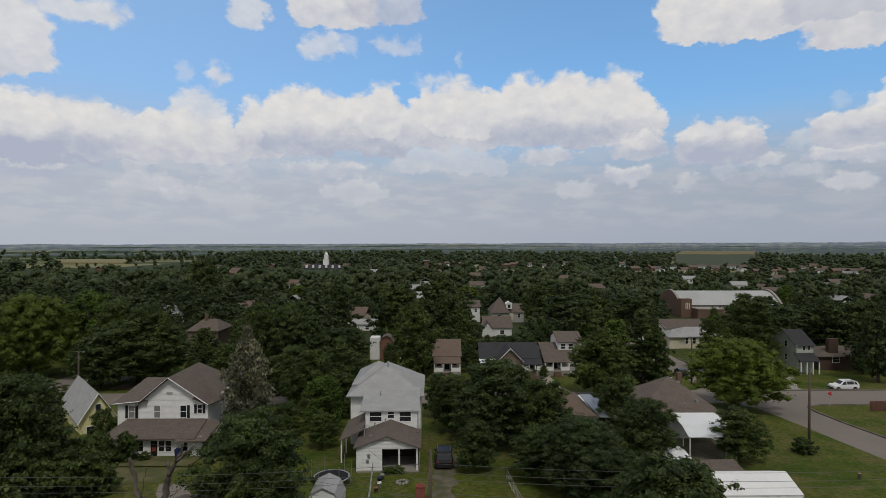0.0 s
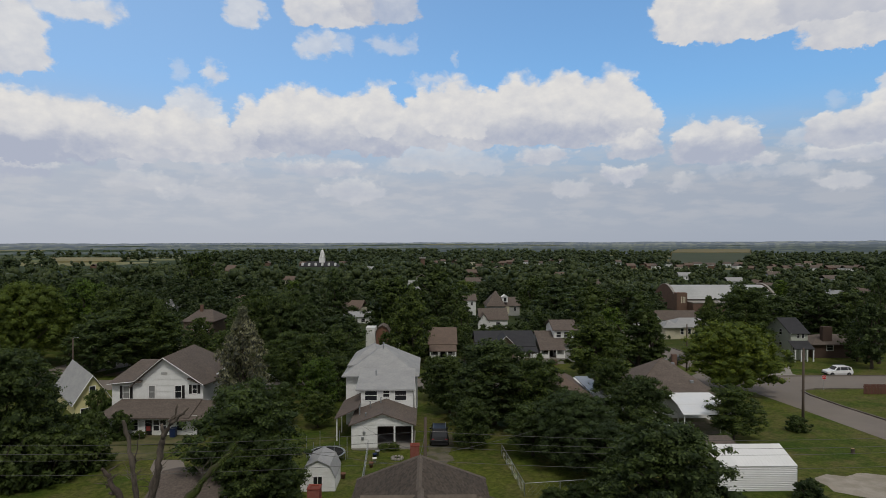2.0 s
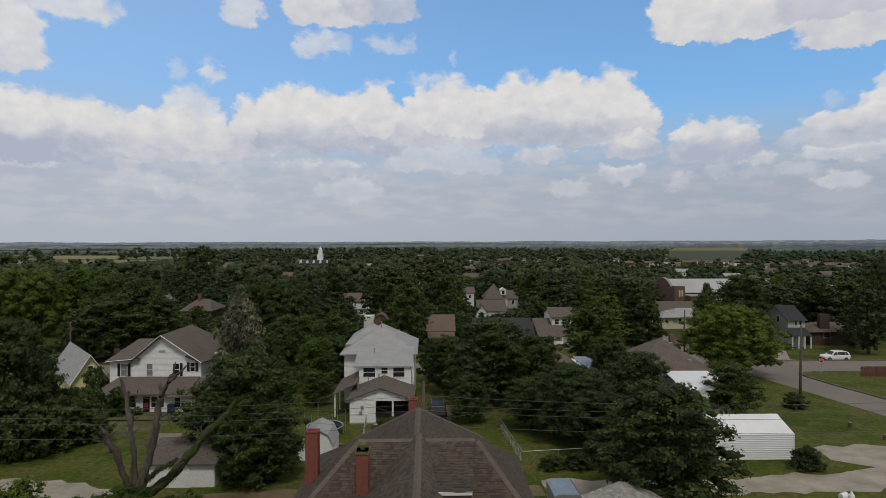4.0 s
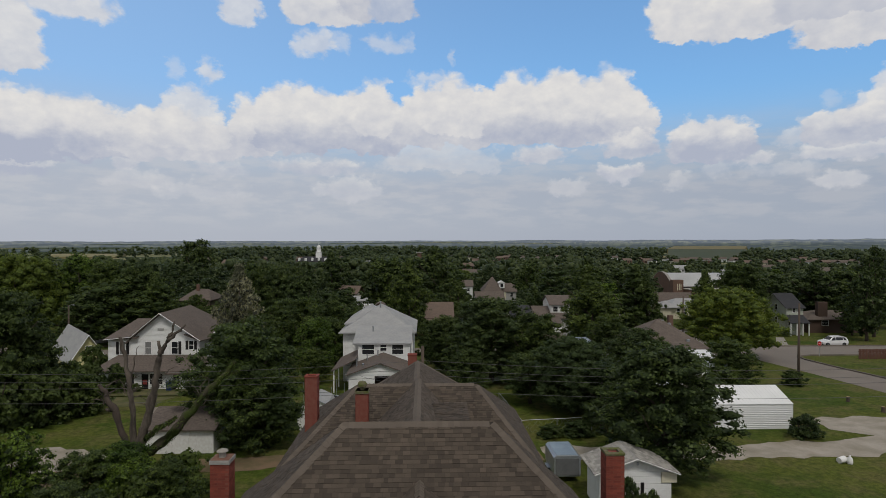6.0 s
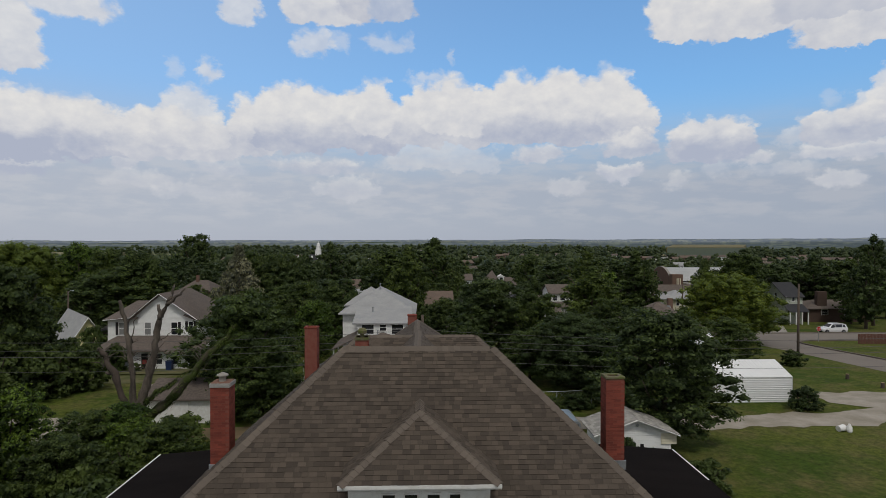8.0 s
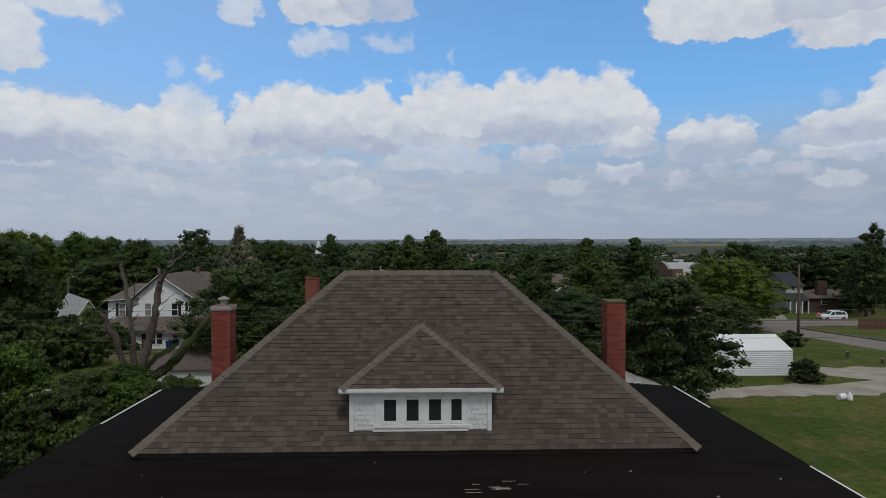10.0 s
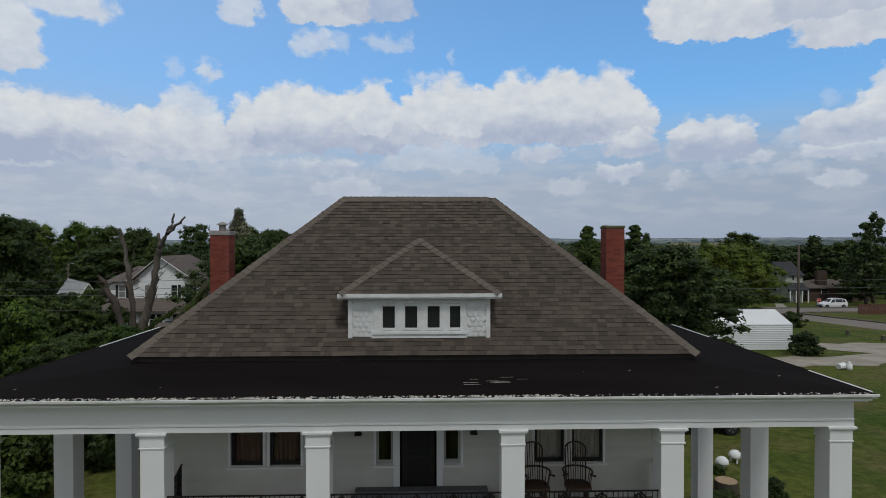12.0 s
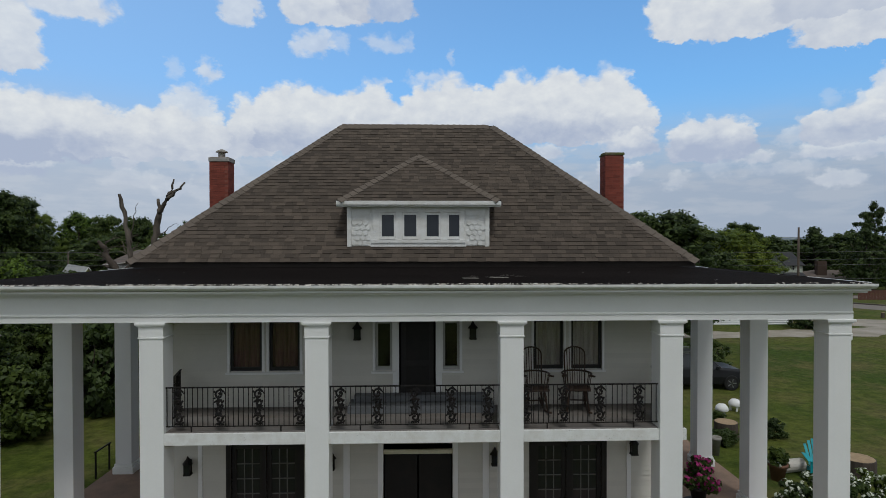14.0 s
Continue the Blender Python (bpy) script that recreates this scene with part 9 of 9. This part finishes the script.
def lumpy_crown(seed, lumps, leaves, leaf):
    """A crown seen from afar: uneven lumps of foliage set close together, with loose leaves round their outline."""
    g = np.random.RandomState(seed)
    a, k = g.rand(lumps) * 6.28, (np.arange(lumps) + 0.5) / lumps
    out = 2.7 * np.sqrt(np.clip(1 - (1.5 * k - 0.55) ** 2, 0.04, 1)) * (0.45 + 0.55 * g.rand(lumps))
    at = np.stack([np.cos(a) * out, np.sin(a) * out, 1.6 + 6.8 * k], 1)
    size = (1.45 if lumps > 12 else 1.65 if lumps > 5 else 2.5) * (0.75 + 0.5 * g.rand(lumps))
    v = at[:, None] + LUMP_V[None] * size[:, None, None] * (1 + np.clip(0.36 * g.normal(size=(lumps, 12, 1)), -0.6, 0.8)) * (1, 1, 0.85)
    f = LUMP_F[None] + (np.arange(lumps) * 12)[:, None, None]
    pick = g.randint(lumps, size=leaves)
    d = g.normal(size=(leaves, 3)) + (0, 0, 0.3)
    d /= np.linalg.norm(d, axis=1)[:, None]
    p = at[pick] + d * (size[pick] * (0.85 + 0.3 * g.rand(leaves)))[:, None]
    t = g.normal(size=(leaves, 3)) * leaf
    b = g.normal(size=(leaves, 3)) * leaf
    tri = np.stack([p - t * 0.6, p + t * 0.6, p + b], 1)
    return np.vstack([v.reshape(-1, 3), tri.reshape(-1, 3)]), np.vstack([f.reshape(-1, 3), np.arange(leaves * 3).reshape(-1, 3) + lumps * 12]), np.zeros((0, 3)), np.zeros((0, 3), int)


def woods(name, lo, hi, number, leaves, count, leaf, size, seed, label, lumps=0):
    """Far trees that nobody could count, as one mesh."""
    r = random.Random(seed)
    if lumps:
        pats = [lumpy_crown(seed + i, lumps, leaves, leaf) for i in range(5)]
    else:
        pats = [crown_arrays(seed + i, 10, 4.6, count, leaves, leaf, 1.0, "round" if i % 3 else "tall") for i in range(5)]
    q, f, c, t, nq, nc = [], [], [], [], 0, 0
    n = 0
    while n < number:
        y = lo * (hi / lo) ** r.random() if hi / lo > 3 else r.uniform(lo, hi)
        x = r.uniform(-0.82 * y, 0.84 * y)
        if any(a - 4 < x < b + 4 and c - 3 < y < d + 3 for a, b, c, d in KEEP) or 840 + 40 * noise.noise((x * 0.03, 1, 2)) < y < 1510 and 0.405 < x / y + 0.02 * noise.noise((y * 0.02, x * 0.02, 4)) < 0.548:
            continue
        # open fields lie between the woods of the plain, above all to the west
        clear = 0.22 - 0.5 * min(1.0, max(0.0, (-x / y - 0.12) / 0.3))
        if y > 640 and not (0.36 < x / y < 0.60 and 760 < y < 1500) and noise.noise((x * 0.0045, y * 0.0026, seed)) > clear and r.random() > 0.06:
            n += 1
            continue
        k, most = size * (1 + 0.55 * noise.noise((x * 0.012, y * 0.006, 7))) * r.uniform(0.65, 1.35) * r.choice((0.8, 1.0, 1.0, 1.15)) / 10, room(x, y)
        n += 1
        if most < 4:
            continue
        k = min(k, most / 10, (0.95 if 0.28 < x / y < 0.8 else 1.5) if y < 620 else 2)
        a = r.random() * 6.28
        m = np.array([[math.cos(a), -math.sin(a), 0], [math.sin(a), math.cos(a), 0], [0, 0, r.uniform(0.85, 1.15)]]) * k
        qa, fa, ca, ta = pats[r.randrange(5)]
        at = np.array([x, y, land(x, y) - 0.5])
        q.append(qa @ m.T * (1.05, 1.05, 1) + at)
        f.append(fa + nq)
        c.append(ca @ m.T * (1.05, 1.05, 1) + at)
        t.append(ta + nc)
        nq += len(qa)
        nc += len(ca)
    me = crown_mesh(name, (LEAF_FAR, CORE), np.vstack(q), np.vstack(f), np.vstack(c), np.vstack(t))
    if lumps:
        me.polygons.foreach_set("use_smooth", np.ones(len(me.polygons), bool))
    tagged(new(name, me), label, "woods", "", "stuff")


woods("near_woods", 148, 310, 430, 900, 60, 0.34, 13.0, 50, "green woods and gardens between houses")
woods("woods", 290, 620, 1000, 260, 0, 0.36, 12.5, 51, "continuous green woods between far houses", 15)
woods("far_woods", 600, 1480, 2600, 60, 0, 0.5, 11.5, 52, "distant dark-green woods and hedges on the plain", 10)
woods("farthest_woods", 1480, 2250, 1500, 0, 0, 0.6, 16, 53, "farthest line of woods under the hills", 3)

# ---- shingle tabs, ridge caps, chimney bricks, path bricks ----
def tabs(q, joined, pieces, rows_as_pieces, seed, step=0.130, width=0.21):
    """Cover one roof plane with tabs in courses, each tab a thin wedge proud of the felt."""
    a, b, c, d = [Vector(p) for p in q]
    r = random.Random(seed)
    u = (b - a).normalized()
    n = u.cross((d - a) if (d - a).length > 0.01 and abs((d - a).normalized().dot(u)) < 0.98 else (c - a)).normalized()
    if n.z < 0:
        n = -n
    up = n.cross(u).normalized()
    if up.z < 0:
        up = -up
    h = (c - a).dot(up)
    rows = int(h / step)
    for i in range(rows):
        t0 = i * step - 0.02
        k = min(1.0, (i + 0.5) * step / h)
        l, rt = a.lerp(d, k), b.lerp(c, k)
        l0, l1 = (l - a).dot(u), (rt - a).dot(u)
        x = l0 - r.random() * width
        while x < l1:
            w = width * r.choice((0.55, 0.8, 1.0, 1.0, 1.25))
            x0, x1 = max(x, l0), min(x + w - 0.005, l1)
            x += w
            if x1 - x0 < 0.03:
                continue
            th = r.choice((0.011, 0.015, 0.022))
            base = a + u * x0 + up * t0
            wd, ht = x1 - x0, step * 1.12
            pts = [n * 0.001, u * wd + n * 0.001, u * wd + n * th, n * th, up * ht, u * wd + up * ht, u * wd + up * ht + n * 0.004, up * ht + n * 0.004]
            faces = [(0, 1, 2, 3), (3, 2, 6, 7), (0, 3, 7, 4), (1, 5, 6, 2)]
            if i < rows_as_pieces and len(pieces) < 300:
                pieces.append((base, pts, faces, round(wd, 2), th, n, u, up))
            else:
                joined.add([base + p for p in pts], faces)


joined, pieces = Shape(), []
for i, q in enumerate(PLANES):
    tabs(q, joined, pieces, 7 if i == 0 else 0, 100 + i)
tabs(((0.05, 21.98, 8.785), (1.85, 21.98, 8.785), (1.85, 24.6, 8.957), (0.05, 24.6, 8.957)), joined, pieces, 0, 130)
partw("shingle_cover", joined.mesh("shingle_cover", SHINGLE, fix=False), None, house, "grey-brown shingle tabs", kind="stuff")
roof_ob = next(o for o in house.children if o.name.startswith("roof") and not o.name.startswith("roofing"))
shared = {}
for base, pts, faces, wd, th, n, u, up in pieces:
    key = (wd, th)
    if key not in shared:
        s = Shape()
        s.add([tuple(p) for p in pts], faces)
        shared[key] = s.mesh("shingle", SHINGLE_PIECE, fix=False)
    ob = part("shingle", shared[key], None, roof_ob)
    ob.location = base
joined = Shape()
for i, q in enumerate(DORMER):
    tabs(q, joined, [None] * 300, 0, 140 + i)
partw("dormer_shingle", joined.mesh("dormer_shingle", SHINGLE, fix=False), None, dormer, "grey-brown shingle tabs", kind="stuff")

# the shed's curling shingles
joined = Shape()
for i, sx in enumerate((-1, 1)):
    tabs(((sx * 2.5, sx * -1.55, 2.37), (sx * 2.5, sx * 1.55, 2.37), (0, sx * 1.55, 3.27), (0, sx * -1.55, 3.27)), joined, [None] * 300, 0, 170 + i, 0.17, 0.3)
part("shingle_cover", joined.mesh("shed_shingle", PALETAB, fix=False), None, ws, "pale curling shingle tabs", kind="stuff")


def caps(points, s, seed, wide=0.16, step=0.17):
    """Bent cap shingles laid along a hip or ridge, lowest first."""
    r = random.Random(seed)
    for (p, q, na, nb) in points:
        p, q, na, nb = Vector(p), Vector(q), Vector(na).normalized(), Vector(nb).normalized()
        length, d = (q - p).length, (q - p).normalized()
        sa, sb = d.cross(na).normalized(), d.cross(nb).normalized()
        if sa.dot(nb) > 0:
            sa = -sa
        if sb.dot(na) > 0:
            sb = -sb
        nm = (na + nb).normalized()
        for i in range(int(length / step)):
            o = p + d * (i * step)
            lift, w = nm * (0.03 + r.random() * 0.006), wide * r.uniform(0.92, 1.08)
            e = d * (step * 1.15)
            pts = [o + sa * w + lift, o + lift * 1.3, o + sb * w + lift, o + e + sa * w + lift * 0.5, o + e + lift * 0.75, o + e + sb * w + lift * 0.5, o + sa * w - nm * 0.01, o + sb * w - nm * 0.01]
            s.add(pts, [(0, 1, 4, 3), (1, 2, 5, 4), (6, 1, 0), (1, 7, 2)])


def plane_normal(q):
    a, b, c = [Vector(p) for p in q[:3]]
    n = (b - a).cross(c - a)
    return n if n.z > 0 else -n


NRM = [plane_normal(q) for q in PLANES]
cap_s = Shape()
up_z = Vector((0, 0, 1))
caps([(PLANES[0][0], PLANES[0][3], NRM[0], NRM[2]), (PLANES[0][1], PLANES[0][2], NRM[0], NRM[1]), (PLANES[0][3], PLANES[0][2], NRM[0], NRM[3]),
      (PLANES[4][0], PLANES[4][3], NRM[4], NRM[6]), (PLANES[4][1], PLANES[4][2], NRM[4], NRM[5]), (PLANES[4][3], PLANES[4][2], NRM[4], NRM[7]),
      (PLANES[8][3], PLANES[8][2], NRM[8], NRM[9]), (PLANES[10][3], PLANES[10][2], NRM[10], NRM[11]), (PLANES[11][1], PLANES[11][2], NRM[11], NRM[12]), (PLANES[12][1], PLANES[12][2], NRM[12], NRM[10])], cap_s, 5, 0.185)
partw("ridge_cap", cap_s.mesh("ridge_cap", RIDGE, fix=False), None, house, "pale brown ridge cap shingles", kind="stuff")
DN = [plane_normal(q) for q in DORMER]
cap_s = Shape()
caps([(DORMER[0][0], DORMER[0][2], DN[0], DN[2]), (DORMER[0][1], DORMER[0][2], DN[0], DN[1]), (DORMER[1][3], DORMER[1][2], DN[1], DN[2])], cap_s, 6, 0.15)
partw("dormer_cap", cap_s.mesh("dormer_cap", RIDGE, fix=False), None, dormer, "pale brown ridge cap shingles", kind="stuff")

# the front bricks of the two front chimneys, one by one
for (x, y, w, d, z0, z1, _, _), stack in list(zip(CHIMNEYS, stacks))[:2]:
    full = Shape().box(0, 0.21, -0.0, 0.02, 0.005, 0.063).mesh("brick", BRICK_PIECE)
    half = Shape().box(0, 0.10, -0.0, 0.02, 0.005, 0.063).mesh("brick", BRICK_PIECE)
    z, row = z0, 0
    while z + 0.068 <= z1 + 0.01:
        if z > z1 - 2.6:
            x0 = -w / 2 + 0.004
            parts_ = ((half, 0.105), (full, 0.218), (full, 0.218), (half, 0.105)) if row % 2 else ((full, 0.218), (full, 0.218), (full, 0.218))
            for me, st in parts_:
                if x0 + st <= w / 2 + 0.03:
                    ob = part("brick", me, None, stack)
                    ob.location = (x + x0, y - d / 2 + rng.uniform(-0.002, 0.002), z)
                x0 += st
        z += 0.068
        row += 1
